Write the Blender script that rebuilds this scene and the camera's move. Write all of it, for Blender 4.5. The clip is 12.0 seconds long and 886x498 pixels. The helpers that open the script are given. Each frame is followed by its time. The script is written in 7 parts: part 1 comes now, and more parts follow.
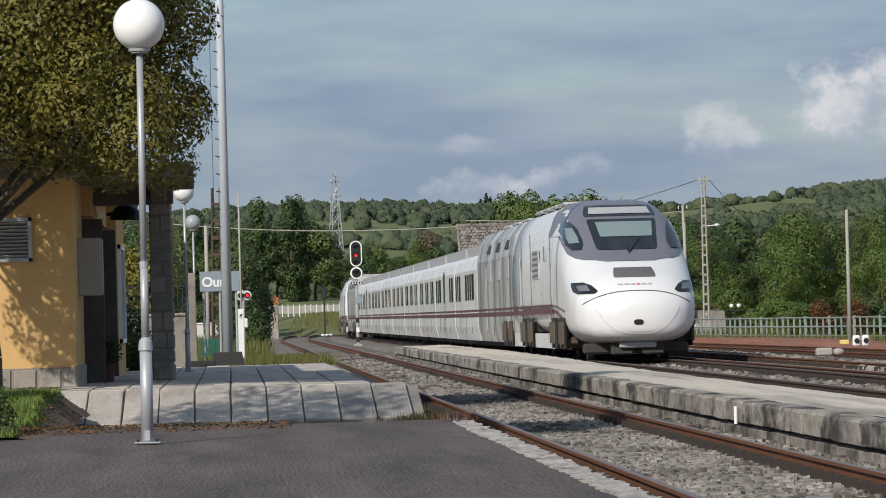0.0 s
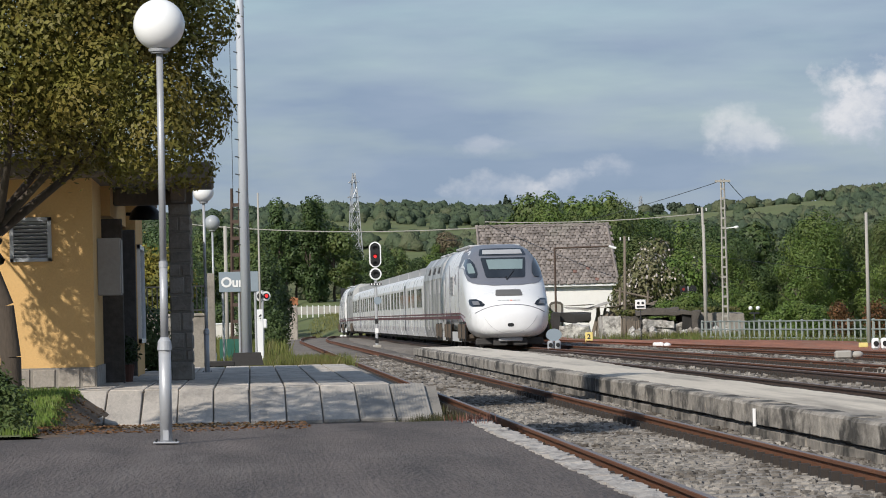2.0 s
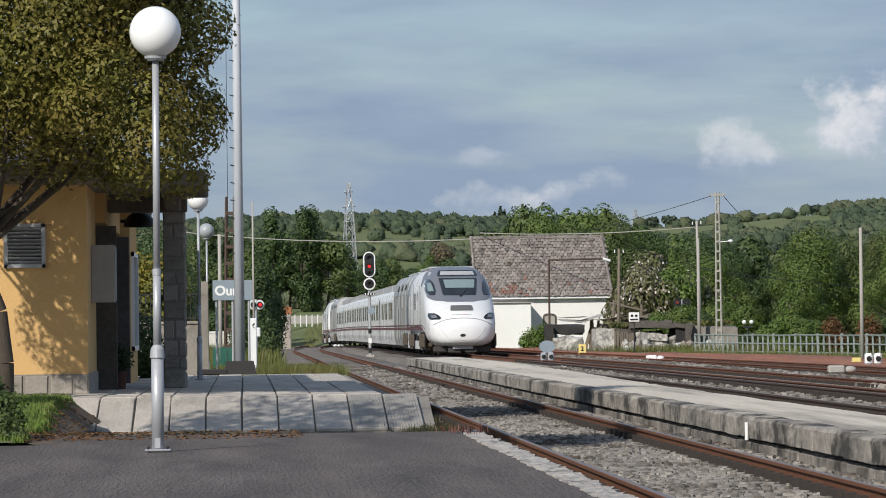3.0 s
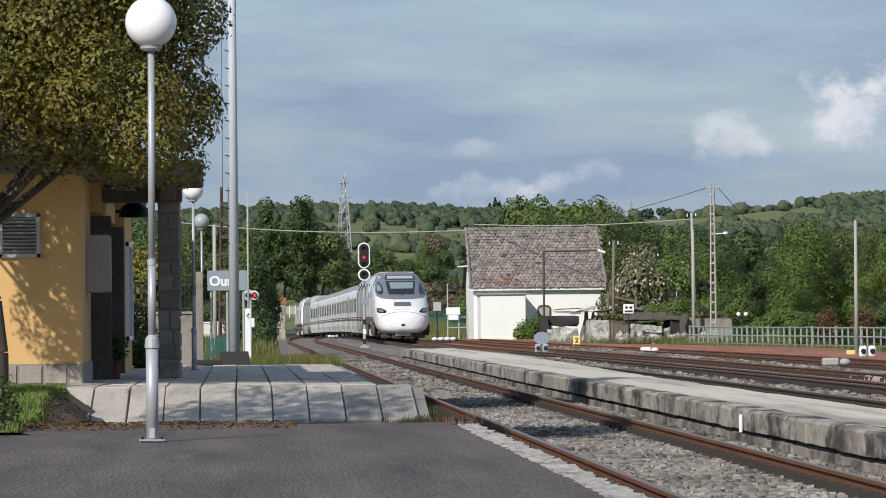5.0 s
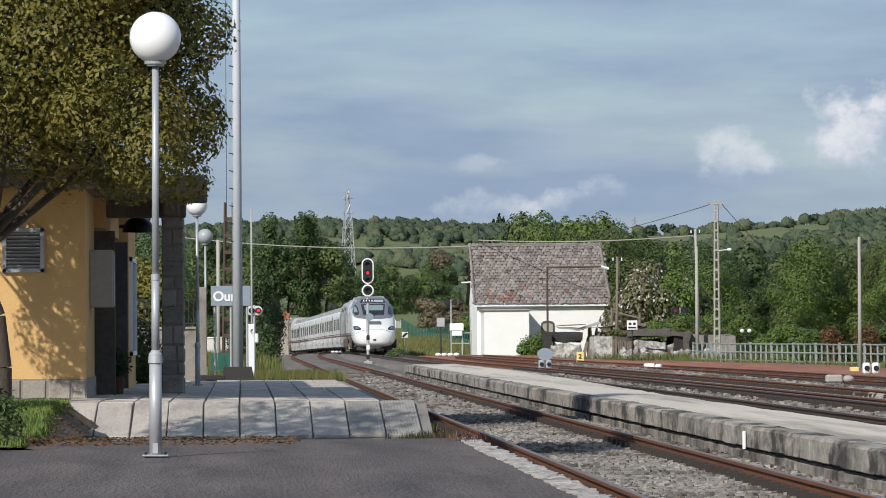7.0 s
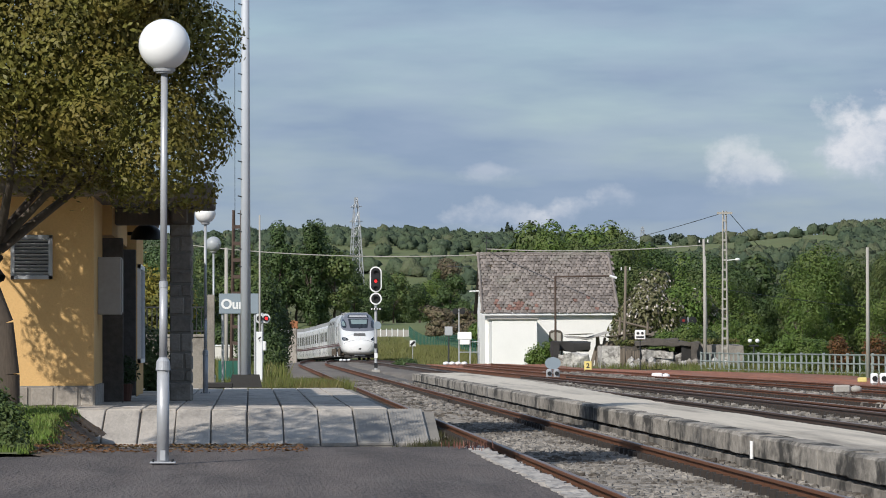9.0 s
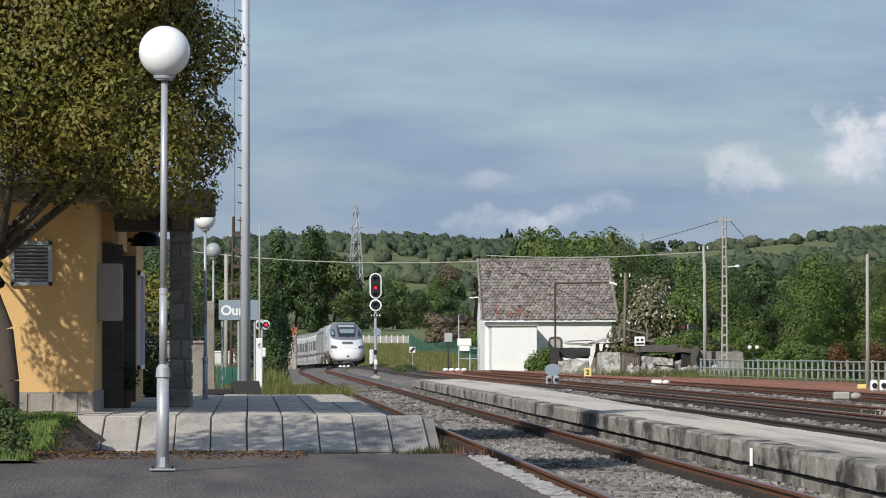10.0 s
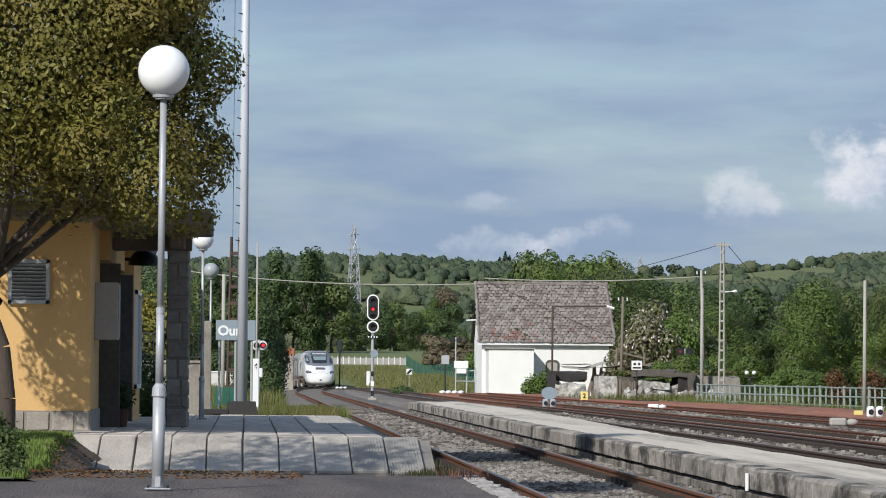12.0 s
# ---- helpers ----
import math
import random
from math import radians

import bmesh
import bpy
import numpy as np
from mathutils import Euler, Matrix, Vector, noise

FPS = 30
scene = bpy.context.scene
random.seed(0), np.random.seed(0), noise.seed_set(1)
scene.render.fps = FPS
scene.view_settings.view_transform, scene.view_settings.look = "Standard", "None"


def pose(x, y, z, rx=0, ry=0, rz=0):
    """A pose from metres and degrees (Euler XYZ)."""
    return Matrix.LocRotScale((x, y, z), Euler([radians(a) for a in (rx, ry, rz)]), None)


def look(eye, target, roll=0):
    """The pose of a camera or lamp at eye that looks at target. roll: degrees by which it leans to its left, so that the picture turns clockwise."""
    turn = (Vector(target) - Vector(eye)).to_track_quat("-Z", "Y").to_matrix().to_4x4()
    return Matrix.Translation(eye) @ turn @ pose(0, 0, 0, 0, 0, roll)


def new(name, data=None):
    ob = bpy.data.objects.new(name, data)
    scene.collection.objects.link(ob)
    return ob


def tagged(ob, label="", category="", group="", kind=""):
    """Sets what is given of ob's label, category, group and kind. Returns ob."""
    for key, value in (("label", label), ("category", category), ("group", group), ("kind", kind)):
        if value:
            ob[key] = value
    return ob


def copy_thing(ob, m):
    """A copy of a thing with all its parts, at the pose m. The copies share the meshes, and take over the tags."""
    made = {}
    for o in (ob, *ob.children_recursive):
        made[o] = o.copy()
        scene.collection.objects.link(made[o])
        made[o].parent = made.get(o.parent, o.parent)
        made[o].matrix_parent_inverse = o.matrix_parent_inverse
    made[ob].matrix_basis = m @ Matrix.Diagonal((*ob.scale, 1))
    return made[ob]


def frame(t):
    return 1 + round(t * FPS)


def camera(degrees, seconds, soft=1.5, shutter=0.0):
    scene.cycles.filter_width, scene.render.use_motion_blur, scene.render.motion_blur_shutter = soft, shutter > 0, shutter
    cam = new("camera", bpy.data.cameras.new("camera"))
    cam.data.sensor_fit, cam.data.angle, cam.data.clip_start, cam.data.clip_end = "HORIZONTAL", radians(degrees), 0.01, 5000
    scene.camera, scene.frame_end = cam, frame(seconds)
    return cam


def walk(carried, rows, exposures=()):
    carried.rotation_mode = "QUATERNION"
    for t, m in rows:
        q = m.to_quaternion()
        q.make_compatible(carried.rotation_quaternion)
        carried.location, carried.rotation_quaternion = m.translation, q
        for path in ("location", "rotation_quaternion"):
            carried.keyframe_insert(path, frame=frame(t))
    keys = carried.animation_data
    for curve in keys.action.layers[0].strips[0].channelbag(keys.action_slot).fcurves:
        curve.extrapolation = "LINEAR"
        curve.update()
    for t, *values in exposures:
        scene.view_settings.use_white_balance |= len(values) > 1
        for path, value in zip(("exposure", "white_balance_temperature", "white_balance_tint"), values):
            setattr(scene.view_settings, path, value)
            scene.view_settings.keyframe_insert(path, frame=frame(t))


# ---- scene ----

# ---- camera: stands on the platform with a long lens and sways a little ----
cam = camera(12.782, 12.0, soft=0.98)
# seconds, heading right of the track line, tilt up, lean, x, z
SWAY = (
    (0.0, 3.093, 0.959, 1.542, -0.0000, 1.2550),
    (0.5, 2.985, 0.992, 1.287, 0.0079, 1.2541),
    (1.0, 2.917, 0.984, 1.320, 0.0047, 1.2509),
    (1.5, 2.957, 0.933, 1.412, 0.0034, 1.2527),
    (2.0, 2.815, 0.985, 1.326, -0.0003, 1.2525),
    (2.5, 2.817, 1.095, 0.995, 0.0036, 1.2505),
    (4.5, 2.986, 1.171, 0.495, 0.0012, 1.2507),
    (5.0, 2.975, 1.009, 0.521, 0.0011, 1.2506),
    (5.5, 3.026, 1.121, 0.500, -0.0000, 1.2500),
    (6.0, 3.051, 1.296, 0.375, 0.0025, 1.2505),
    (6.5, 3.036, 1.287, 0.404, 0.0004, 1.2558),
    (7.0, 2.923, 1.238, 0.376, 0.0008, 1.2523),
    (9.0, 2.804, 1.365, 0.139, 0.0017, 1.2491),
    (9.5, 2.798, 1.417, 0.096, 0.0024, 1.2500),
    (10.0, 2.807, 1.457, 0.092, 0.0004, 1.2547),
    (10.5, 2.821, 1.498, -0.038, 0.0019, 1.2527),
    (11.0, 2.830, 1.546, -0.160, 0.0011, 1.2507),
    (11.5, 2.844, 1.655, -0.357, 0.0012, 1.2552),
    (12.0, 2.835, 1.780, -0.460, 0.0043, 1.2522),
)


def eye_pose(heading, tilt, lean, x, z):
    return pose(x, 0, z, 90 + tilt, 0, -heading) @ pose(0, 0, 0, 0, 0, -lean)


walk(cam, [(t, eye_pose(a, b, c, x, z)) for t, a, b, c, x, z in SWAY],
     exposures=((0, -0.28, 6420, 10), (2, -0.16, 6340, 10), (4.5, -0.20, 6270, 10), (5.0, -0.11, 6250, 10), (5.5, -0.07, 6240, 10), (10, -0.16, 6180, 10), (12, -0.10, 6120, 10)))

# ---- sky, sun, exposure ----
SUN_AZ, SUN_EL = 214.0, 33.0   # compass degrees of the sun seen from the scene (0 = +y, 90 = +x)


def make_world():
    w = bpy.data.worlds.new("sky")
    scene.world = w
    w.use_nodes = True
    nt = w.node_tree
    nt.nodes.clear()
    N, L = nt.nodes.new, nt.links.new
    sky = N("ShaderNodeTexSky")
    sky.sky_type, sky.sun_disc = "NISHITA", False
    sky.sun_elevation, sky.sun_rotation = radians(SUN_EL), radians(SUN_AZ)
    sky.air_density, sky.dust_density, sky.ozone_density = 1.0, 0.6, 2.0
    tc = N("ShaderNodeTexCoord")

    def math_node(op, a, b=None, c=None):
        m = N("ShaderNodeMath")
        m.operation = op
        for i, v in enumerate((a, b, c)):
            if v is None:
                continue
            if isinstance(v, (int, float)):
                m.inputs[i].default_value = v
            else:
                L(v, m.inputs[i])
        return m.outputs[0]

    def noise_node(scale, detail, stretch, rough=0.55):
        mp = N("ShaderNodeMapping")
        mp.inputs["Scale"].default_value = stretch
        L(tc.outputs["Generated"], mp.inputs["Vector"])
        n = N("ShaderNodeTexNoise")
        n.inputs["Scale"].default_value, n.inputs["Detail"].default_value = scale, detail
        n.inputs["Roughness"].default_value = rough
        L(mp.outputs[0], n.inputs["Vector"])
        return n.outputs["Fac"]

    def ramp(fac, stops):
        r = N("ShaderNodeValToRGB")
        while len(r.color_ramp.elements) < len(stops):
            r.color_ramp.elements.new(0.5)
        for e, (p, c) in zip(r.color_ramp.elements, stops):
            e.position, e.color = p, (*c, 1)
        L(fac, r.inputs[0])
        return r.outputs[0]

    def mix(fac, a, b):
        m = N("ShaderNodeMix")
        m.data_type = "RGBA"
        L(fac, m.inputs["Factor"])
        for s, v in ((m.inputs[6], a), (m.inputs[7], b)):
            if isinstance(v, tuple):
                s.default_value = (*v, 1)
            else:
                L(v, s)
        return m.outputs[2]

    # thin veil of stratus over the blue
    veil = ramp(noise_node(9.0, 5, (1, 1, 5.0)), [(0.30, (0.25,) * 3), (0.62, (0.95,) * 3)])
    col = mix(veil, sky.outputs[0], (3.0, 3.9, 5.3))
    fine = ramp(noise_node(30.0, 4, (1, 1, 4.0)), [(0.42, (0.0,) * 3), (0.75, (0.45,) * 3)])
    col = mix(fine, col, (4.3, 5.1, 6.3))
    # white cumulus heads low in the sky, each a soft spot broken up by noise
    lumps = math_node("SUBTRACT", noise_node(75.0, 6, (1, 1, 1.3), 0.6), 0.5)
    for az, el, width, height, power in CUMULUS:
        d = Vector((math.sin(radians(az)) * math.cos(radians(el)), math.cos(radians(az)) * math.cos(radians(el)), math.sin(radians(el))))
        side = Vector((d.y, -d.x, 0)).normalized()
        offs = N("ShaderNodeVectorMath")
        offs.operation = "SUBTRACT"
        L(tc.outputs["Generated"], offs.inputs[0])
        offs.inputs[1].default_value = d
        dot = N("ShaderNodeVectorMath")
        dot.operation = "DOT_PRODUCT"
        L(offs.outputs[0], dot.inputs[0])
        dot.inputs[1].default_value = side
        sep = N("ShaderNodeSeparateXYZ")
        L(offs.outputs[0], sep.inputs[0])
        u = math_node("DIVIDE", dot.outputs["Value"], radians(width))
        v = math_node("DIVIDE", sep.outputs["Z"], radians(height))
        r2 = math_node("ADD", math_node("MULTIPLY", u, u), math_node("MULTIPLY", v, v))
        body = math_node("SUBTRACT", 1.0, math_node("SQRT", r2))
        edge = math_node("ADD", body, math_node("MULTIPLY", lumps, 2.6))
        fac = ramp(edge, [(0.12, (0,) * 3), (0.75, (power,) * 3)])
        shade = ramp(math_node("MULTIPLY_ADD", lumps, 1.6, math_node("MULTIPLY_ADD", v, 0.35, 0.5)), [(0.25, (4.6, 5.3, 6.4)), (0.7, (8.3, 8.3, 8.5))])
        col = mix(fac, col, shade)
    bg = N("ShaderNodeBackground")
    bg.inputs["Strength"].default_value = 0.1
    L(col, bg.inputs["Color"])
    out = N("ShaderNodeOutputWorld")
    L(bg.outputs[0], out.inputs[0])


# azimuth, elevation, half width, half height in degrees, density
CUMULUS = ((9.15, 2.95, 1.25, 0.85, 0.95), (7.2, 2.5, 0.72, 0.48, 0.6), (3.6, 1.85, 0.8, 0.32, 0.45), (4.6, 1.9, 0.5, 0.28, 0.5),
           (5.4, 2.15, 0.6, 0.22, 0.4), (3.4, 2.45, 0.5, 0.2, 0.3))
make_world()
sun = new("sun", bpy.data.lights.new("sun", "SUN"))
sun.data.energy, sun.data.angle, sun.data.color = 4.9, radians(0.55), (1.0, 0.93, 0.82)
sa, se = radians(SUN_AZ), radians(SUN_EL)
sun.matrix_world = look((math.sin(sa) * math.cos(se) * 50, math.cos(sa) * math.cos(se) * 50, math.sin(se) * 50), (0, 0, 0))

# ---- materials ----
def material(name, base, rough=0.7, vary=0.25, scale=3.0, fine=40.0, bump=0.15, metal=0.0, stain=None, stain_at=(0.55, 0.7), stain_scale=1.2,
             stretch=(1, 1, 1), island=0.0, each=0.0, spec=0.5, trans=0.0, depth=0.02, moves=False):
    """A surface with variation at two scales, an optional stain and relief; lengths are in metres."""
    m = bpy.data.materials.new(name)
    m.use_nodes = True
    nt = m.node_tree
    N, L = nt.nodes.new, nt.links.new
    bsdf = nt.nodes["Principled BSDF"]
    tc, mp = N("ShaderNodeTexCoord"), N("ShaderNodeMapping")
    mp.inputs["Scale"].default_value = stretch
    place = tc.outputs["Object"] if moves else N("ShaderNodeNewGeometry").outputs["Position"]
    L(place, mp.inputs["Vector"])

    def tex(s, detail=5, rough_=0.6):
        n = N("ShaderNodeTexNoise")
        n.inputs["Scale"].default_value, n.inputs["Detail"].default_value, n.inputs["Roughness"].default_value = s, detail, rough_
        L(mp.outputs[0], n.inputs["Vector"])
        return n.outputs["Fac"]

    def calc(op, a, b):
        k = N("ShaderNodeMath")
        k.operation = op
        for i, v in enumerate((a, b)):
            if isinstance(v, (int, float)):
                k.inputs[i].default_value = v
            else:
                L(v, k.inputs[i])
        return k.outputs[0]

    big, small = tex(scale), tex(fine, 3)
    val = calc("ADD", calc("MULTIPLY", calc("SUBTRACT", big, 0.5), vary * 3.0), calc("MULTIPLY", calc("SUBTRACT", small, 0.5), vary * 2.2))
    val = calc("ADD", val, 1.0)
    if each:
        info = N("ShaderNodeObjectInfo")
        val = calc("ADD", val, calc("MULTIPLY", calc("SUBTRACT", info.outputs["Random"], 0.5), each * 2))
    if island:
        geo = N("ShaderNodeNewGeometry")
        val = calc("ADD", val, calc("MULTIPLY", calc("SUBTRACT", geo.outputs["Random Per Island"], 0.5), island * 2))
    val = calc("MAXIMUM", val, 0.15)
    scaled = N("ShaderNodeVectorMath")
    scaled.operation = "SCALE"
    scaled.inputs[0].default_value = base
    L(val, scaled.inputs["Scale"])
    col = scaled.outputs[0]
    if stain:
        r = N("ShaderNodeMapRange")
        r.inputs["From Min"].default_value, r.inputs["From Max"].default_value = stain_at
        L(tex(stain_scale, 6, 0.65), r.inputs["Value"])
        mx = N("ShaderNodeMix")
        mx.data_type = "RGBA"
        L(r.outputs[0], mx.inputs["Factor"])
        L(col, mx.inputs[6])
        mx.inputs[7].default_value = (*stain, 1)
        col = mx.outputs[2]
    L(col, bsdf.inputs["Base Color"])
    bsdf.inputs["Metallic"].default_value = metal
    bsdf.inputs["Specular IOR Level"].default_value = spec
    rr = calc("ADD", calc("MULTIPLY", calc("SUBTRACT", big, 0.5), 0.25), rough)
    L(rr, bsdf.inputs["Roughness"])
    if trans:
        bsdf.inputs["Transmission Weight"].default_value = trans
    if bump:
        b = N("ShaderNodeBump")
        b.inputs["Strength"].default_value, b.inputs["Distance"].default_value = bump, depth
        L(small, b.inputs["Height"])
        L(b.outputs[0], bsdf.inputs["Normal"])
    return m


def leaf_material(name, base, other, island=0.5):
    m = material(name, base, rough=0.55, vary=0.3, scale=0.6, fine=6.0, bump=0, island=island, each=0.22, stain=other, stain_at=(0.45, 0.62), stain_scale=0.9, spec=0.3)
    nt = m.node_tree
    bsdf, out = nt.nodes["Principled BSDF"], nt.nodes["Material Output"]
    tr, mx = nt.nodes.new("ShaderNodeBsdfTranslucent"), nt.nodes.new("ShaderNodeMixShader")
    nt.links.new(bsdf.inputs["Base Color"].links[0].from_socket, tr.inputs["Color"])
    mx.inputs[0].default_value = 0.2
    nt.links.new(bsdf.outputs[0], mx.inputs[1])
    nt.links.new(tr.outputs[0], mx.inputs[2])
    nt.links.new(mx.outputs[0], out.inputs["Surface"])
    return m


def glow_material(name, base, glow, strength):
    m = material(name, base, 0.4, 0.02, bump=0)
    b = m.node_tree.nodes["Principled BSDF"]
    b.inputs["Emission Color"].default_value, b.inputs["Emission Strength"].default_value = (*glow, 1), strength
    return m


ASPHALT = material("asphalt", (0.098, 0.081, 0.074), 0.9, 0.60, 2.4, 34, 1.0, stain=(0.140, 0.120, 0.110), stain_at=(0.54, 0.70), stain_scale=1.8, stretch=(1, 0.14, 1), depth=0.03)
SLAB = material("concrete_slab", (0.47, 0.425, 0.375), 0.85, 0.24, 3, 26, 0.4, each=0.09, stain=(0.22, 0.20, 0.18), stain_at=(0.52, 0.74), stain_scale=2.2, stretch=(1, 0.2, 1))
SLAB_RIBBED = material("ribbed_slab", (0.33, 0.31, 0.285), 0.85, 0.16, 1.5, 30, 0.3)
KERB = material("kerb_concrete", (0.40, 0.37, 0.34), 0.9, 0.25, 2.0, 25, 0.5, stain=(0.16, 0.14, 0.13), stain_at=(0.5, 0.68), stain_scale=2.5)
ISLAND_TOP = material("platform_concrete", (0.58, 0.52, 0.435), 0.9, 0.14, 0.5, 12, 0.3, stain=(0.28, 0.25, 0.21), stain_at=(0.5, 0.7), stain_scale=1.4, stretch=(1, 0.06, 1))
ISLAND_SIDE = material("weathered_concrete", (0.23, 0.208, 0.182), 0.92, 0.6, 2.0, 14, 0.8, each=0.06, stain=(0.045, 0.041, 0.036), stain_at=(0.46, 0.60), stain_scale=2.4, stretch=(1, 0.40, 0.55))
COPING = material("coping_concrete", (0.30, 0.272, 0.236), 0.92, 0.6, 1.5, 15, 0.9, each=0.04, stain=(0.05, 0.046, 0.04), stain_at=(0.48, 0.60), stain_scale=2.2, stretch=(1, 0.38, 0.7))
BALLAST = material("ballast", (0.17, 0.15, 0.13), 0.95, 0.45, 1.2, 14, 0.9, stain=(0.13, 0.11, 0.095), stain_at=(0.5, 0.66), stain_scale=0.8, stretch=(1, 0.15, 1), depth=0.06)
STONES = material("ballast_stones", (0.22, 0.20, 0.178), 0.95, 0.35, 0.5, 40, 0.4, island=0.5, stain=(0.075, 0.062, 0.05), stain_at=(0.46, 0.60), stain_scale=0.9, stretch=(1, 0.3, 1))
RUSTY_BED = material("rust_stained_bed", (0.29, 0.112, 0.06), 0.95, 0.55, 1.0, 9, 0.7, stain=(0.24, 0.17, 0.125), stain_at=(0.54, 0.68), stain_scale=0.8, stretch=(1, 0.07, 1))
RAIL = material("rusty_rail", (0.15, 0.062, 0.03), 0.75, 0.2, 2, 30, 0.2, metal=0.15)
RAIL_DARK = material("rail_brown", (0.085, 0.055, 0.042), 0.7, 0.2, 2, 30, 0.2, metal=0.2)
RAIL_HEAD = material("rail_head", (0.26, 0.20, 0.17), 0.42, 0.15, 3, 30, 0.1, metal=0.6)
SLEEPER = material("sleeper_concrete", (0.22, 0.20, 0.18), 0.95, 0.25, 3, 25, 0.4)
DARK_STONE = material("dark_stone", (0.095, 0.083, 0.072), 0.95, 0.4, 1.5, 10, 0.5)
CLIP = material("rail_clip", (0.035, 0.028, 0.024), 0.8, 0.2, 5, 40, 0.2)
WHITE_WALL = material("whitewash", (0.80, 0.79, 0.77), 0.9, 0.06, 0.8, 12, 0.3, stain=(0.55, 0.53, 0.49), stain_at=(0.6, 0.8), stain_scale=0.5)
RUBBLE = material("old_rubble", (0.46, 0.44, 0.41), 0.95, 0.5, 1.5, 6, 0.8, stain=(0.10, 0.09, 0.08), stain_at=(0.48, 0.62), stain_scale=1.6)
OLD_PLASTER = material("old_plaster", (0.62, 0.59, 0.55), 0.9, 0.12, 0.8, 10, 0.4, stain=(0.36, 0.33, 0.29), stain_at=(0.5, 0.7), stain_scale=0.7)
ROOF_TILE = material("clay_tile", (0.215, 0.185, 0.168), 0.9, 0.28, 1.5, 20, 0.4, each=0.32, stain=(0.30, 0.275, 0.245), stain_at=(0.52, 0.7), stain_scale=0.5)
RED_TILE = material("red_clay_tile", (0.20, 0.112, 0.09), 0.9, 0.2, 1.5, 20, 0.3, each=0.2)
YELLOW = material("ochre_render", (0.62, 0.395, 0.165), 0.92, 0.10, 0.8, 30, 0.4, stain=(0.54, 0.32, 0.11), stain_at=(0.55, 0.75))
STONE = material("granite", (0.30, 0.27, 0.235), 0.92, 0.25, 2, 25, 0.6, each=0.22, stain=(0.17, 0.15, 0.13), stain_at=(0.5, 0.7), stain_scale=3)
MORTAR = material("mortar", (0.24, 0.22, 0.195), 0.95, 0.2, 3, 30, 0.4)
GALVANISED = material("painted_grey_steel", (0.42, 0.43, 0.45), 0.45, 0.08, 2, 25, 0.1, metal=0.25)
MAST_PAINT = material("mast_paint", (0.52, 0.55, 0.60), 0.5, 0.06, 1.0, 25, 0.1)
# darker copy of the opal globe, with shade put into its colour
SHADED_GLOBE = material("shaded_globe", (0.34, 0.36, 0.38), 0.4, 0.05, 2, 20, 0)
GLOBE = material("opal_globe", (0.90, 0.90, 0.89), 0.22, 0.02, 2, 20, 0)
BLACK = material("black_paint", (0.012, 0.012, 0.013), 0.5, 0.2, 3, 30, 0.1, moves=True)
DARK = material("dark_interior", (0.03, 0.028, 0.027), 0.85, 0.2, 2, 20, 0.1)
IRON = material("dark_iron", (0.03, 0.032, 0.035), 0.55, 0.2, 3, 30, 0.1, metal=0.3)
WHITE_PAINT = material("white_paint", (0.80, 0.80, 0.80), 0.35, 0.03, 2, 20, 0.05)
TRAIN_WHITE = material("train_white", (0.74, 0.74, 0.745), 0.30, 0.03, 0.6, 8, 0.03, stain=(0.60, 0.59, 0.58), stain_at=(0.55, 0.9), stain_scale=0.5, moves=True)
TRAIN_GREY = material("train_grey", (0.155, 0.16, 0.185), 0.32, 0.04, 1, 10, 0.03, moves=True)
TRAIN_ROOF = material("train_roof", (0.40, 0.40, 0.41), 0.5, 0.1, 1, 10, 0.05, moves=True)
TRAIN_STREAKED = material("train_streaked", (0.50, 0.50, 0.495), 0.34, 0.14, 1.2, 8, 0.03, stain=(0.17, 0.17, 0.175), stain_at=(0.43, 0.60), stain_scale=0.8, stretch=(0.4, 1, 0.12), moves=True)
BRONZE = material("brown_bogie", (0.085, 0.065, 0.048), 0.75, 0.3, 2, 15, 0.2, moves=True)
TRAIN_STRIPE = material("train_stripe", (0.13, 0.045, 0.06), 0.4, 0.05, 1, 10, 0.02, moves=True)
UNDER = material("underframe", (0.045, 0.042, 0.04), 0.8, 0.3, 2, 15, 0.2, moves=True)
GLASS = material("dark_glass", (0.012, 0.014, 0.016), 0.06, 0.05, 1, 5, 0, spec=0.8, moves=True)
# paler glass colour that paints reflected sky on the train's windows
GLASS_REFLECTION = material("reflection_glass", (0.20, 0.26, 0.26), 0.08, 0.05, 1, 5, 0, spec=0.9, moves=True)
WOOD = material("grey_wood", (0.17, 0.14, 0.11), 0.9, 0.3, 2, 20, 0.4, stretch=(1, 1, 0.2))
POLE_CONCRETE = material("pole_concrete", (0.36, 0.34, 0.31), 0.9, 0.12, 1, 12, 0.3)
FENCE_GREY = material("fence_concrete", (0.25, 0.28, 0.27), 0.85, 0.15, 1, 12, 0.2, each=0.1)
SIGN_BLUE = material("sign_blue", (0.24, 0.29, 0.335), 0.5, 0.05, 2, 20, 0.05)
GRASS_GROUND = material("field_grass", (0.115, 0.14, 0.045), 0.95, 0.35, 0.08, 2.0, 0.5, stain=(0.14, 0.13, 0.055), stain_at=(0.5, 0.68), stain_scale=0.05)
BARK = material("bark", (0.075, 0.058, 0.045), 0.95, 0.3, 4, 30, 0.6, stretch=(1, 1, 0.3))
LEAF_TREE = leaf_material("leaf_olive", (0.142, 0.135, 0.029), (0.186, 0.148, 0.034))
LEAF_WOOD = leaf_material("leaf_green", (0.088, 0.140, 0.028), (0.128, 0.168, 0.042), 0.28)
LEAF_WOOD_DARK = leaf_material("leaf_dark", (0.052, 0.085, 0.028), (0.075, 0.11, 0.035), 0.28)
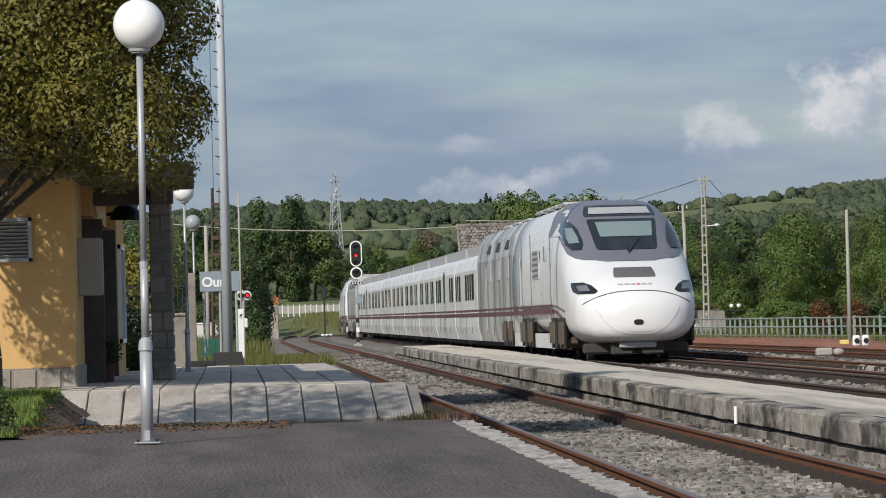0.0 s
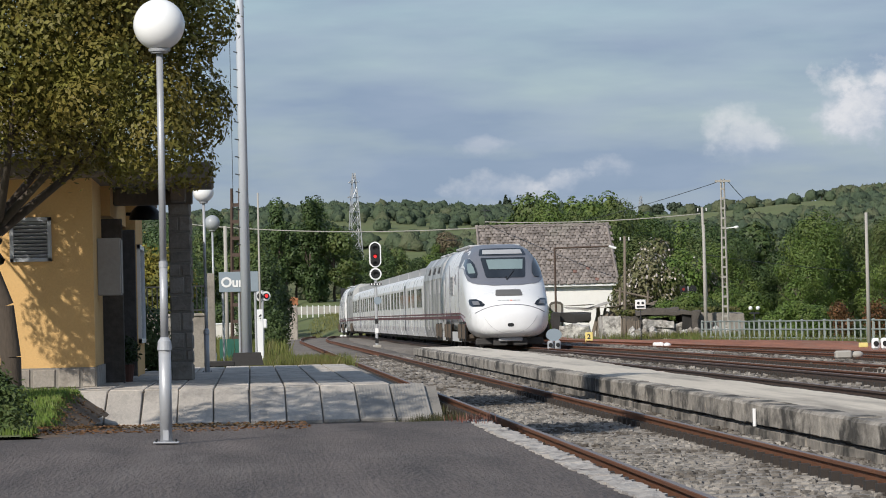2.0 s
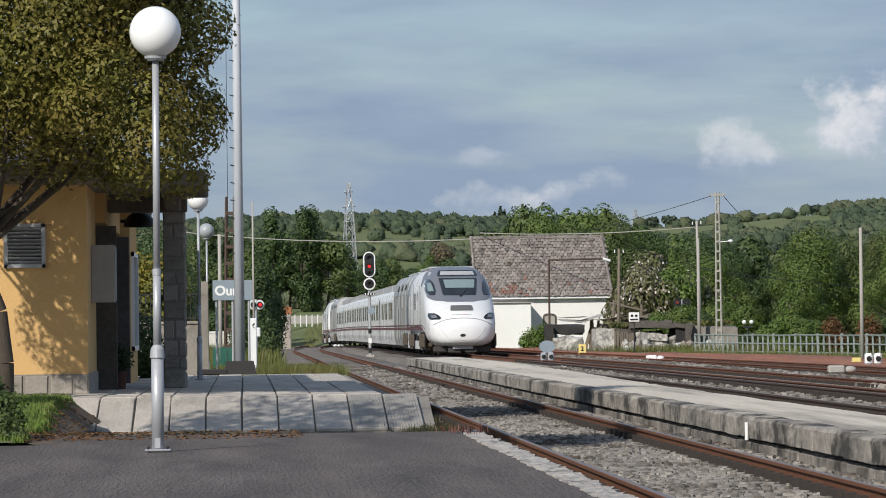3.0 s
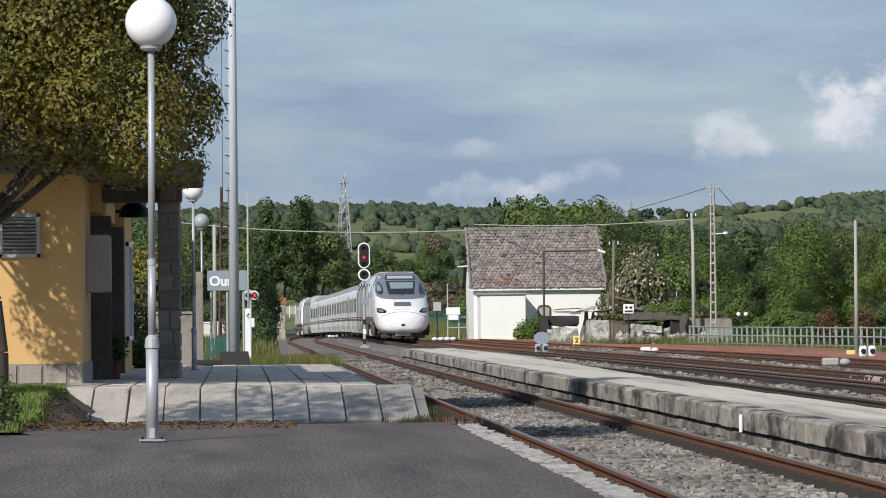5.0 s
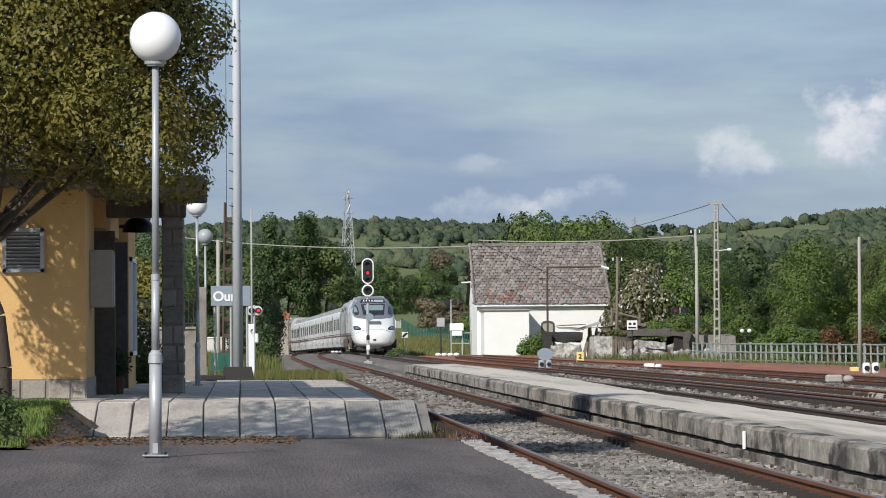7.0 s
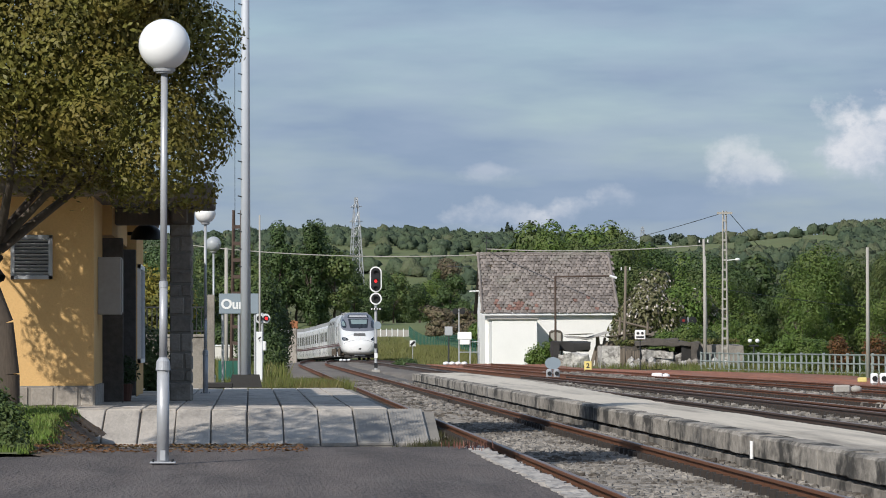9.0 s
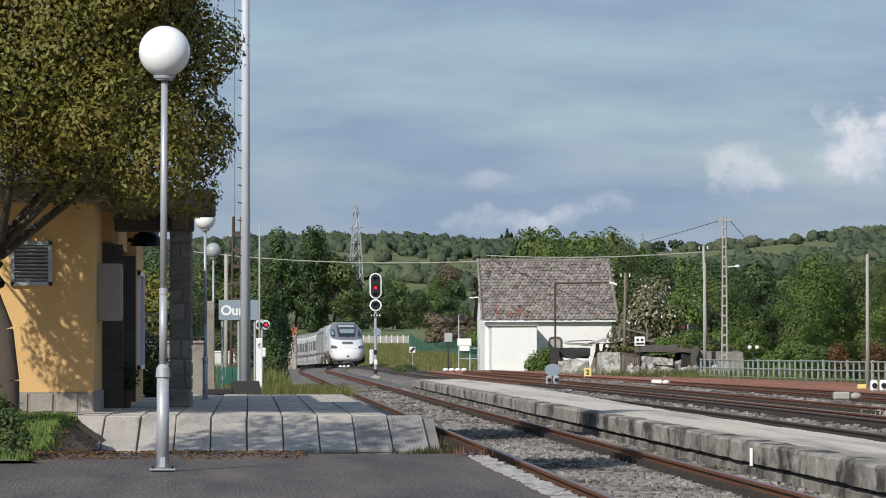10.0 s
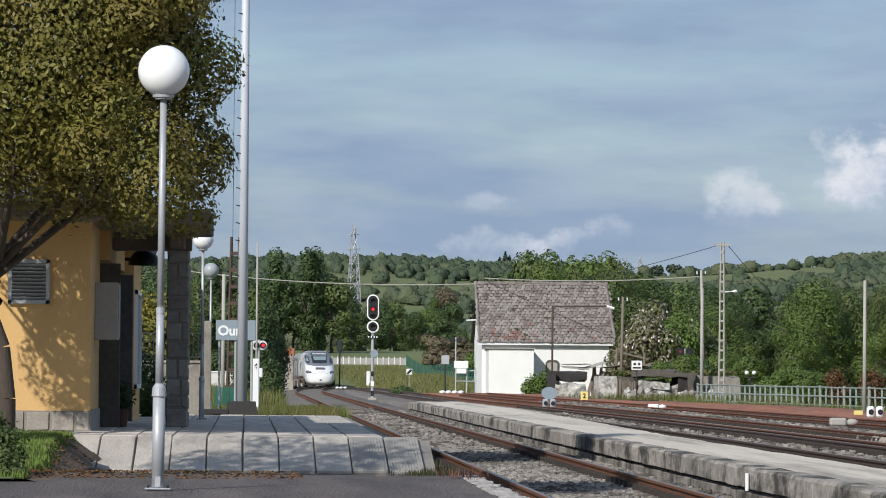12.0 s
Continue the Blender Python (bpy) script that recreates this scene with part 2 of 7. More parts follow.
# far leaves: distance haze is put into the base colour, greyer and bluer
LEAF_HAZED = leaf_material("leaf_far", (0.080, 0.108, 0.064), (0.095, 0.118, 0.072), 0.35)
LEAF_MID = leaf_material("leaf_mid", (0.075, 0.110, 0.032), (0.11, 0.13, 0.042), 0.28)
LEAF_PALE = leaf_material("leaf_twiggy", (0.15, 0.14, 0.075), (0.12, 0.13, 0.05))
BLOSSOM = leaf_material("leaf_blossom", (0.50, 0.45, 0.42), (0.36, 0.32, 0.28))
LEAF_YELLOW = leaf_material("leaf_yellow", (0.20, 0.17, 0.03), (0.11, 0.12, 0.03))
BLADES = leaf_material("grass_blades", (0.10, 0.125, 0.03), (0.17, 0.15, 0.055))
RED_GLOW = glow_material("red_lamp", (0.3, 0.01, 0.01), (1.0, 0.03, 0.03), 1.4)
DULL_RED = material("dull_red_lens", (0.22, 0.03, 0.025), 0.25, 0.05, 3, 20, 0)
GREEN_BARS = material("green_fence", (0.018, 0.10, 0.07), 0.5, 0.1, 2, 20, 0.1)
LEAF_RUST = leaf_material("leaf_rust", (0.16, 0.075, 0.03), (0.11, 0.07, 0.03))

# ---- mesh helpers ----
def part(name, bm, mat, parent=None, label="", smooth=False):
    """Links a bmesh as one mesh object, under a thing or a part of it."""
    me = bpy.data.meshes.new(name)
    if smooth:
        for f in bm.faces:
            f.smooth = True
    bm.to_mesh(me)
    bm.free()
    me.materials.append(mat)
    ob = new(name, me)
    if parent is not None:
        ob.parent = parent
    return tagged(ob, label)


def piece(name, me, parent, m):
    """One more object on a shared mesh."""
    ob = new(name, me)
    ob.parent = parent
    ob.matrix_basis = m
    return ob


def thing(name, m, label, category, group="", kind=""):
    ob = new(name)
    ob.matrix_basis = m
    ob.empty_display_size = 0.2
    return tagged(ob, label, category, group, kind)


def box(bm, x0, x1, y0, y1, z0, z1, bevel=0.0):
    g = bmesh.ops.create_cube(bm, size=1)["verts"]
    bmesh.ops.scale(bm, vec=(x1 - x0, y1 - y0, z1 - z0), verts=g)
    bmesh.ops.translate(bm, vec=((x0 + x1) / 2, (y0 + y1) / 2, (z0 + z1) / 2), verts=g)
    if bevel:
        es = list({e for v in g for e in v.link_edges})
        bmesh.ops.bevel(bm, geom=es, offset=bevel, segments=1, affect="EDGES")
    return bm


def tube(bm, a, b, r0, r1=None, n=12, caps=True):
    a, b = Vector(a), Vector(b)
    d = b - a
    m = Matrix.Translation((a + b) / 2) @ d.to_track_quat("Z", "Y").to_matrix().to_4x4()
    bmesh.ops.create_cone(bm, cap_ends=caps, segments=n, radius1=r0, radius2=r0 if r1 is None else r1, depth=d.length, matrix=m)
    return bm


def sweep(bm, pts, r, n=6):
    """A bent round bar through the points, in one skin."""
    prev = None
    for k, p in enumerate(pts):
        d = (pts[min(k + 1, len(pts) - 1)] - pts[max(k - 1, 0)]).normalized()
        a = d.orthogonal().normalized() if abs(d.z) > 0.9 else d.cross(Vector((0, 0, 1))).normalized()
        b = d.cross(a)
        ring = [bm.verts.new(p + (a * math.cos(math.tau * i / n) + b * math.sin(math.tau * i / n)) * r) for i in range(n)]
        if prev:
            for i in range(n):
                bm.faces.new((prev[i], prev[(i + 1) % n], ring[(i + 1) % n], ring[i]))
        prev = ring
    bmesh.ops.recalc_face_normals(bm, faces=bm.faces)
    return bm


def ball(bm, c, r, n=24, squash=1.0):
    bmesh.ops.create_uvsphere(bm, u_segments=n, v_segments=n // 2, radius=r, matrix=Matrix.Translation(c) @ Matrix.Diagonal((1, 1, squash, 1)))
    return bm


def prism(bm, outline, y0, y1):
    """An outline in x, z drawn out along y."""
    a = [bm.verts.new((x, y0, z)) for x, z in outline]
    b = [bm.verts.new((x, y1, z)) for x, z in outline]
    n = len(a)
    bm.faces.new(a)
    bm.faces.new(b[::-1])
    for i in range(n):
        bm.faces.new((a[i], b[i], b[(i + 1) % n], a[(i + 1) % n]))
    bmesh.ops.recalc_face_normals(bm, faces=bm.faces)
    return bm


def lettering(text, size, mat, parent, m, depth=0.004):
    cu = bpy.data.curves.new("lettering", "FONT")
    cu.body, cu.size, cu.extrude, cu.align_x, cu.align_y = text, size, depth, "LEFT", "CENTER"
    cu.offset = size * 0.035
    tmp = bpy.data.objects.new("lettering", cu)
    scene.collection.objects.link(tmp)
    me = bpy.data.meshes.new_from_object(tmp)
    bpy.data.objects.remove(tmp)
    me.materials.append(mat)
    ob = new("lettering", me)
    ob.parent = parent
    ob.matrix_basis = m
    return ob


def B():
    return bmesh.new()


def smooth_step(a, b, t):
    t = min(max((t - a) / (b - a), 0), 1)
    return t * t * (3 - 2 * t)


# ---- lie of the land ----
def main_x(y):
    """Plan line of the running track."""
    return 9.6 - 0.3 * smooth_step(130, 260, y) - (max(y - 300, 0) ** 2) / 7500


def main_z(y):
    return 0.08 * (1 - smooth_step(70, 150, y)) - (max(min(y, 430) - 270, 0) ** 2) / 33000


def loop_x(y):
    """Plan line of the platform track, which joins the running track far off."""
    return main_x(y) - (main_x(0) - 3.94 - 0.3 * smooth_step(130, 260, y)) * (1 - smooth_step(235, 450, y))


def loop_z(y):
    return main_z(y) - 0.08 * (1 - smooth_step(70, 150, y))


def ridge(az):
    """Height of the far hills by azimuth in degrees."""
    return 46 + 2.2 * math.sin(az * 0.9 + 0.4) + 4.5 * smooth_step(8.3, 10.0, az) - 2.5 * smooth_step(5.2, 6.2, az) * (1 - smooth_step(7.2, 8.4, az))


def ground_z(x, y):
    d = math.hypot(x, y)
    z = -0.36 - (max(min(y, 430) - 270, 0) ** 2) / 33000
    az = math.degrees(math.atan2(x, max(y, 1)))
    rise = smooth_step(560, 1950, d)
    z += 4.5 * smooth_step(445, 640, y)
    # meadow rising beyond the crossing, on the outer side of the curve
    z += 1.75 * smooth_step(300, 420, y) * smooth_step(3.0, 7.0, x - main_x(y)) * (1 - smooth_step(560, 700, y))
    z += (ridge(az) + 3.5 * noise.noise(Vector((x * 0.003, y * 0.002, 0)))) * (0.45 * rise + 0.55 * rise * rise) if y > 0 else 0
    if d > 2000:
        z -= 30 * smooth_step(2000, 4200, d)
    z -= 0.8 * smooth_step(24, 40, x) * (1 - smooth_step(400, 700, y)) if y < 700 else 0
    z += 0.15 * noise.noise(Vector((x * 0.05, y * 0.05, 3))) * smooth_step(22, 40, abs(x))
    return z


def make_ground():
    xs = sorted({*[-3800 + 200 * i for i in range(39)], *range(-400, 401, 25), *range(-40, 61, 4)})
    ys = sorted({*[-400 + 200 * i for i in range(25)], *range(-40, 1001, 20), *range(1000, 2301, 50)})
    verts = [(x, y, ground_z(x, y)) for y in ys for x in xs]
    n = len(xs)
    faces = [(j * n + i, j * n + i + 1, (j + 1) * n + i + 1, (j + 1) * n + i) for j in range(len(ys) - 1) for i in range(n - 1)]
    me = bpy.data.meshes.new("ground")
    me.from_pydata(verts, [], faces)
    me.polygons.foreach_set("use_smooth", [True] * len(faces))
    me.materials.append(GRASS_GROUND)
    tagged(new("ground", me), "rolling green meadows and hillside pasture", "ground", kind="structure")


make_ground()


def strip(name, mat, left, right, z, y0, y1, label, step=6.0, drop=0.25, category="ground", rough=0.03):
    """A low bank of ground along the line, crowned, with shoulders."""
    bm = B()
    rows = []
    n = max(int((y1 - y0) / step), 1)
    for k in range(n + 1):
        y = y0 + (y1 - y0) * k / n
        a, b = left(y), right(y)
        cols = [(a - 0.4, z(y) - drop - 0.25), (a, z(y) - 0.02)] + [(a + (b - a) * f, z(y)) for f in (0.2, 0.4, 0.6, 0.8)] + [(b, z(y) - 0.02), (b + 0.4, z(y) - drop - 0.25)]
        rows.append([bm.verts.new((x, y, q + random.uniform(-rough, rough))) for x, q in cols])
    for r, s in zip(rows, rows[1:]):
        for i in range(len(r) - 1):
            bm.faces.new((r[i], r[i + 1], s[i + 1], s[i]))
    return tagged(part(name, bm, mat, smooth=True), label, category, kind="structure")


strip("ballast_bed_1", BALLAST, lambda y: loop_x(y) - 2.2, lambda y: loop_x(y) + 2.4, lambda y: loop_z(y) - 0.195, 5, 430, "grey-brown ballast of the platform track", 3)
strip("ballast_bed_2", BALLAST, lambda y: max(main_x(y) - 2.6, loop_x(y) + 2.3), lambda y: main_x(y) + 1.9, lambda y: main_z(y) - 0.19, 5, 620, "grey ballast of the running track", 3)
strip("ballast_bed_3", RUSTY_BED, lambda y: main_x(y) + 2.1, lambda y: 23.6 - 4.5 * smooth_step(165, 240, y), lambda y: -0.12 + 0.05 * math.sin(y * 0.05), 5, 255, "rust-stained bed of disused sidings", 4, rough=0.04)


# ---- tracks ----
RAIL_OUTLINE = ((-0.065, -0.15), (0.065, -0.15), (0.065, -0.138), (0.011, -0.118), (0.011, -0.038), (0.036, -0.03), (0.036, -0.004), (0.026, 0.0),
                (-0.026, 0.0), (-0.036, -0.004), (-0.036, -0.03), (-0.011, -0.038), (-0.011, -0.118), (-0.065, -0.138))


def rail(parent, line, height, off, y0, y1, mat, step=4.0):
    bm = B()
    n = int((y1 - y0) / step)
    prev = None
    for k in range(n + 1):
        y = y0 + (y1 - y0) * k / n
        ring = [bm.verts.new((line(y) + off + x, y, height(y) + z)) for x, z in RAIL_OUTLINE]
        if prev:
            for i in range(len(ring)):
                f = bm.faces.new((prev[i], prev[(i + 1) % 14], ring[(i + 1) % 14], ring[i]))
                f.material_index = 1 if i == 7 else 0
        prev = ring
    bmesh.ops.recalc_face_normals(bm, faces=bm.faces)
    ob = part("rail", bm, mat, parent)
    ob.data.materials.append(RAIL_HEAD)
    return ob


def sleeper_mesh():
    bm = B()
    box(bm, -1.3, 1.3, -0.13, 0.13, -0.33, -0.155, 0.02)
    me = bpy.data.meshes.new("sleeper")
    bm.to_mesh(me)
    bm.free()
    me.materials.append(SLEEPER)
    return me


def clip_bm(bm, x, y, z):
    for s in (-1, 1):
        box(bm, x + s * 0.085 - 0.045, x + s * 0.085 + 0.045, y - 0.085, y + 0.085, z - 0.17, z - 0.078)
    return bm


SLEEPER_MESH = sleeper_mesh()


def track(name, line, height, y0, y1, mat, label, sleepers_to, sleeper_from=26.0):
    tr = thing(name, Matrix(), label, "track", "railway tracks", kind="structure")
    for off in (-0.834 - 0.036, 0.834 + 0.036):
        rail(tr, line, height, off, y0, y1, mat)
    y, count = sleeper_from, 0
    clips = B()
    while y < sleepers_to:
        m = Matrix.Translation((line(y), y, height(y)))
        if count < 200:
            piece("sleeper", SLEEPER_MESH, tr, m)
        for off in (-0.87, 0.87):
            if y < 150:
                clip_bm(clips, line(y) + off, y, height(y))
        y += 0.6
        count += 1
    tagged(part("rail_clips", clips, CLIP, tr), kind="stuff")
    return tr


track("track_1", loop_x, loop_z, 5, 428, RAIL, "rusty platform track on concrete sleepers", 145)
track("track_2", main_x, main_z, 5, 640, RAIL_DARK, "running track with dark brown rails", 165, 48)
track("track_3", lambda y: 11.95 + 0.25 * (1 - smooth_step(60, 110, y)) - 1.2 * smooth_step(100, 190, y), lambda y: 0.06, 5, 215, RAIL, "rusty disused siding track", 170, 62)
track("track_4", lambda y: 15.8 + 1.2 * (1 - smooth_step(80, 170, y)) - 2.0 * smooth_step(120, 230, y), lambda y: 0.02, 5, 240, RAIL, "rust-red siding track sunk in its bed", 150, 90)


# ---- island platform ----
ISL_Z, ISL_FAR = 0.2, 139.0


def isl_right(y):
    return 7.2 + 0.6 * smooth_step(60, 110, y) - 0.15 * smooth_step(110, 139, y)


def make_island():
    isl = thing("island_platform", Matrix(), "low narrow island platform with weathered concrete edge", "platform", kind="structure")
    bm = B()
    rows = []
    for k in range(60):
        y = 12 + (ISL_FAR - 12) * k / 59
        a, b = 5.775, isl_right(y)
        rows.append([bm.verts.new((x, y, z)) for x, z in ((a, -0.5), (a, ISL_Z - 0.13), (b, ISL_Z - 0.13), (b, -0.5))])
    for r, s in zip(rows, rows[1:]):
        for i in range(3):
            bm.faces.new((r[i], r[i + 1], s[i + 1], s[i]))
    bm.faces.new(rows[0]), bm.faces.new(rows[-1])
    bmesh.ops.recalc_face_normals(bm, faces=bm.faces)
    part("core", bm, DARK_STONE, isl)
    bm = B()
    rows = []
    for k in range(120):
        y = 12 + (ISL_FAR - 12) * k / 119
        a, b = 5.98, isl_right(y)
        rows.append([bm.verts.new((a + (b - a) * f, y, ISL_Z + random.uniform(-0.008, 0.008) + (0.01 if 0 < f < 1 else 0))) for f in (0, 0.25, 0.5, 0.75, 1)] + [bm.verts.new((b, y, ISL_Z - 0.14))])
    for r, s in zip(rows, rows[1:]):
        for i in range(5):
            bm.faces.new((r[i], r[i + 1], s[i + 1], s[i]))
    bmesh.ops.recalc_face_normals(bm, faces=bm.faces)
    part("paving", bm, ISLAND_TOP, isl, "pale worn concrete paving")
    # coping blocks over wall blocks, in two courses with an open joint
    def block(w, h, d, mat):
        b = B()
        n = 7
        rows = []
        for k in range(n + 1):
            y = -w / 2 + w * k / n
            q = [(0, -h), (0, -h * 0.5), (0.0, -0.03), (0.03, 0), (d * 0.6, 0), (d, 0)]
            rows.append([b.verts.new((x + (random.uniform(-0.0025, 0.0025) if x < 0.1 else 0), y, z + (random.uniform(-0.006, 0.003) if x < 0.1 else 0))) for x, z in q])
        for r, t in zip(rows, rows[1:]):
            for i in range(5):
                b.faces.new((r[i], r[i + 1], t[i + 1], t[i]))
        b.faces.new(rows[0] + [b.verts.new((d, -w / 2, -h))])
        b.faces.new((rows[-1] + [b.verts.new((d, w / 2, -h))])[::-1])
        bmesh.ops.recalc_face_normals(b, faces=b.faces)
        me = bpy.data.meshes.new("block")
        b.to_mesh(me)
        b.free()
        me.materials.append(mat)
        return me
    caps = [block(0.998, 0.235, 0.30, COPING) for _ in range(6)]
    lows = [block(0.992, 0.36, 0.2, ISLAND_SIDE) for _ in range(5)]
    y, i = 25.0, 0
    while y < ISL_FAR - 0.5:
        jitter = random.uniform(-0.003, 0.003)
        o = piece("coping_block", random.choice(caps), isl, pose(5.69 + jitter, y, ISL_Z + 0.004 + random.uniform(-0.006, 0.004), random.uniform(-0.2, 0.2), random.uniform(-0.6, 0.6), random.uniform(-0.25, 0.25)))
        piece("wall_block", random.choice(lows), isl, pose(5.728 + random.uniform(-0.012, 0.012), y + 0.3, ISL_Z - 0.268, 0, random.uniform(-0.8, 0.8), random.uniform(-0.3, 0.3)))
        y += 1.0
    return isl


make_island()


# ---- platform of the station: asphalt in front, slabs behind ----
PLAT_Z, EDGE_X = 0.32, 2.08


def make_platform():
    bm = B()
    rows = []
    for k in range(40):
        y = -12 + (35.6 + 12) * k / 39
        far = 1.0 if k == 39 else 0.0
        xs = [-9 + (EDGE_X - 0.155 + 9) * i / 30 for i in range(31)]
        rows.append([bm.verts.new((x, y + far * (-0.09 * x), PLAT_Z + 0.012 * noise.noise(Vector((x * 0.7, y * 0.4, 0))))) for x in xs])
    for r, s in zip(rows, rows[1:]):
        for i in range(30):
            bm.faces.new((r[i], r[i + 1], s[i + 1], s[i]))
    edge = [e for e in bm.edges if e.is_boundary]
    ret = bmesh.ops.extrude_edge_only(bm, edges=edge)
    bmesh.ops.translate(bm, vec=(0, 0, -0.6), verts=[v for v in ret["geom"] if isinstance(v, bmesh.types.BMVert)])
    bmesh.ops.recalc_face_normals(bm, faces=bm.faces)
    tagged(part("platform_asphalt", bm, ASPHALT), "dark worn asphalt platform", "platform", kind="structure")
    kerb = thing("platform_kerb", Matrix(), "pale broken concrete kerb along the platform", "kerb", kind="structure")
    meshes = []
    for v in range(5):
        b = B()
        bmesh.ops.create_grid(b, x_segments=4, y_segments=12, size=0.5)
        for q in b.verts:
            ex = abs(q.co.x) > 0.49
            q.co.x, q.co.z = q.co.x * 0.17 + (random.uniform(-0.025, 0.025) if ex else 0), random.uniform(-0.006, 0.012)
        ret = bmesh.ops.extrude_edge_only(b, edges=[e for e in b.edges if e.is_boundary])
        bmesh.ops.translate(b, vec=(0, 0, -0.5), verts=[q for q in ret["geom"] if isinstance(q, bmesh.types.BMVert)])
        me = bpy.data.meshes.new("kerb_stone")
        b.to_mesh(me)
        b.free()
        me.materials.append(KERB)
        meshes.append(me)
    for k in range(18):
        piece("kerb_stone", meshes[k % 5], kerb, pose(EDGE_X - 0.085, 18.0 + k * 0.995, PLAT_Z + 0.006, 0, 0, 180 * (k % 2)))
    # slab paving: ramp up from the crossing, then the level platform
    pav = thing("platform_slabs", Matrix(), "light grey concrete slab paving with open joints", "paving", kind="structure")
    bm = B()
    prism(bm, ((-9, -0.6), (2.15, -0.6), (2.15, 0.27), (-9, 0.27)), 56.4, 84)
    part("bed", bm, MORTAR, pav)
    bm = B()
    for x0, x1 in ((-2.55, 2.62),):
        vs = [bm.verts.new(c) for c in ((x0, 54.0, -0.155), (x1, 54.0, -0.155), (x1, 56.4, 0.27), (x0, 56.4, 0.27), (x0, 56.4, -0.6), (x1, 56.4, -0.6), (x0, 54.0, -0.6), (x1, 54.0, -0.6))]
        for f in ((0, 1, 2, 3), (3, 2, 5, 4), (6, 7, 1, 0), (0, 3, 4, 6), (1, 7, 5, 2)):
            bm.faces.new([vs[i] for i in f])
    bmesh.ops.recalc_face_normals(bm, faces=bm.faces)
    part("ramp_bed", bm, MORTAR, pav)

    def slab(w, l, ribbed=False):
        b = B()
        box(b, -w / 2, w / 2, 0, l, -0.05, 0, 0.008)
        if ribbed:
            k = -w / 2 + 0.03
            while k < w / 2 - 0.02:
                box(b, k, k + 0.02, 0.03, l - 0.03, 0, 0.008)
                k += 0.042
        me = bpy.data.meshes.new("slab")
        b.to_mesh(me)
        b.free()
        me.materials.append(SLAB_RIBBED if ribbed else SLAB)
        return me
    tilt = math.degrees(math.atan2(0.42, 2.4))
    run = math.hypot(0.42, 2.4)
    ramp_slab, ribbed, flat = slab(0.478, run - 0.02), slab(0.478, run - 0.02, True), slab(0.478, 1.18)
    for i in range(10):
        x = -2.28 + 0.5 * i
        rb = i >= 8
        piece("slab", ribbed if rb else ramp_slab, pav, pose(x, 54.0, -0.105 + random.uniform(-0.006, 0.006), tilt + random.uniform(-0.15, 0.15), 0, random.uniform(-0.3, 0.3)))
    for r in range(22):
        for i in range(9):
            x = -2.28 + 0.5 * i
            if x > 2.0:
                continue
            piece("slab", flat, pav, pose(x, 56.42 + 1.2 * r, 0.32 + random.uniform(-0.004, 0.004), random.uniform(-0.2, 0.2), random.uniform(-0.5, 0.5), 0))
    # lower path between the two
    bm = B()
    box(bm, -9, 1.75, 35.7, 54.0, -0.5, -0.16)
    tagged(part("path", bm, ASPHALT), "sunken asphalt path before the ramp", "path", kind="structure")


make_platform()

# ---- station building ----
def stone_face(parent, x0, x1, y, z0, z1, size=0.3, axis="x", mat=None, fixed=0.0):
    """Irregular rubble stones set a little proud of the mortar, on a face that looks along -y (axis x) or +x (axis y)."""
    z = z0
    while z < z1 - 0.02:
        h = min(random.uniform(0.7, 1.2) * size, z1 - z)
        if z1 - z - h < 0.1:
            h = z1 - z
        a = x0
        while a < x1 - 0.02:
            w = min(random.uniform(0.7, 1.5) * size, x1 - a)
            if x1 - a - w < 0.1:
                w = x1 - a
            b = B()
            g, p = 0.008, random.uniform(0.012, 0.03)
            c = [(a + g + random.uniform(0, 0.02), z + g + random.uniform(0, 0.02)), (a + w - g - random.uniform(0, 0.02), z + g + random.uniform(0, 0.02)),
                 (a + w - g - random.uniform(0, 0.02), z + h - g - random.uniform(0, 0.02)), (a + g + random.uniform(0, 0.02), z + h - g - random.uniform(0, 0.02))]
            m = (sum(q[0] for q in c) / 4, sum(q[1] for q in c) / 4)
            back = [b.verts.new((u, 0, v)) for u, v in c]
            front = [b.verts.new((m[0] + (u - m[0]) * 0.88, -p, m[1] + (v - m[1]) * 0.88)) for u, v in c]
            b.faces.new(front)
            for i in range(4):
                b.faces.new((back[i], back[(i + 1) % 4], front[(i + 1) % 4], front[i]))
            bmesh.ops.recalc_face_normals(b, faces=b.faces)
            if axis == "x":
                bmesh.ops.translate(b, vec=(0, y, 0), verts=b.verts)
            else:
                bmesh.ops.transform(b, matrix=Matrix.Translation((fixed, 0, 0)) @ Matrix.Rotation(radians(90), 4, "Z"), verts=b.verts)
            part("stone", b, mat or STONE, parent)
            a += w
        z += h


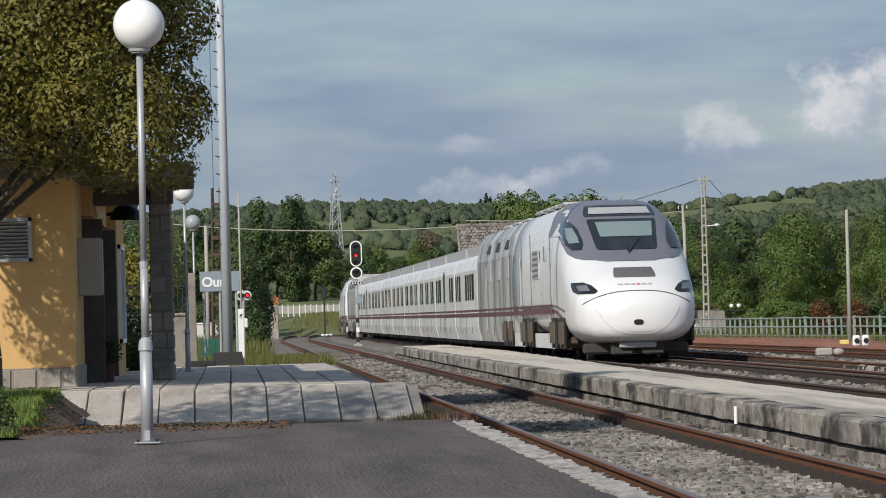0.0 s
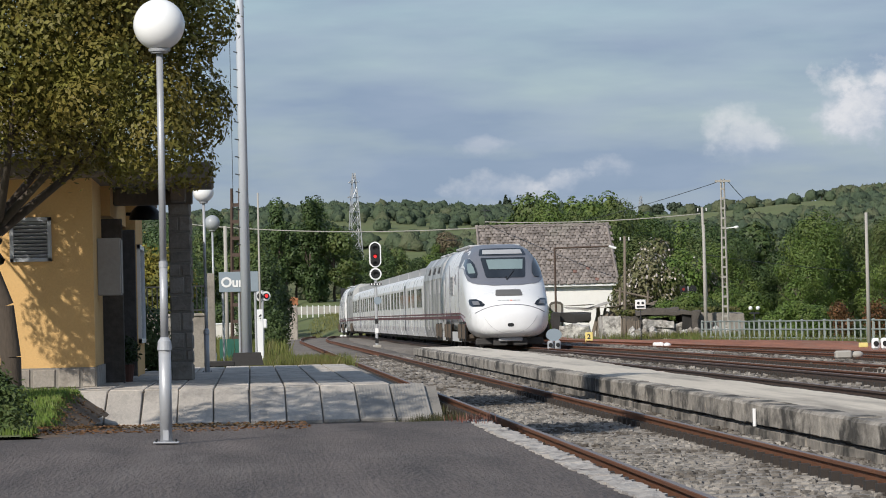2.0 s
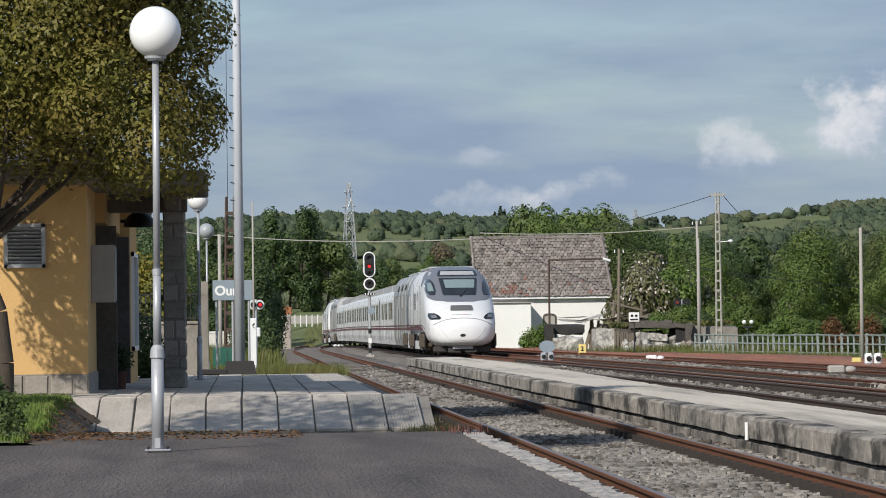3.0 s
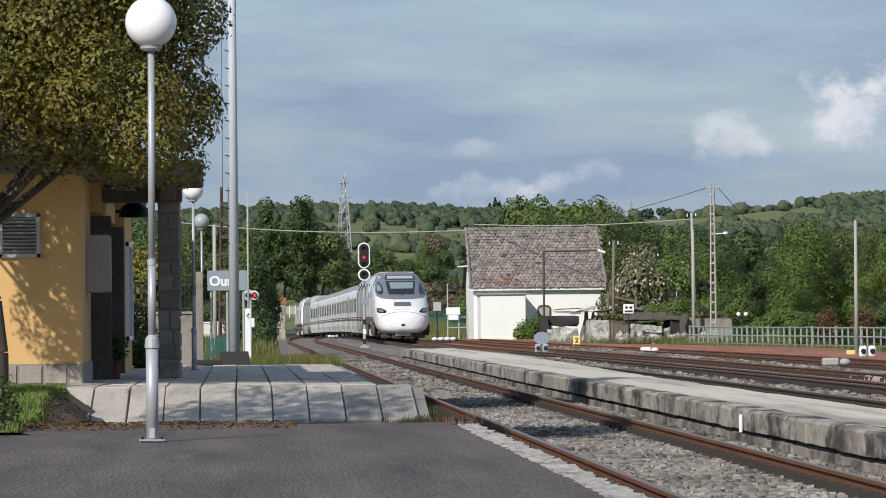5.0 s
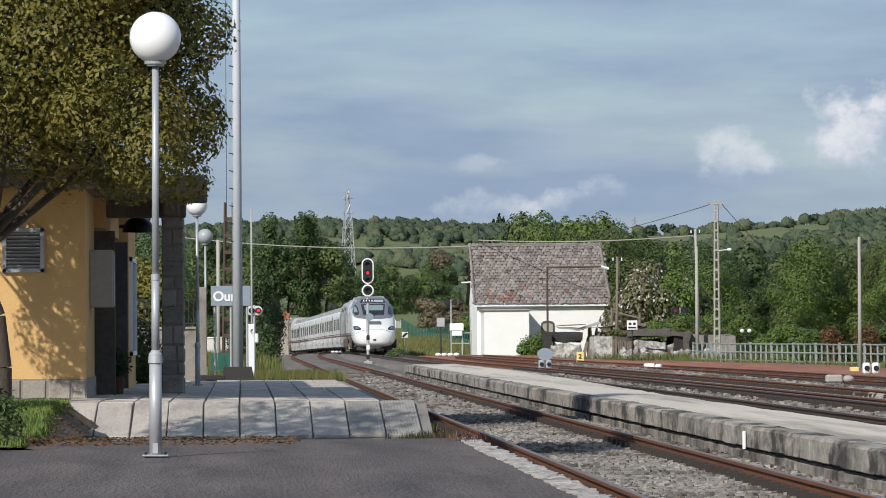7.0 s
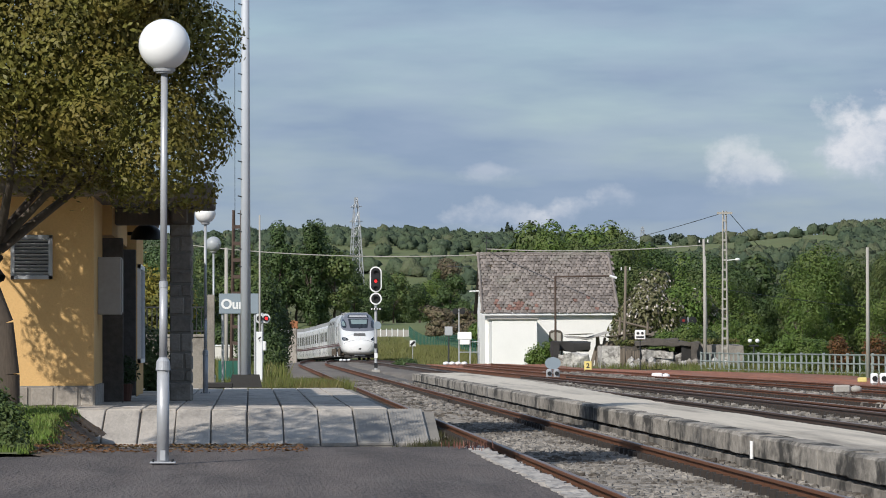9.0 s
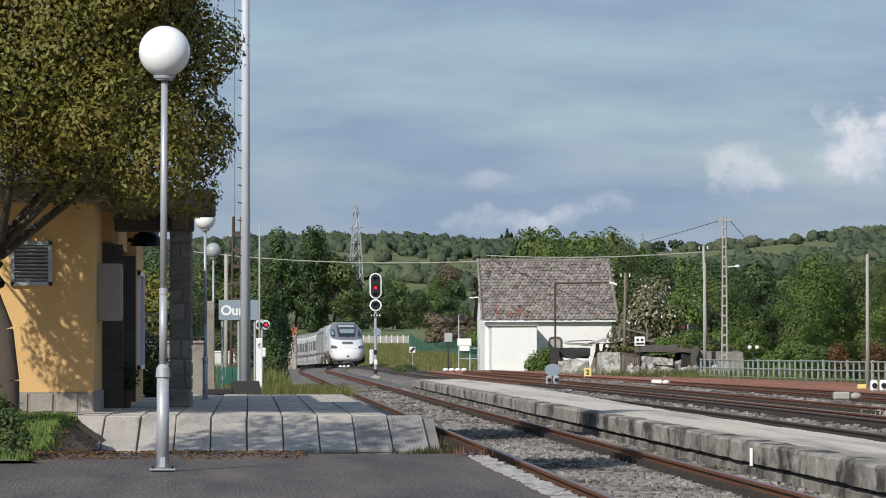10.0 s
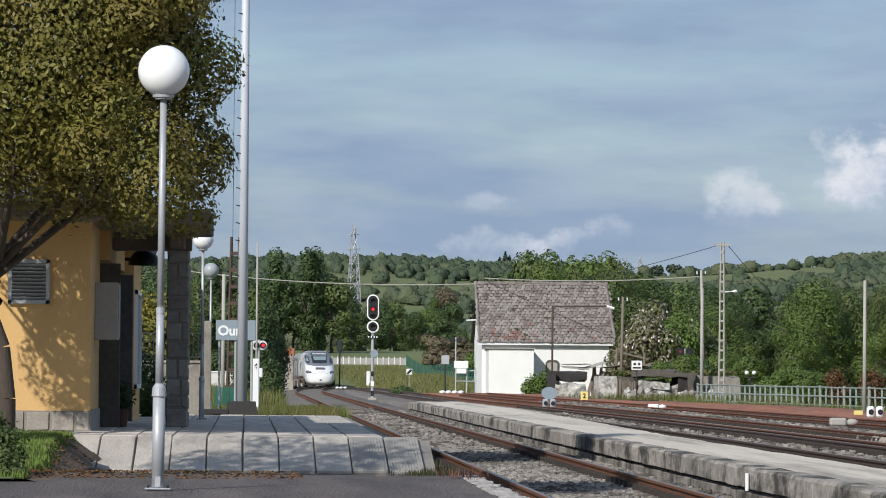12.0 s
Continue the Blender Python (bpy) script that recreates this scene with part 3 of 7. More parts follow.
def station_building():
    st = thing("station_building", Matrix(), "low ochre rendered station building with stone base and porch", "building")
    b = B()
    box(b, -13, -2.35, 60.0, 60.3, 0.62, 3.5)
    part("front_wall", b, YELLOW, st, "ochre rendered wall")
    b = B()
    box(b, -13, -2.335, 59.98, 60.35, -0.3, 0.62)
    base = part("stone_base", b, MORTAR, st, "rubble stone base course")
    stone_face(base, -5.2, -2.34, 59.978, 0.3, 0.62, 0.30)
    b = B()
    box(b, -2.50, -2.325, 60.36, 63.55, -0.2, 0.63, 0.01)
    part("corner_plinth", b, STONE, st, "granite corner plinth")
    b = B()
    box(b, -2.65, -2.352, 60.302, 63.6, 0.632, 3.5)
    part("side_wall", b, YELLOW, st, "shaded ochre side wall")
    b = B()
    box(b, -2.5, -2.03, 71.5, 76.0, -0.2, 3.5)
    part("side_wall", b, YELLOW, st, "shaded ochre side wall")
    b = B()
    box(b, -2.5, -2.20, 63.6, 71.5, 3.0, 3.5)
    part("lintel", b, YELLOW, st, "ochre lintel over the entrance")
    # dark panel put before the wall end to imitate its shade
    b = B()
    box(b, -2.5, -2.04, 71.34, 71.48, 0.3, 2.95, 0.01)
    part("door", b, DARK_STONE, st, "dark brown panel added to darken the wall end")
    b = B()
    box(b, -2.45, -2.02, 63.62, 63.75, 0.3, 2.95, 0.01)
    part("door_jamb", b, DARK_STONE, st)
    # near-black sheet in the opening, painting the shade of the recess
    b = B()
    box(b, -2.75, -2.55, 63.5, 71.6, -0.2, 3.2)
    part("entrance_recess", b, DARK, st, "dark sheet standing in for the entrance's shade")
    b = B()
    box(b, -13, -2.52, 75.7, 76, -0.2, 3.5)
    box(b, -13, -12.7, 60.3, 75.7, -0.2, 3.5)
    part("rear_wall", b, YELLOW, st)
    b = B()
    box(b, -2.03, -1.97, 72.0, 72.1, 0.9, 2.7), box(b, -2.03, -1.97, 74.9, 75.0, 0.9, 2.7), box(b, -2.03, -1.97, 72.0, 75.0, 2.62, 2.7), box(b, -2.03, -1.97, 72.0, 75.0, 0.9, 0.98)
    w = part("window_frame", b, WHITE_PAINT, st, "white window frame")
    b = B()
    box(b, -2.03, -2.01, 72.1, 74.9, 0.98, 2.62)
    part("pane", b, GLASS, w)
    # louvred vent
    b = B()
    for a in ((-3.60, -3.54, 2.23, 2.90), (-3.03, -2.97, 2.23, 2.90), (-3.60, -2.97, 2.84, 2.90), (-3.60, -2.97, 2.23, 2.29)):
        box(b, a[0], a[1], 59.93, 60.0, a[2], a[3], 0.004)
    v = part("vent", b, GALVANISED, st, "grey louvred vent frame")
    # black sheet paints the dark gaps between the slats
    b = B()
    box(b, -3.54, -3.03, 59.985, 59.998, 2.29, 2.84)
    part("vent_back", b, BLACK, v)
    slat = B()
    box(slat, -0.26, 0.26, -0.03, 0.03, -0.004, 0.004)
    me = bpy.data.meshes.new("slat")
    slat.to_mesh(me)
    slat.free()
    me.materials.append(GALVANISED)
    for k in range(10):
        piece("slat", me, v, pose(-3.285, 59.955, 2.315 + 0.055 * k, -38))
    # meter cabinet on the side
    b = B()
    box(b, -2.35, -1.99, 61.6, 62.3, 1.71, 2.60, 0.01)
    c = part("meter_cabinet", b, POLE_CONCRETE, st, "flat grey meter cabinet")
    b = B()
    box(b, -1.99, -1.975, 61.63, 62.27, 1.74, 2.57, 0.004)
    part("cabinet_door", b, POLE_CONCRETE, c)
    # porch pillar in stone
    b = B()
    box(b, -1.30, -0.95, 65.0, 65.4, -0.2, 3.5)
    p = part("porch_pillar", b, MORTAR, st, "rough granite porch pillar")
    stone_face(p, -1.32, -0.93, 64.998, 0.3, 3.5, 0.27)
    stone_face(p, 65.0, 65.4, 0, 0.3, 3.5, 0.27, "y", fixed=-0.952)
    # porch roof: slab with eaves, then tiled slopes
    b = B()
    box(b, -13.4, -1.75, 59.3, 77, 3.48, 3.76, 0.03)
    box(b, -1.752, -0.56, 61.6, 66.6, 3.482, 3.758, 0.03)
    part("roof_slab", b, WOOD, st, "dark timber roof slab")
    b = B()
    box(b, -2.2, -0.9, 64.9, 65.3, 3.2, 3.48, 0.02)
    box(b, -1.25, -1.0, 63.8, 66.4, 3.22, 3.478, 0.02)
    part("porch_beam", b, WOOD, st, "timber porch beam")
    b = B()
    vs = [b.verts.new(c) for c in ((-13.5, 59.2, 3.76), (-1.7, 59.2, 3.76), (-1.7, 77.1, 3.76), (-13.5, 77.1, 3.76), (-9, 64.5, 5.3), (-5, 64.5, 5.3), (-5, 72, 5.3), (-9, 72, 5.3))]
    for f in ((0, 1, 5, 4), (1, 2, 6, 5), (2, 3, 7, 6), (3, 0, 4, 7), (4, 5, 6, 7)):
        b.faces.new([vs[i] for i in f])
    bmesh.ops.recalc_face_normals(b, faces=b.faces)
    part("roof", b, ROOF_TILE, st, "clay tiled hip roof")
    return st


station_building()


def dome_lamp():
    d = thing("wall_lamp", pose(-1.72, 66.5, 3.0), "black domed lamp hung under the porch", "lamp")
    b = B()
    bmesh.ops.create_uvsphere(b, u_segments=20, v_segments=12, radius=0.27)
    bmesh.ops.delete(b, geom=[v for v in b.verts if v.co.z < -0.01], context="VERTS")
    part("shade", b, BLACK, d, "black dome shade", True)
    b = B()
    tube(b, (0, 0, 0.25), (0, 0, 0.48), 0.02, n=8)
    part("stem", b, BLACK, d)
    b = B()
    tube(b, (-0.32, 0, 0.1), (-0.1, 0, 0.1), 0.03, n=8)
    part("bracket", b, BLACK, d)


dome_lamp()


def street_lamp(m, height, r, label, globe=None):
    l = thing("street_lamp", m, label, "street lamp", "globe lamps on the platform")
    b = B()
    tube(b, (0, 0, 0), (0, 0, 0.74), 0.048, n=20)
    part("lower_pole", b, GALVANISED, l, "thicker grey lower pole", True)
    b = B()
    tube(b, (0, 0, 0.72), (0, 0, 0.79), 0.058, 0.052, n=20)
    tube(b, (0, 0, 0.79), (0, 0, 0.82), 0.052, 0.031, n=20)
    part("collar", b, GALVANISED, l)
    b = B()
    tube(b, (0, 0, 1.36), (0, 0, 1.41), 0.034, n=20)
    part("collar", b, GALVANISED, l)
    b = B()
    tube(b, (0, 0, 0.8), (0, 0, 1.38), 0.031, n=20)
    tube(b, (0, 0, 1.38), (0, 0, height - r), 0.027, 0.026, n=20)
    part("upper_pole", b, GALVANISED, l, "", True)
    b = B()
    tube(b, (0, 0, height - r - 0.022), (0, 0, height - r - 0.008), 0.066, 0.070, n=24)
    tube(b, (0, 0, height - r - 0.008), (0, 0, height - r + 0.014), 0.082, 0.086, n=24)
    part("fitting", b, GALVANISED, l, "flat grey globe fitting")
    b = B()
    ball(b, (0, 0, height), r, 40)
    part("globe", b, globe or GLOBE, l, "white opal globe" if globe is None else "globe painted in shade", True)
    b = B()
    box(b, -0.10, 0.10, -0.10, 0.10, 0, 0.012, 0.004)
    part("base_plate", b, GALVANISED, l)
    for s in (-1, 1):
        for q in (-1, 1):
            b = B()
            tube(b, (s * 0.075, q * 0.075, 0.01), (s * 0.075, q * 0.075, 0.03), 0.010, n=6)
            part("bolt", b, IRON, l)
    b = B()
    box(b, -0.022, 0.022, -0.052, -0.044, 0.02, 0.10, 0.003)
    part("hatch", b, GALVANISED, l)
    return l


street_lamp(pose(-0.67, 30.75, 0.325, 0, 0.25), 3.248, 0.2, "slim grey lamp post with white globe on the asphalt")
street_lamp(pose(-0.82, 74.0, 0.322), 3.37, 0.195, "grey lamp post with white globe beyond the porch")
# this globe's shade is painted by its grey material
street_lamp(pose(-0.93, 103.0, -0.36), 4.2, 0.2, "distant lamp post with globe coloured as in shade", SHADED_GLOBE)


def relay_box():
    d = thing("relay_box", pose(0.40, 139, -0.36), "pair of small white relay boxes on a post by the line", "cabinet")
    b = B()
    box(b, -0.19, 0.19, -0.14, 0.14, 1.36, 1.69, 0.03)
    part("upper_box", b, WHITE_PAINT, d)
    b = B()
    box(b, -0.18, 0.03, -0.12, 0.12, 1.02, 1.34, 0.02)
    part("lower_box", b, WHITE_PAINT, d)
    b = B()
    tube(b, (0, 0.02, 0), (0, 0.02, 1.38), 0.045, n=8)
    part("post", b, GALVANISED, d)
    g = thing("gate_pillar", pose(3.3, 300, -0.6), "ruined stone pillar with orange brick top", "pillar")
    b = B()
    box(b, -0.30, 0.30, -0.4, 0.4, 0, 3.0, 0.06)
    part("shaft", b, STONE, g)
    r = random.Random(4)
    for k in range(9):
        b = B()
        w = r.uniform(0.12, 0.2)
        box(b, -w, w, -0.12, 0.12, 0, r.uniform(0.15, 0.28), 0.02)
        part("brick", b, ORANGE_BRICK, g).matrix_basis = pose(-0.22 + 0.22 * (k % 3), r.uniform(-0.25, 0.1), 2.98 + 0.18 * (k // 3), 0, r.uniform(-6, 6), r.uniform(-15, 15))


ORANGE_BRICK = material("orange_brick", (0.30, 0.13, 0.06), 0.9, 0.2, 3, 20, 0.3)
relay_box()


def mast():
    l = thing("lighting_mast", pose(-0.08, 86.0, 0.32), "tall tapered galvanised mast on a dark plinth", "mast")
    b = B()
    tube(b, (0, 0, 0.15), (0, 0, 14), 0.115, 0.07, n=20)
    part("shaft", b, MAST_PAINT, l, "", True)
    b = B()
    bmesh.ops.create_cone(b, cap_ends=True, segments=4, radius1=0.50, radius2=0.42, depth=0.28, matrix=pose(0, 0, 0.12, 0, 0, 45))
    part("plinth", b, DARK, l, "dark concrete plinth")
    rung = B()
    tube(rung, (0, 0, 0), (-0.09, 0, 0.02), 0.012, n=6)
    me = bpy.data.meshes.new("step_peg")
    rung.to_mesh(me)
    rung.free()
    me.materials.append(IRON)
    for k in range(22):
        piece("step_peg", me, l, pose(-0.085 + 0.0012 * k, -0.06, 2.6 + 0.38 * k))
    b = B()
    tube(b, (-0.23, 0.1, 3.2), (-0.23, 0.1, 13.5), 0.006, n=5)
    part("cable", b, IRON, l)


mast()


def station_sign():
    s = thing("station_sign", pose(-0.26, 98.0, -0.36), "blue-grey station name sign with white letters on posts", "sign")
    b = B()
    box(b, -0.49, 0.49, -0.02, 0.02, 2.35, 2.85, 0.008)
    part("board", b, SIGN_BLUE, s)
    for x in (-0.4, 0.0, 0.4):
        b = B()
        tube(b, (x, 0.05, 0), (x, 0.05, 2.8), 0.03, n=8)
        part("post", b, GALVANISED, s)
    lettering("Our", 0.33, WHITE_PAINT, s, pose(-0.44, -0.026, 2.58, 90))


station_sign()


def railing():
    r = thing("boundary_wall", Matrix(), "low rendered wall with iron railing and pale posts", "wall")
    b = B()
    box(b, -3.4, -0.95, 88, 88.25, -0.4, 1.40)
    part("wall", b, STONE, r)
    b = B()
    box(b, -3.4, -0.95, 87.96, 88.29, 1.40, 1.46, 0.01)
    part("coping", b, STONE, r)
    for x in (-2.55, -0.85):
        b = B()
        box(b, x - 0.08, x + 0.08, 87.95, 88.3, -0.4, 2.34, 0.01)
        part("post", b, STONE, r, "grey rendered post")
    bar = B()
    tube(bar, (0, 0, 0), (0, 0, 0.62), 0.013, n=6)
    me = bpy.data.meshes.new("bar")
    bar.to_mesh(me)
    bar.free()
    me.materials.append(IRON)
    for k in range(14):
        piece("bar", me, r, pose(-2.38 + 0.11 * k, 88.1, 1.46))
    for z in (1.52, 2.05):
        b = B()
        box(b, -2.46, -0.95, 88.08, 88.12, z, z + 0.03)
        part("rail", b, IRON, r)
    b = B()
    box(b, -1.0, -0.35, 84.6, 85.0, 0.30, 0.42, 0.02)
    tagged(part("kerb_block", b, DARK), "dark low kerb block by the mast", "kerb")


railing()


# ---- line-side things ----
def km_post():
    k = thing("kilometre_post", pose(0.27, 120, -0.36), "white kilometre post with a number", "marker post")
    b = B()
    box(b, -0.13, 0.13, -0.05, 0.05, 0, 1.97, 0.02)
    part("post", b, WHITE_PAINT, k)
    lettering("6", 0.24, IRON, k, pose(-0.02, -0.056, 1.72, 90))


km_post()


def crossing_lights(m, height, label, lit, mat=None, backing=0.17, apart=0.42, lens=None):
    l = thing("crossing_signal", m, label, "road signal", "level crossing signals")
    b = B()
    tube(b, (0, 0, 0), (0, 0, height + 0.2), 0.045, n=10)
    part("post", b, GALVANISED, l)
    for i, s in enumerate((-1, 1)):
        b = B()
        tube(b, (s * apart / 2, -0.06, height), (s * apart / 2, 0.04, height), backing, n=20)
        p = part("backboard", b, mat or BLACK, l)
        b = B()
        tube(b, (s * apart / 2, -0.10, height), (s * apart / 2, -0.06, height), backing * 0.62, n=16)
        d = part("lamp_housing", b, BLACK, p)
        if i in lit:
            b = B()
            tube(b, (s * apart / 2, -0.108, height), (s * apart / 2, -0.10, height), backing * 0.36, n=14)
            part("lens", b, lens or RED_GLOW, p, "red lens")
    return l


crossing_lights(pose(0.45, 140, -0.36, 0, 0, 20), 2.5, "crossing signal with white-ringed red lamps", (1,), WHITE_PAINT, 0.17, 0.24)
crossing_lights(pose(28.7, 258, -0.8), 3.5, "twin-lamp crossing signal before the trees", (0,), BLACK, 0.26, 0.62, DULL_RED)
crossing_lights(pose(15.1, 285, -0.4), 3.95, "twin black crossing lamps on a grey post", (), BLACK, 0.22, 0.50)


def main_signal():
    s = thing("colour_light_signal", pose(6.45, 202, -0.25), "tall railway signal with white-rimmed black head showing red", "railway signal")
    b = B()
    tube(b, (0, 0.11, 0), (0, 0.11, 5.2), 0.075, n=12)
    part("post", b, GALVANISED, s)
    b = B()
    box(b, -0.22, 0.22, -0.2, 0.2, 0, 0.16, 0.03)
    part("footing", b, POLE_CONCRETE, s)

    def oval(w, h, y0, y1, zc):
        o = []
        for k in range(32):
            a = math.pi * 2 * k / 32
            cx, cz = math.cos(a) * w, math.sin(a) * w
            o.append((cx, zc + cz + (h - w if math.sin(a) > 0 else -(h - w))))
        return prism(B(), o, y0, y1)
    rim = part("upper_board", oval(0.31, 0.66, -0.02, 0.02, 4.77), WHITE_PAINT, s, "white rim of the signal head")
    part("board_face", oval(0.245, 0.595, -0.04, -0.021, 4.77), BLACK, rim, "black face of the signal head")
    low = part("lower_board", oval(0.31, 0.31, -0.02, 0.02, 3.78), WHITE_PAINT, s, "white round rim")
    part("board_face", oval(0.235, 0.235, -0.04, -0.021, 3.78), BLACK, low)
    for z, mat in ((5.1, DARK), (4.68, RED_GLOW), (4.3, DARK), (3.78, DARK)):
        b = B()
        tube(b, (0, -0.05, z), (0, -0.04, z), 0.08, n=18)
        part("lens", b, mat, rim, "lit red lens" if mat is RED_GLOW else "")
        b = B()
        for k in range(9):
            a0, a1 = math.pi * k / 9, math.pi * (k + 1) / 9
            q = [b.verts.new((0.13 * math.cos(a), y, z + 0.13 * math.sin(a))) for a, y in ((a0, -0.04), (a1, -0.04), (a1, -0.2), (a0, -0.2))]
            b.faces.new(q)
        part("hood", b, BLACK, rim)
    b = B()
    box(b, -0.30, 0.30, -0.06, 0.0, 3.2, 3.32, 0.01)
    bar = part("number_plate", b, BLACK, s, "small dark plate with pale bars")
    for k in range(4):
        b = B()
        box(b, -0.24 + 0.14 * k, -0.18 + 0.14 * k, -0.07, -0.061, 3.22, 3.30)
        part("bar", b, WHITE_PAINT, bar)
    b = B()
    tube(b, (0.08, -0.1, 2.42), (0.08, -0.06, 2.42), 0.2, n=20)
    part("round_plate", b, SIGN_BLUE, s, "pale blue round plate")
    for k in range(3):
        b = B()
        box(b, -0.085, 0.085, 0.02, 0.034, 0.25 + 0.5 * k, 0.5 + 0.5 * k)
        part("post_band", b, BLACK if k % 2 == 0 else WHITE_PAINT, s)


main_signal()


def marker_posts():
    b = B()
    box(b, -0.2, 0.2, -0.05, 0.05, 0, 2.3, 0.1)
    tagged(part("white_marker", b, WHITE_PAINT), "white round-topped marker post beside the line", "marker post").matrix_basis = pose(12.5, 405, -1.0)
    p = thing("distant_signal", pose(9.95, 421, -1.05), "thin far signal post seen from behind", "railway signal")
    b = B()
    tube(b, (0, 0, 0), (0, 0, 5.3), 0.08, n=8)
    part("post", b, IRON, p)
    b = B()
    box(b, -0.28, 0.28, -0.1, 0.1, 4.4, 5.6, 0.08)
    part("head", b, IRON, p)
    d = thing("speed_board", pose(13.2, 320, -0.5), "small black and white diagonal marker board", "sign")
    b = B()
    box(b, -0.24, 0.24, -0.02, 0.02, 1.5, 1.98, 0.02)
    part("board", b, WHITE_PAINT, d)
    b = B()
    bmesh.ops.create_cube(b, size=1, matrix=pose(0, -0.03, 1.74, 0, 45, 0) @ Matrix.Diagonal((0.18, 0.02, 0.48, 1)))
    part("diagonal", b, BLACK, d)
    b = B()
    tube(b, (0, 0.03, 0), (0, 0.03, 1.9), 0.03, n=6)
    part("post", b, GALVANISED, d)


marker_posts()


def rubber_pads():
    for x, y, z, n, w in ((11.7, 225, 0.08, 4, 0.35), (7.9, 328, -0.15, 3, 0.33), (19.3, 262, 0.02, 2, 0.6)):
        p = thing("road_cushion", pose(x, y, z - 0.1), "white-painted raised panels of the level crossing", "road marker", "road markers")
        for k in range(n):
            b = B()
            ball(b, ((k - n / 2 + 0.5) * w, 0, 0.12), w * 0.52, 12, 0.6)
            part("hump", b, WHITE_PAINT, p, smooth=True)


rubber_pads()


def cabinet_group():
    c = thing("crossing_cabinet", pose(15.5, 285, -0.4), "white relay cabinet on a steel stand by the crossing", "cabinet")
    b = B()
    box(b, -0.5, 0.5, -0.3, 0.3, 1.9, 2.45, 0.05)
    part("box", b, WHITE_PAINT, c)
    b = B()
    box(b, -0.36, 0.36, -0.32, -0.28, 1.55, 1.9, 0.02)
    part("lower_box", b, WHITE_PAINT, c)
    for x in (-0.4, 0.4, 1.05, 1.6):
        b = B()
        tube(b, (x, 0, 0), (x, 0, 1.9), 0.05, n=8)
        part("leg", b, GALVANISED, c)
    for z in (1.0, 1.75):
        b = B()
        tube(b, (-0.4, 0, z), (1.6, 0, z), 0.04, n=6)
        part("rail", b, GALVANISED, c)
    b = B()
    box(b, 1.0, 1.5, -0.1, 0.1, 1.6, 2.0, 0.04)
    part("meter", b, GALVANISED, c)
    d = thing("control_box", pose(14.35, 285, -0.4), "grey control box on a dark post", "cabinet")
    b = B()
    box(b, -0.28, 0.28, -0.15, 0.15, 2.2, 2.85, 0.03)
    part("box", b, GALVANISED, d)
    b = B()
    tube(b, (0, 0, 0), (0, 0, 2.2), 0.06, n=8)
    part("post", b, IRON, d)


cabinet_group()


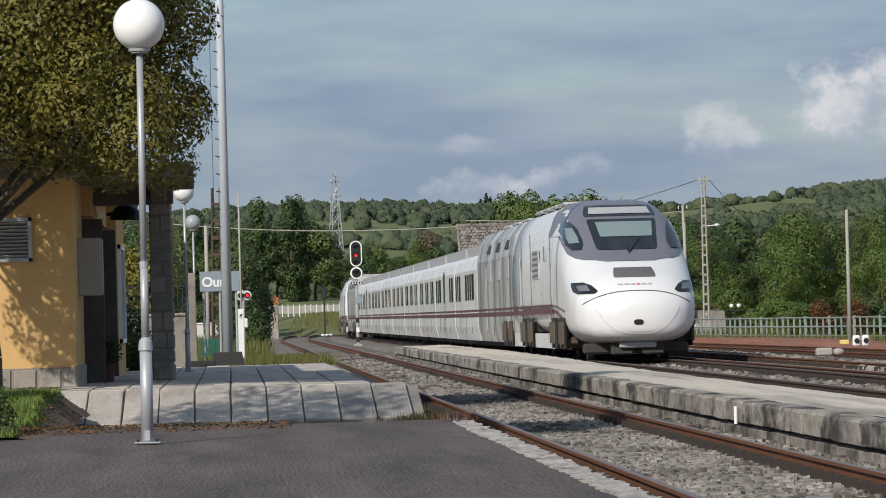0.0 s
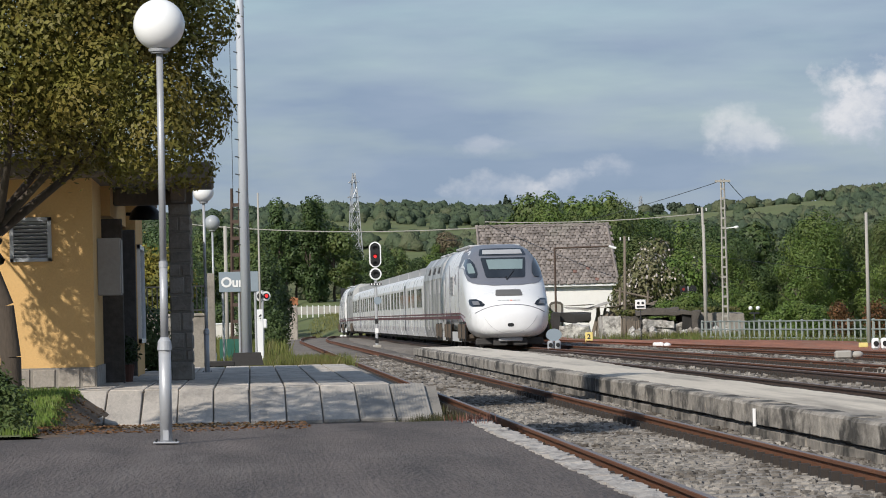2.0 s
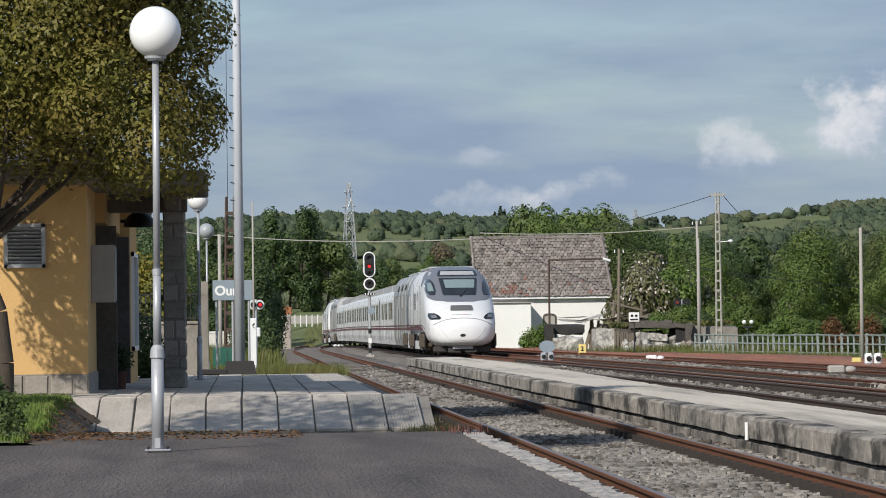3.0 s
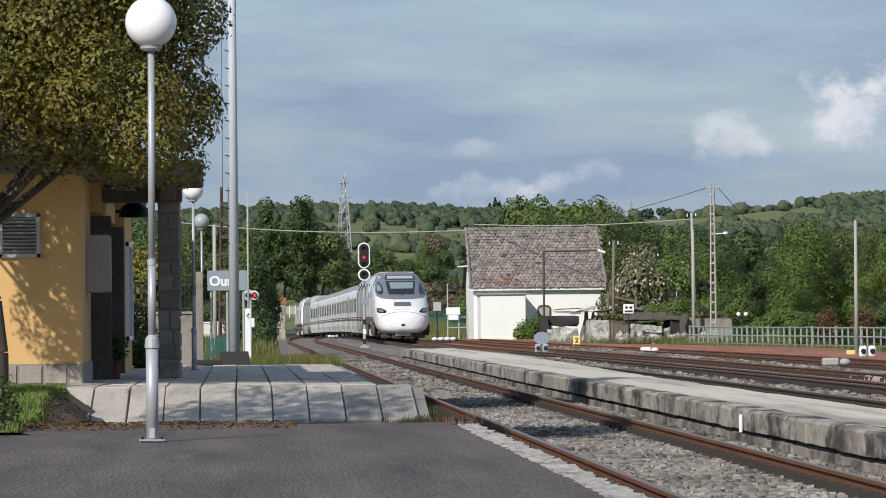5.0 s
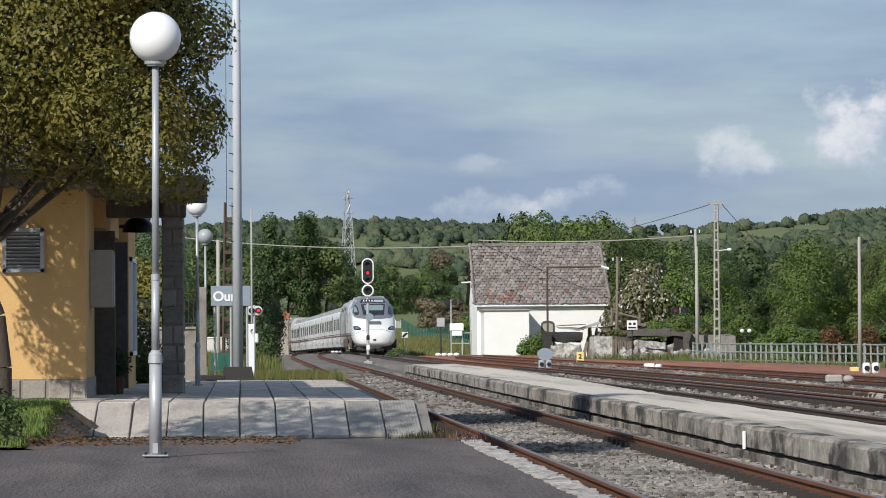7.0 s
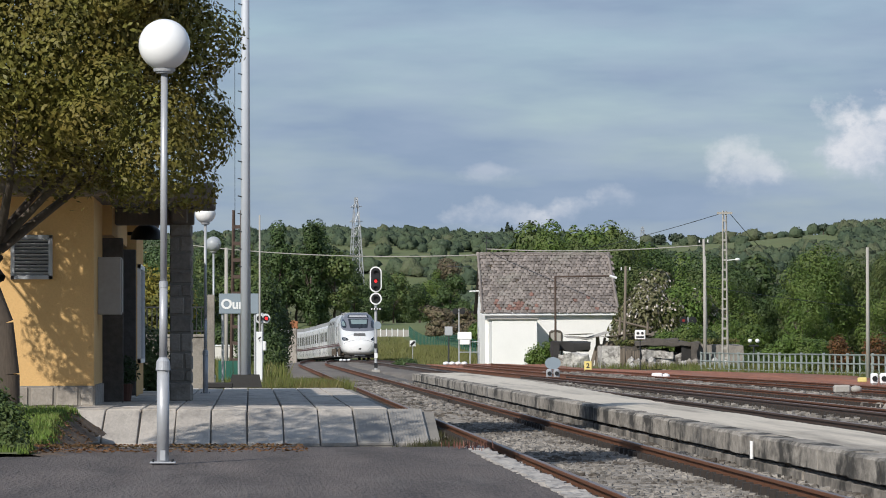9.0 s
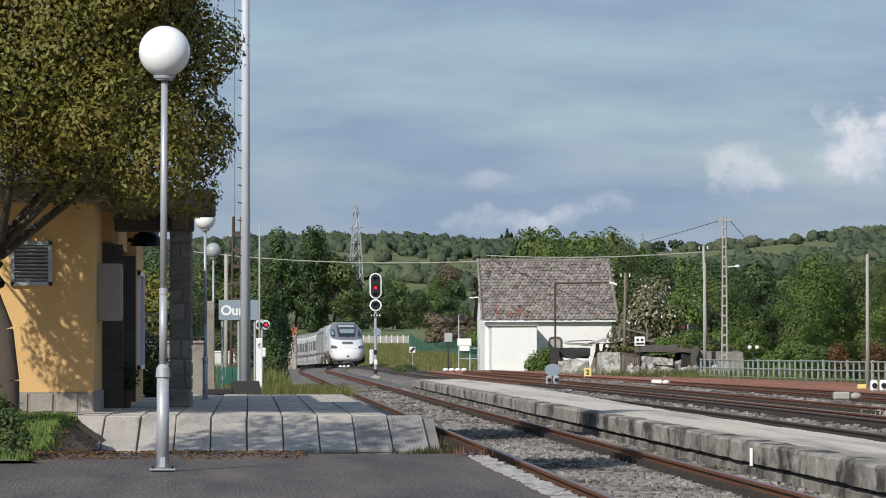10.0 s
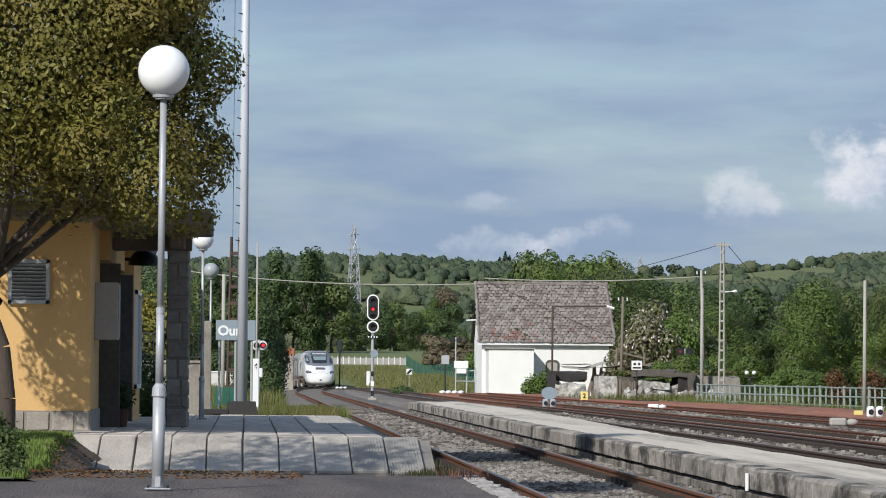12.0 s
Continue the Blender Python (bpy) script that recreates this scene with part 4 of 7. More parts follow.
# ---- old house by the crossing ----
def old_house():
    h = thing("old_house", Matrix(), "whitewashed house with sagging clay tile roof and annexe", "house")
    b = B()
    box(b, 16.6, 25.6, 278.4, 278.8, -0.8, 3.4)
    part("front_wall", b, WHITE_WALL, h, "white front wall")
    for x, nm in ((16.6, "gable_wall"), (25.2, "gable_wall")):
        b = B()
        vs = [(278.8, -0.8), (288, -0.8), (288, 3.4), (283.2, 7.55), (278.8, 3.5)]
        prism(b, [(q, z) for q, z in vs], 0, 0.4)
        bmesh.ops.transform(b, matrix=Matrix(((0, 1, 0, x), (1, 0, 0, 0), (0, 0, 1, 0), (0, 0, 0, 1))), verts=b.verts)
        bmesh.ops.recalc_face_normals(b, faces=b.faces)
        part(nm, b, WHITE_WALL, h, "whitewashed gable wall")
    b = B()
    box(b, 16.6, 25.6, 287.7, 288, -0.8, 3.4)
    part("rear_wall", b, OLD_PLASTER, h)
    b = B()
    prism(b, [(16.35, 278.0), (25.95, 278.0), (25.95, 278.12), (16.35, 278.12)], 3.2, 3.42)
    bmesh.ops.transform(b, matrix=Matrix(((1, 0, 0, 0), (0, 0, 1, 0), (0, 1, 0, 0), (0, 0, 0, 1))), verts=b.verts)
    bmesh.ops.recalc_face_normals(b, faces=b.faces)
    part("eaves_board", b, WHITE_PAINT, h, "white eaves board")
    # roof boarding under the tiles, ridge and verge
    ridge_y, ridge_z, eave_y, eave_z = 283.2, 7.62, 278.0, 3.42
    b = B()
    for y_e in (eave_y, 288.5):
        q = [b.verts.new(c) for c in ((16.35, y_e, eave_z - 0.06), (26.05, y_e, eave_z - 0.06), (25.75, ridge_y, ridge_z - 0.06), (16.45, ridge_y, ridge_z - 0.06))]
        b.faces.new(q)
    bmesh.ops.solidify(b, geom=b.faces, thickness=0.05)
    roof = part("roof", b, WOOD, h, "weathered brown-grey clay tile roof")
    tile = B()
    pr = [(-0.14, 0.0), (-0.08, 0.022), (0.0, 0.03), (0.08, 0.022), (0.14, 0.0)]
    lo = [tile.verts.new((x, -0.21, z + 0.05)) for x, z in pr]
    hi = [tile.verts.new((x * 0.85, 0.21, z)) for x, z in pr]
    lo2 = [tile.verts.new((x, -0.21, z - 0.005)) for x, z in pr]
    for i in range(4):
        tile.faces.new((lo[i], lo[i + 1], hi[i + 1], hi[i]))
        tile.faces.new((lo2[i], lo2[i + 1], lo[i + 1], lo[i]))
    me = bpy.data.meshes.new("tile")
    tile.to_mesh(me)
    me.materials.append(ROOF_TILE)
    me_red = me.copy()
    me_red.materials.clear()
    me_red.materials.append(RED_TILE)
    slope = math.hypot(ridge_y - eave_y, ridge_z - eave_z)
    pitch = math.degrees(math.atan2(ridge_z - eave_z, ridge_y - eave_y))
    tv = [v.co.copy() for v in tile.verts]
    tf = [[v.index for v in f.verts] for f in tile.faces]
    tile.free()
    verts, faces = [], []
    rows, cols = int(slope / 0.33) + 1, 35
    for r in range(rows):
        f = (r * 0.33 + 0.1) / slope
        sag = -0.07 * math.sin(math.pi * min(f, 1)) 
        for c in range(cols):
            x = 16.4 + 0.276 * c + 0.13 * (r % 2) + random.uniform(-0.03, 0.03)
            m = pose(x, eave_y + (ridge_y - eave_y) * f, eave_z + (ridge_z - eave_z) * f + sag + random.uniform(-0.02, 0.03), pitch + random.uniform(-5, 5), random.uniform(-4, 4), random.uniform(-5, 5))
            if random.random() < 0.006:
                continue
            if r < 8:
                red = (r in (1, 2, 3) and 17.3 < x < 19.6 and random.random() < 0.45) or random.random() < 0.02
                piece("tile", me_red if red else me, roof, m)
            else:
                k = len(verts)
                verts += [m @ v for v in tv]
                faces += [[k + i for i in g] for g in tf]
    rest = bpy.data.meshes.new("upper_tiles")
    rest.from_pydata(verts, [], faces)
    rest.materials.append(ROOF_TILE_ISLAND)
    ob = new("upper_tiles", rest)
    ob.parent = roof
    tagged(ob, kind="stuff")
    # ridge and verge tiles
    b = B()
    for k in range(24):
        x = 16.45 + k * 0.39
        tube(b, (x, ridge_y, ridge_z + 0.02 + random.uniform(-0.03, 0.03)), (x + 0.40, ridge_y, ridge_z + 0.03 + random.uniform(-0.03, 0.03)), 0.11, 0.10, n=8)
    tagged(part("ridge_tiles", b, ROOF_TILE, roof), kind="stuff")
    b = B()
    for k in range(17):
        f0, f1 = k / 17, (k + 1) / 17
        for x in (16.38,):
            tube(b, (x, eave_y + (ridge_y - eave_y) * f0, eave_z + (ridge_z - eave_z) * f0 + 0.05), (x, eave_y + (ridge_y - eave_y) * f1, eave_z + (ridge_z - eave_z) * f1 + 0.05), 0.09, n=6)
        tube(b, (26.0 - 0.27 * f0, eave_y + (ridge_y - eave_y) * f0, eave_z + (ridge_z - eave_z) * f0 + 0.05), (26.0 - 0.27 * f1, eave_y + (ridge_y - eave_y) * f1, eave_z + (ridge_z - eave_z) * f1 + 0.05), 0.1, n=6)
    tagged(part("verge_tiles", b, ROOF_TILE, roof), kind="stuff")
    # annexe
    b = B()
    box(b, 16.85, 20.0, 274.5, 278.38, -0.8, 2.88, 0.03)
    an = part("annexe", b, WHITE_WALL, h, "bright white box-like annexe")
    b = B()
    box(b, 16.7, 20.1, 274.35, 278.37, 2.88, 2.97, 0.02)
    part("annexe_roof", b, POLE_CONCRETE, an)
    # arched window closed with grey boards
    b = B()
    o = [(21.1, 0.2), (22.05, 0.2), (22.05, 1.98), (21.9, 2.13), (21.575, 2.18), (21.25, 2.13), (21.1, 1.98)]
    prism(b, o, 278.32, 278.42)
    dr = part("door_surround", b, DARK_STONE, h, "dark stone arched surround")
    o = [(21.22, 0.2), (21.93, 0.2), (21.93, 1.92), (21.575, 2.04), (21.22, 1.92)]
    part("door", prism(B(), o, 278.28, 278.34), POLE_CONCRETE, dr, "pale grey boarding of the arched window")
    b = B()
    tube(b, (16.6, 282.5, 5.0), (15.7, 282.3, 4.95), 0.05, n=6)
    part("bracket", b, WHITE_PAINT, h)
    b = B()
    tube(b, (17.0, 283.2, 7.6), (17.0, 283.2, 9.0), 0.03, n=6)
    tube(b, (16.6, 283.2, 8.8), (17.4, 283.2, 8.8), 0.025, n=6)
    tube(b, (16.8, 283.2, 8.45), (17.2, 283.2, 8.45), 0.02, n=6)
    part("aerial", b, IRON, h, "small roof bracket for wires")


ROOF_TILE_ISLAND = material("clay_tile_old", (0.215, 0.185, 0.168), 0.9, 0.25, 1.5, 20, 0.4, island=0.35, stain=(0.24, 0.22, 0.19), stain_at=(0.52, 0.7), stain_scale=0.5)
old_house()


def pipe_frame():
    p = thing("loading_gauge", pose(20.3, 262, -0.4), "rusty pipe frame standing before the old house", "gauge frame")
    b = B()
    tube(b, (0, 0, 0), (0, 0, 6.1), 0.07, n=8)
    part("upright", b, RAIL_DARK, p)
    b = B()
    tube(b, (0, 0, 6.05), (3.6, 0, 6.1), 0.06, n=8)
    part("arm", b, RAIL_DARK, p)
    b = B()
    tube(b, (3.6, 0, 6.1), (4.1, 0, 5.95), 0.09, n=8)
    part("tip", b, WHITE_PAINT, p)


pipe_frame()


def lean_to():
    l = thing("collapsed_shed", pose(24.45, 268, -0.4), "collapsed lean-to of grey boards and sheets", "shed")
    random.seed(21)
    for k in range(26):
        b = B()
        w = random.uniform(0.08, 0.16)
        box(b, -w, w, -0.02, 0.02, 0, random.uniform(1.3, 2.3))
        part("board", b, WOOD, l).matrix_basis = pose(random.uniform(-1.4, 2.6), random.uniform(-0.6, 0.6), 0, random.uniform(-12, 12), random.uniform(-28, 28), random.uniform(-20, 20))
    for k in range(7):
        b = B()
        box(b, -0.9, 0.9, -0.5, 0.5, -0.015, 0.015)
        part("sheet", b, POLE_CONCRETE if k % 2 else WOOD, l).matrix_basis = pose(random.uniform(-2.4, 2.4), random.uniform(-0.6, 0.6), random.uniform(1.9, 2.35), random.uniform(-20, 20), random.uniform(-18, 8), random.uniform(-30, 30))
    for x in (0.6, 2.5):
        b = B()
        tube(b, (x, 0.2, 0), (x + 0.15, 0.2, 3.4), 0.09, n=8)
        part("post", b, WOOD, l)
    b = B()
    tube(b, (0.4, 0.2, 3.2), (2.9, 0.2, 2.6), 0.07, n=8)
    part("beam", b, WOOD, l)


lean_to()


def ruin_dock():
    r = thing("loading_dock_ruin", Matrix(), "crumbling old loading dock of concrete and rubble", "ruin")
    random.seed(5)

    def lump(x0, x1, y0, y1, z0, z1, mat, name, label="", rag=0.12):
        b = B()
        box(b, x0, x1, y0, y1, z0, z1)
        bmesh.ops.subdivide_edges(b, edges=b.edges, cuts=6, use_grid_fill=True)
        for v in b.verts:
            n = noise.noise_vector(v.co * 1.3)
            v.co += n * rag
        part(name, b, mat, r, label)
    lump(21.0, 22.1, 235, 238, -0.6, 1.05, RUBBLE, "wall_end", "stained concrete wall end", 0.07)
    lump(22.1, 23.2, 235.5, 238, -0.6, 1.0, DARK_STONE, "recess_wall", "dark stained stone wall", 0.10)
    lump(23.1, 25.7, 235.2, 238, -0.6, 0.62, RUBBLE, "rubble_wall", "pale rubble wall", 0.26)
    lump(23.4, 25.2, 235.0, 237, 0.35, 0.80, RUBBLE, "rubble_wall", "pale loose rubble", 0.2)
    # solid near-black lump imitates the shade under the slab
    lump(25.7, 26.7, 235.0, 238, -0.5, 1.1, DARK, "broken_pier", "solid dark block standing in for the shaded hollow", 0.20)
    lump(26.3, 26.7, 234.6, 236, 0.1, 1.3, DARK_STONE, "broken_beam", "tilted broken beam", 0.16)
    lump(23.0, 26.9, 234.8, 238, 1.06, 1.30, DARK_STONE, "slab", "dark broken roof slab", 0.16)
    lump(23.6, 25.6, 235.0, 237, 1.28, 1.48, DARK_STONE, "slab", "loose slab on top", 0.14)
    lump(26.7, 29.6, 236, 238.5, -0.6, 1.10, STONE, "side_wall", "grey side wall", 0.14)
    lump(19.2, 21.2, 246, 247.5, -0.6, 0.55, RUBBLE, "slope_slab", "tilted pale slab", 0.24)
    lump(19.0, 21.4, 248, 250, 0.75, 1.30, DARK, "beam_slab", "dark fallen beam", 0.16)
    lump(18.9, 19.3, 246, 248, -0.5, 1.35, DARK, "stump", "dark upright stump", 0.08)
    for k in range(11):
        b = B()
        x = 22.05 + 0.11 * k + random.uniform(-0.03, 0.03)
        box(b, x, x + 0.09, 234.85 + random.uniform(-0.05, 0.02), 234.95, -0.5, 0.75 + random.uniform(0, 0.2))
        part("board", b, WOOD, r)
    for k in range(40):
        b = B()
        bmesh.ops.create_icosphere(b, subdivisions=1, radius=random.uniform(0.12, 0.32))
        for v in b.verts:
            v.co *= random.uniform(0.7, 1.2)
        part("rubble_stone", b, RUBBLE if k % 3 else STONE, r).matrix_basis = pose(random.uniform(22.5, 28.5), random.uniform(233.6, 235.2), random.uniform(-0.2, 0.15))


ruin_dock()
random.seed(8)


# ---- fence along the sidings ----
def concrete_fence():
    f = thing("concrete_fence", Matrix(), "grey-green concrete post and rail fence", "fence")
    post, = [B()]
    box(post, -0.06, 0.06, -0.06, 0.06, 0, 1.16, 0.012)
    me = bpy.data.meshes.new("post")
    post.to_mesh(me)
    post.free()
    me.materials.append(FENCE_GREY)
    bar = B()
    box(bar, -0.04, 0.04, -0.035, 0.035, 0, 1.1, 0.008)
    mb = bpy.data.meshes.new("baluster")
    bar.to_mesh(mb)
    bar.free()
    mb.materials.append(FENCE_GREY)
    p0, p1 = Vector((25.3, 221.0, -0.42)), Vector((32.3, 160.0, -0.45))
    n = int((p1 - p0).length / 1.1)
    for k in range(n + 1):
        p = p0.lerp(p1, k / n)
        piece("post" if k % 4 == 0 else "baluster", me if k % 4 == 0 else mb, f, pose(p.x, p.y, p.z, random.uniform(-1, 1), random.uniform(-1, 1), random.uniform(-4, 4)))
    for z in (0.2, 0.64, 1.07):
        b = B()
        sweep(b, [p0.lerp(p1, i / 24) + Vector((0, 0, z + random.uniform(-0.012, 0.012))) for i in range(25)], 0.042)
        part("rail", b, FENCE_GREY, f)


concrete_fence()


def far_fences():
    f = thing("mesh_fence", Matrix(), "green mesh fence beyond the crossing", "fence")
    bar = B()
    box(bar, -0.05, 0.05, -0.05, 0.05, 0, 1.5)
    me = bpy.data.meshes.new("post")
    bar.to_mesh(me)
    bar.free()
    me.materials.append(GREEN_BARS)
    def foot(k):
        y = 350 + 4.25 * k
        return 20.2 + 0.02 * k, y, ground_z(20.2 + 0.02 * k, y) - 0.1
    for k in range(41):
        piece("post", me, f, pose(*foot(k)))
    b = B()
    for k in range(40):
        (xa, ya, za), (xb, yb, zb) = foot(k), foot(k + 1)
        for i in range(7):
            z = 0.05 + 0.22 * i
            b.faces.new([b.verts.new(c) for c in ((xa, ya, za + z), (xb, yb, zb + z), (xb, yb, zb + z + 0.06), (xa, ya, za + z + 0.06))])
    tagged(part("mesh", b, GREEN_BARS, f), kind="stuff")
    g = thing("panel_fence", Matrix(), "pale concrete panel fence above the meadow", "fence")
    for k in range(22):
        x = 4.6 + 0.75 * k
        z = ground_z(max(x, 12.0), 521) - 0.15
        b = B()
        box(b, x, x + 0.60, 521, 521.1, z, z + 1.05, 0.02)
        part("panel", b, POLE_CONCRETE, g)
        b = B()
        box(b, x + 0.61, x + 0.74, 520.94, 521.12, z - 0.4, z + 1.2, 0.02)
        part("post", b, WHITE_PAINT, g)
    h = thing("low_wall", Matrix(), "pale parapet wall left of the line", "wall")
    b = B()
    box(b, -4, 4.6, 402, 402.4, -1.2, 1.0)
    part("wall", b, OLD_PLASTER, h)
    b = B()
    box(b, -4.1, 4.7, 401.9, 402.5, 1.0, 1.15, 0.03)
    part("coping", b, WHITE_PAINT, h)
    g = thing("green_gate", Matrix(), "green sheet fence behind the name sign", "fence")
    for k in range(4):
        b = B()
        box(b, -1.0 + 0.24 * k, -0.78 + 0.24 * k, 128, 128.05, -0.4, 0.7)
        part("slat", b, GREEN_BARS, g)


far_fences()


# ---- poles and wires ----
def lattice_pole(name, m, height, w0, w1, label, ladder=True, category="pole", mat=None):
    p = thing(name, m, label, category, "line-side poles")
    for s in (-1, 1):
        b = B()
        tube(b, (s * w0, 0, 0), (s * w1, 0, height), 0.065, 0.05, n=4)
        part("leg", b, mat or POLE_CONCRETE, p)
    if ladder:
        n = int(height / 0.55)
        for k in range(1, n):
            w = w0 + (w1 - w0) * k / n
            b = B()
            box(b, -w, w, -0.05, 0.05, height * k / n - 0.06, height * k / n + 0.06)
            part("rung", b, mat or POLE_CONCRETE, p)
    return p


tall = lattice_pole("tall_pole", pose(27.75, 230, -0.8), 9.75, 0.16, 0.09, "tall ladder-like concrete pole carrying wires")
b = B()
box(b, -0.45, 0.45, -0.06, 0.06, 9.55, 9.68)
part("crossarm", b, POLE_CONCRETE, tall)
b = B()
ball(b, (0.75, 0, 6.9), 0.16, 10, 0.6)
tube(b, (0.1, 0, 6.85), (0.7, 0, 6.9), 0.03, n=6)
part("floodlight", b, WHITE_PAINT, tall, "small white floodlight")


def plain_pole(name, m, height, mat, label, r0=0.11, r1=0.08, arm=True):
    p = thing(name, m, label, "pole", "line-side poles")
    b = B()
    tube(b, (0, 0, 0), (0, 0, height), r0, r1, n=10)
    part("shaft", b, mat, p, smooth=True)
    if not arm:
        return p
    b = B()
    tube(b, (-0.3, 0, height - 0.25), (0.3, 0, height - 0.25), 0.03, n=6)
    part("crossarm", b, IRON, p)
    for s in (-1, 1):
        b = B()
        tube(b, (s * 0.28, 0, height - 0.25), (s * 0.28, 0, height - 0.05), 0.04, n=6)
        part("insulator", b, WHITE_PAINT, p)
    return p


plain_pole("short_pole", pose(27.15, 235, -0.8), 7.2, POLE_CONCRETE, "shorter concrete pole beside the tall one", 0.12, 0.085, False)
plain_pole("end_pole", pose(27.03, 172, -0.6), 6.0, POLE_CONCRETE, "slender concrete pole beside the fence", 0.095, 0.065, False)
plain_pole("wooden_pole", pose(30.2, 260, -0.8, 0, -1.5), 8.9, POLE_CONCRETE, "pale wooden telephone pole by the bushes")
plain_pole("wooden_pole", pose(24.2, 255, -0.6, 0, 1), 6.8, WOOD, "dark wooden pole at the end of the house")
lattice_pole("signal_frame", pose(-0.45, 132, -0.4, 0, 0.6), 6.1, 0.17, 0.13, "brown lattice post of an old signal frame", mat=RAIL_DARK)
plain_pole("wooden_pole", pose(-0.78, 134, -0.4, 0, 0), 4.9, POLE_CONCRETE, "pale post beside the old signal frame", 0.07, 0.06, False)
plain_pole("wooden_pole", pose(0.35, 134, -0.4, 0, 0), 6.0, POLE_CONCRETE, "thin pale post behind the mast", 0.04, 0.03, False)


def wire(name, a, b, sag, r=0.018, mat=None):
    bm = B()
    a, b = Vector(a), Vector(b)
    n = 24
    pts = [a.lerp(b, k / n) - Vector((0, 0, sag * 4 * (k / n) * (1 - k / n))) for k in range(n + 1)]
    sweep(bm, pts, r, 5)
    tagged(part(name, bm, mat or IRON), "thin overhead wire between the poles", "wire", "overhead wires")


wire("overhead_wire", (30.1, 260, 7.7), (17.0, 283, 8.0), 0.25, 0.035, POLE_CONCRETE)
wire("overhead_wire", (17.0, 283, 7.6), (-6, 330, 9.6), 0.5, 0.04, POLE_CONCRETE)
wire("overhead_wire", (27.4, 230, 8.75), (20, 400, 9.0), 0.8, 0.02)
wire("overhead_wire", (28.1, 230, 8.75), (60, 420, 7.0), 0.6, 0.02)
wire("overhead_wire", (27.2, 235, 4.6), (60, 300, 3.4), 0.5, 0.02)


def pylon(m, h, w):
    p = thing("power_pylon", m, "grey lattice power pylon on the hillside", "pylon", "power pylons")
    b = B()
    legs = []
    n = 9
    for k in range(n + 1):
        f = k / n
        ww = w * (1 - f) ** 0.8 + 0.25
        legs.append([Vector((sx * ww, sy * ww, h * f)) for sx, sy in ((-1, -1), (1, -1), (1, 1), (-1, 1))])
    for lo, hi in zip(legs, legs[1:]):
        for i in range(4):
            tube(b, lo[i], hi[i], 0.10, n=4, caps=False)
            tube(b, lo[i], hi[(i + 1) % 4], 0.045, n=4, caps=False)
            tube(b, lo[(i + 1) % 4], hi[i], 0.045, n=4, caps=False)
    tagged(part("tower", b, GALVANISED, p), kind="stuff")
    for z, l in ((0.92, 1.0), (0.80, 1.2), (0.68, 1.0)):
        a = B()
        tube(a, (-w * 0.85 * l, 0, h * z), (w * 0.85 * l, 0, h * z + 0.2), 0.09, n=4)
        tube(a, (-w * 0.85 * l, 0, h * z), (0, 0, h * z + 1.0), 0.07, n=4)
        part("arm", a, GALVANISED, p)


pylon(pose(24.3, 900, 6.5, 0, 0, 15), 28.0, 1.55)
pylon(pose(190, 1905, ground_z(190, 1905), 0, 0, 15), 10.0, 1.1)


# ---- small things along the sidings ----
def dwarf_signal(m, label, disc=True):
    d = thing("dwarf_signal", m, label, "railway signal", "low signals in the sidings")
    for x in (-0.13, 0.13):
        b = B()
        box(b, x - 0.105, x + 0.105, -0.12, 0.12, 0.0, 0.33, 0.05)
        c = part("lamp_case", b, WHITE_PAINT if not disc else GALVANISED, d)
        b = B()
        tube(b, (x, -0.15, 0.17), (x, -0.12, 0.17), 0.075, n=14)
        part("lens", b, BLACK, c)
    if disc:
        b = B()
        o = [(0.28 * math.cos(a), 0.53 + 0.22 * math.sin(a)) for a in [math.pi * 2 * k / 20 for k in range(20)]]
        part("disc", prism(b, o, -0.04, 0.04), SIGN_BLUE, d, "pale blue marker disc")


dwarf_signal(pose(10.75, 140, 0.0), "low twin-lamp shunting signal with pale blue disc")
dwarf_signal(pose(17.75, 111, 0.05), "low white twin-lamp signal in the sidings", False)


def point_lever(m, label, mat):
    d = thing("point_machine", m, label, "point machine", "point machines")
    b = B()
    box(b, -0.26, 0.14, -0.15, 0.15, 0, 0.2, 0.04)
    part("case", b, mat, d)
    b = B()
    ball(b, (0.28, 0, 0.09), 0.16, 12, 0.6)
    part("weight", b, mat, d, smooth=True)
    b = B()
    tube(b, (0, 0, 0.14), (0.25, 0, 0.14), 0.04, n=8)
    part("rod", b, IRON, d)


point_lever(pose(15.55, 150, -0.1), "white-painted point machine with weight", WHITE_PAINT)
point_lever(pose(14.35, 95, 0.02), "grey concrete point lever block", POLE_CONCRETE)


def yellow_plate(m, label, text=""):
    d = thing("marker_plate", m, label, "sign", "yellow marker plates")
    b = B()
    box(b, -0.17, 0.17, -0.02, 0.02, 0.05, 0.5, 0.01)
    part("plate", b, YELLOW_PAINT, d)
    b = B()
    tube(b, (0, 0.03, 0), (0, 0.03, 0.3), 0.03, n=6)
    part("stake", b, IRON, d)
    if text:
        lettering(text, 0.3, IRON, d, pose(-0.08, -0.026, 0.29, 90))


YELLOW_PAINT = material("yellow_paint", (0.75, 0.62, 0.22), 0.5, 0.08, 3, 20, 0.1)
yellow_plate(pose(15.6, 182, -0.1), "small yellow plate with the number two", "2")
b = B()
box(b, -0.13, 0.13, -0.1, 0.1, 0, 0.14, 0.02)
tagged(part("cable_box", b, YELLOW_PAINT), "small yellow cable box on the ground", "box").matrix_basis = pose(17.9, 115, 0.08)


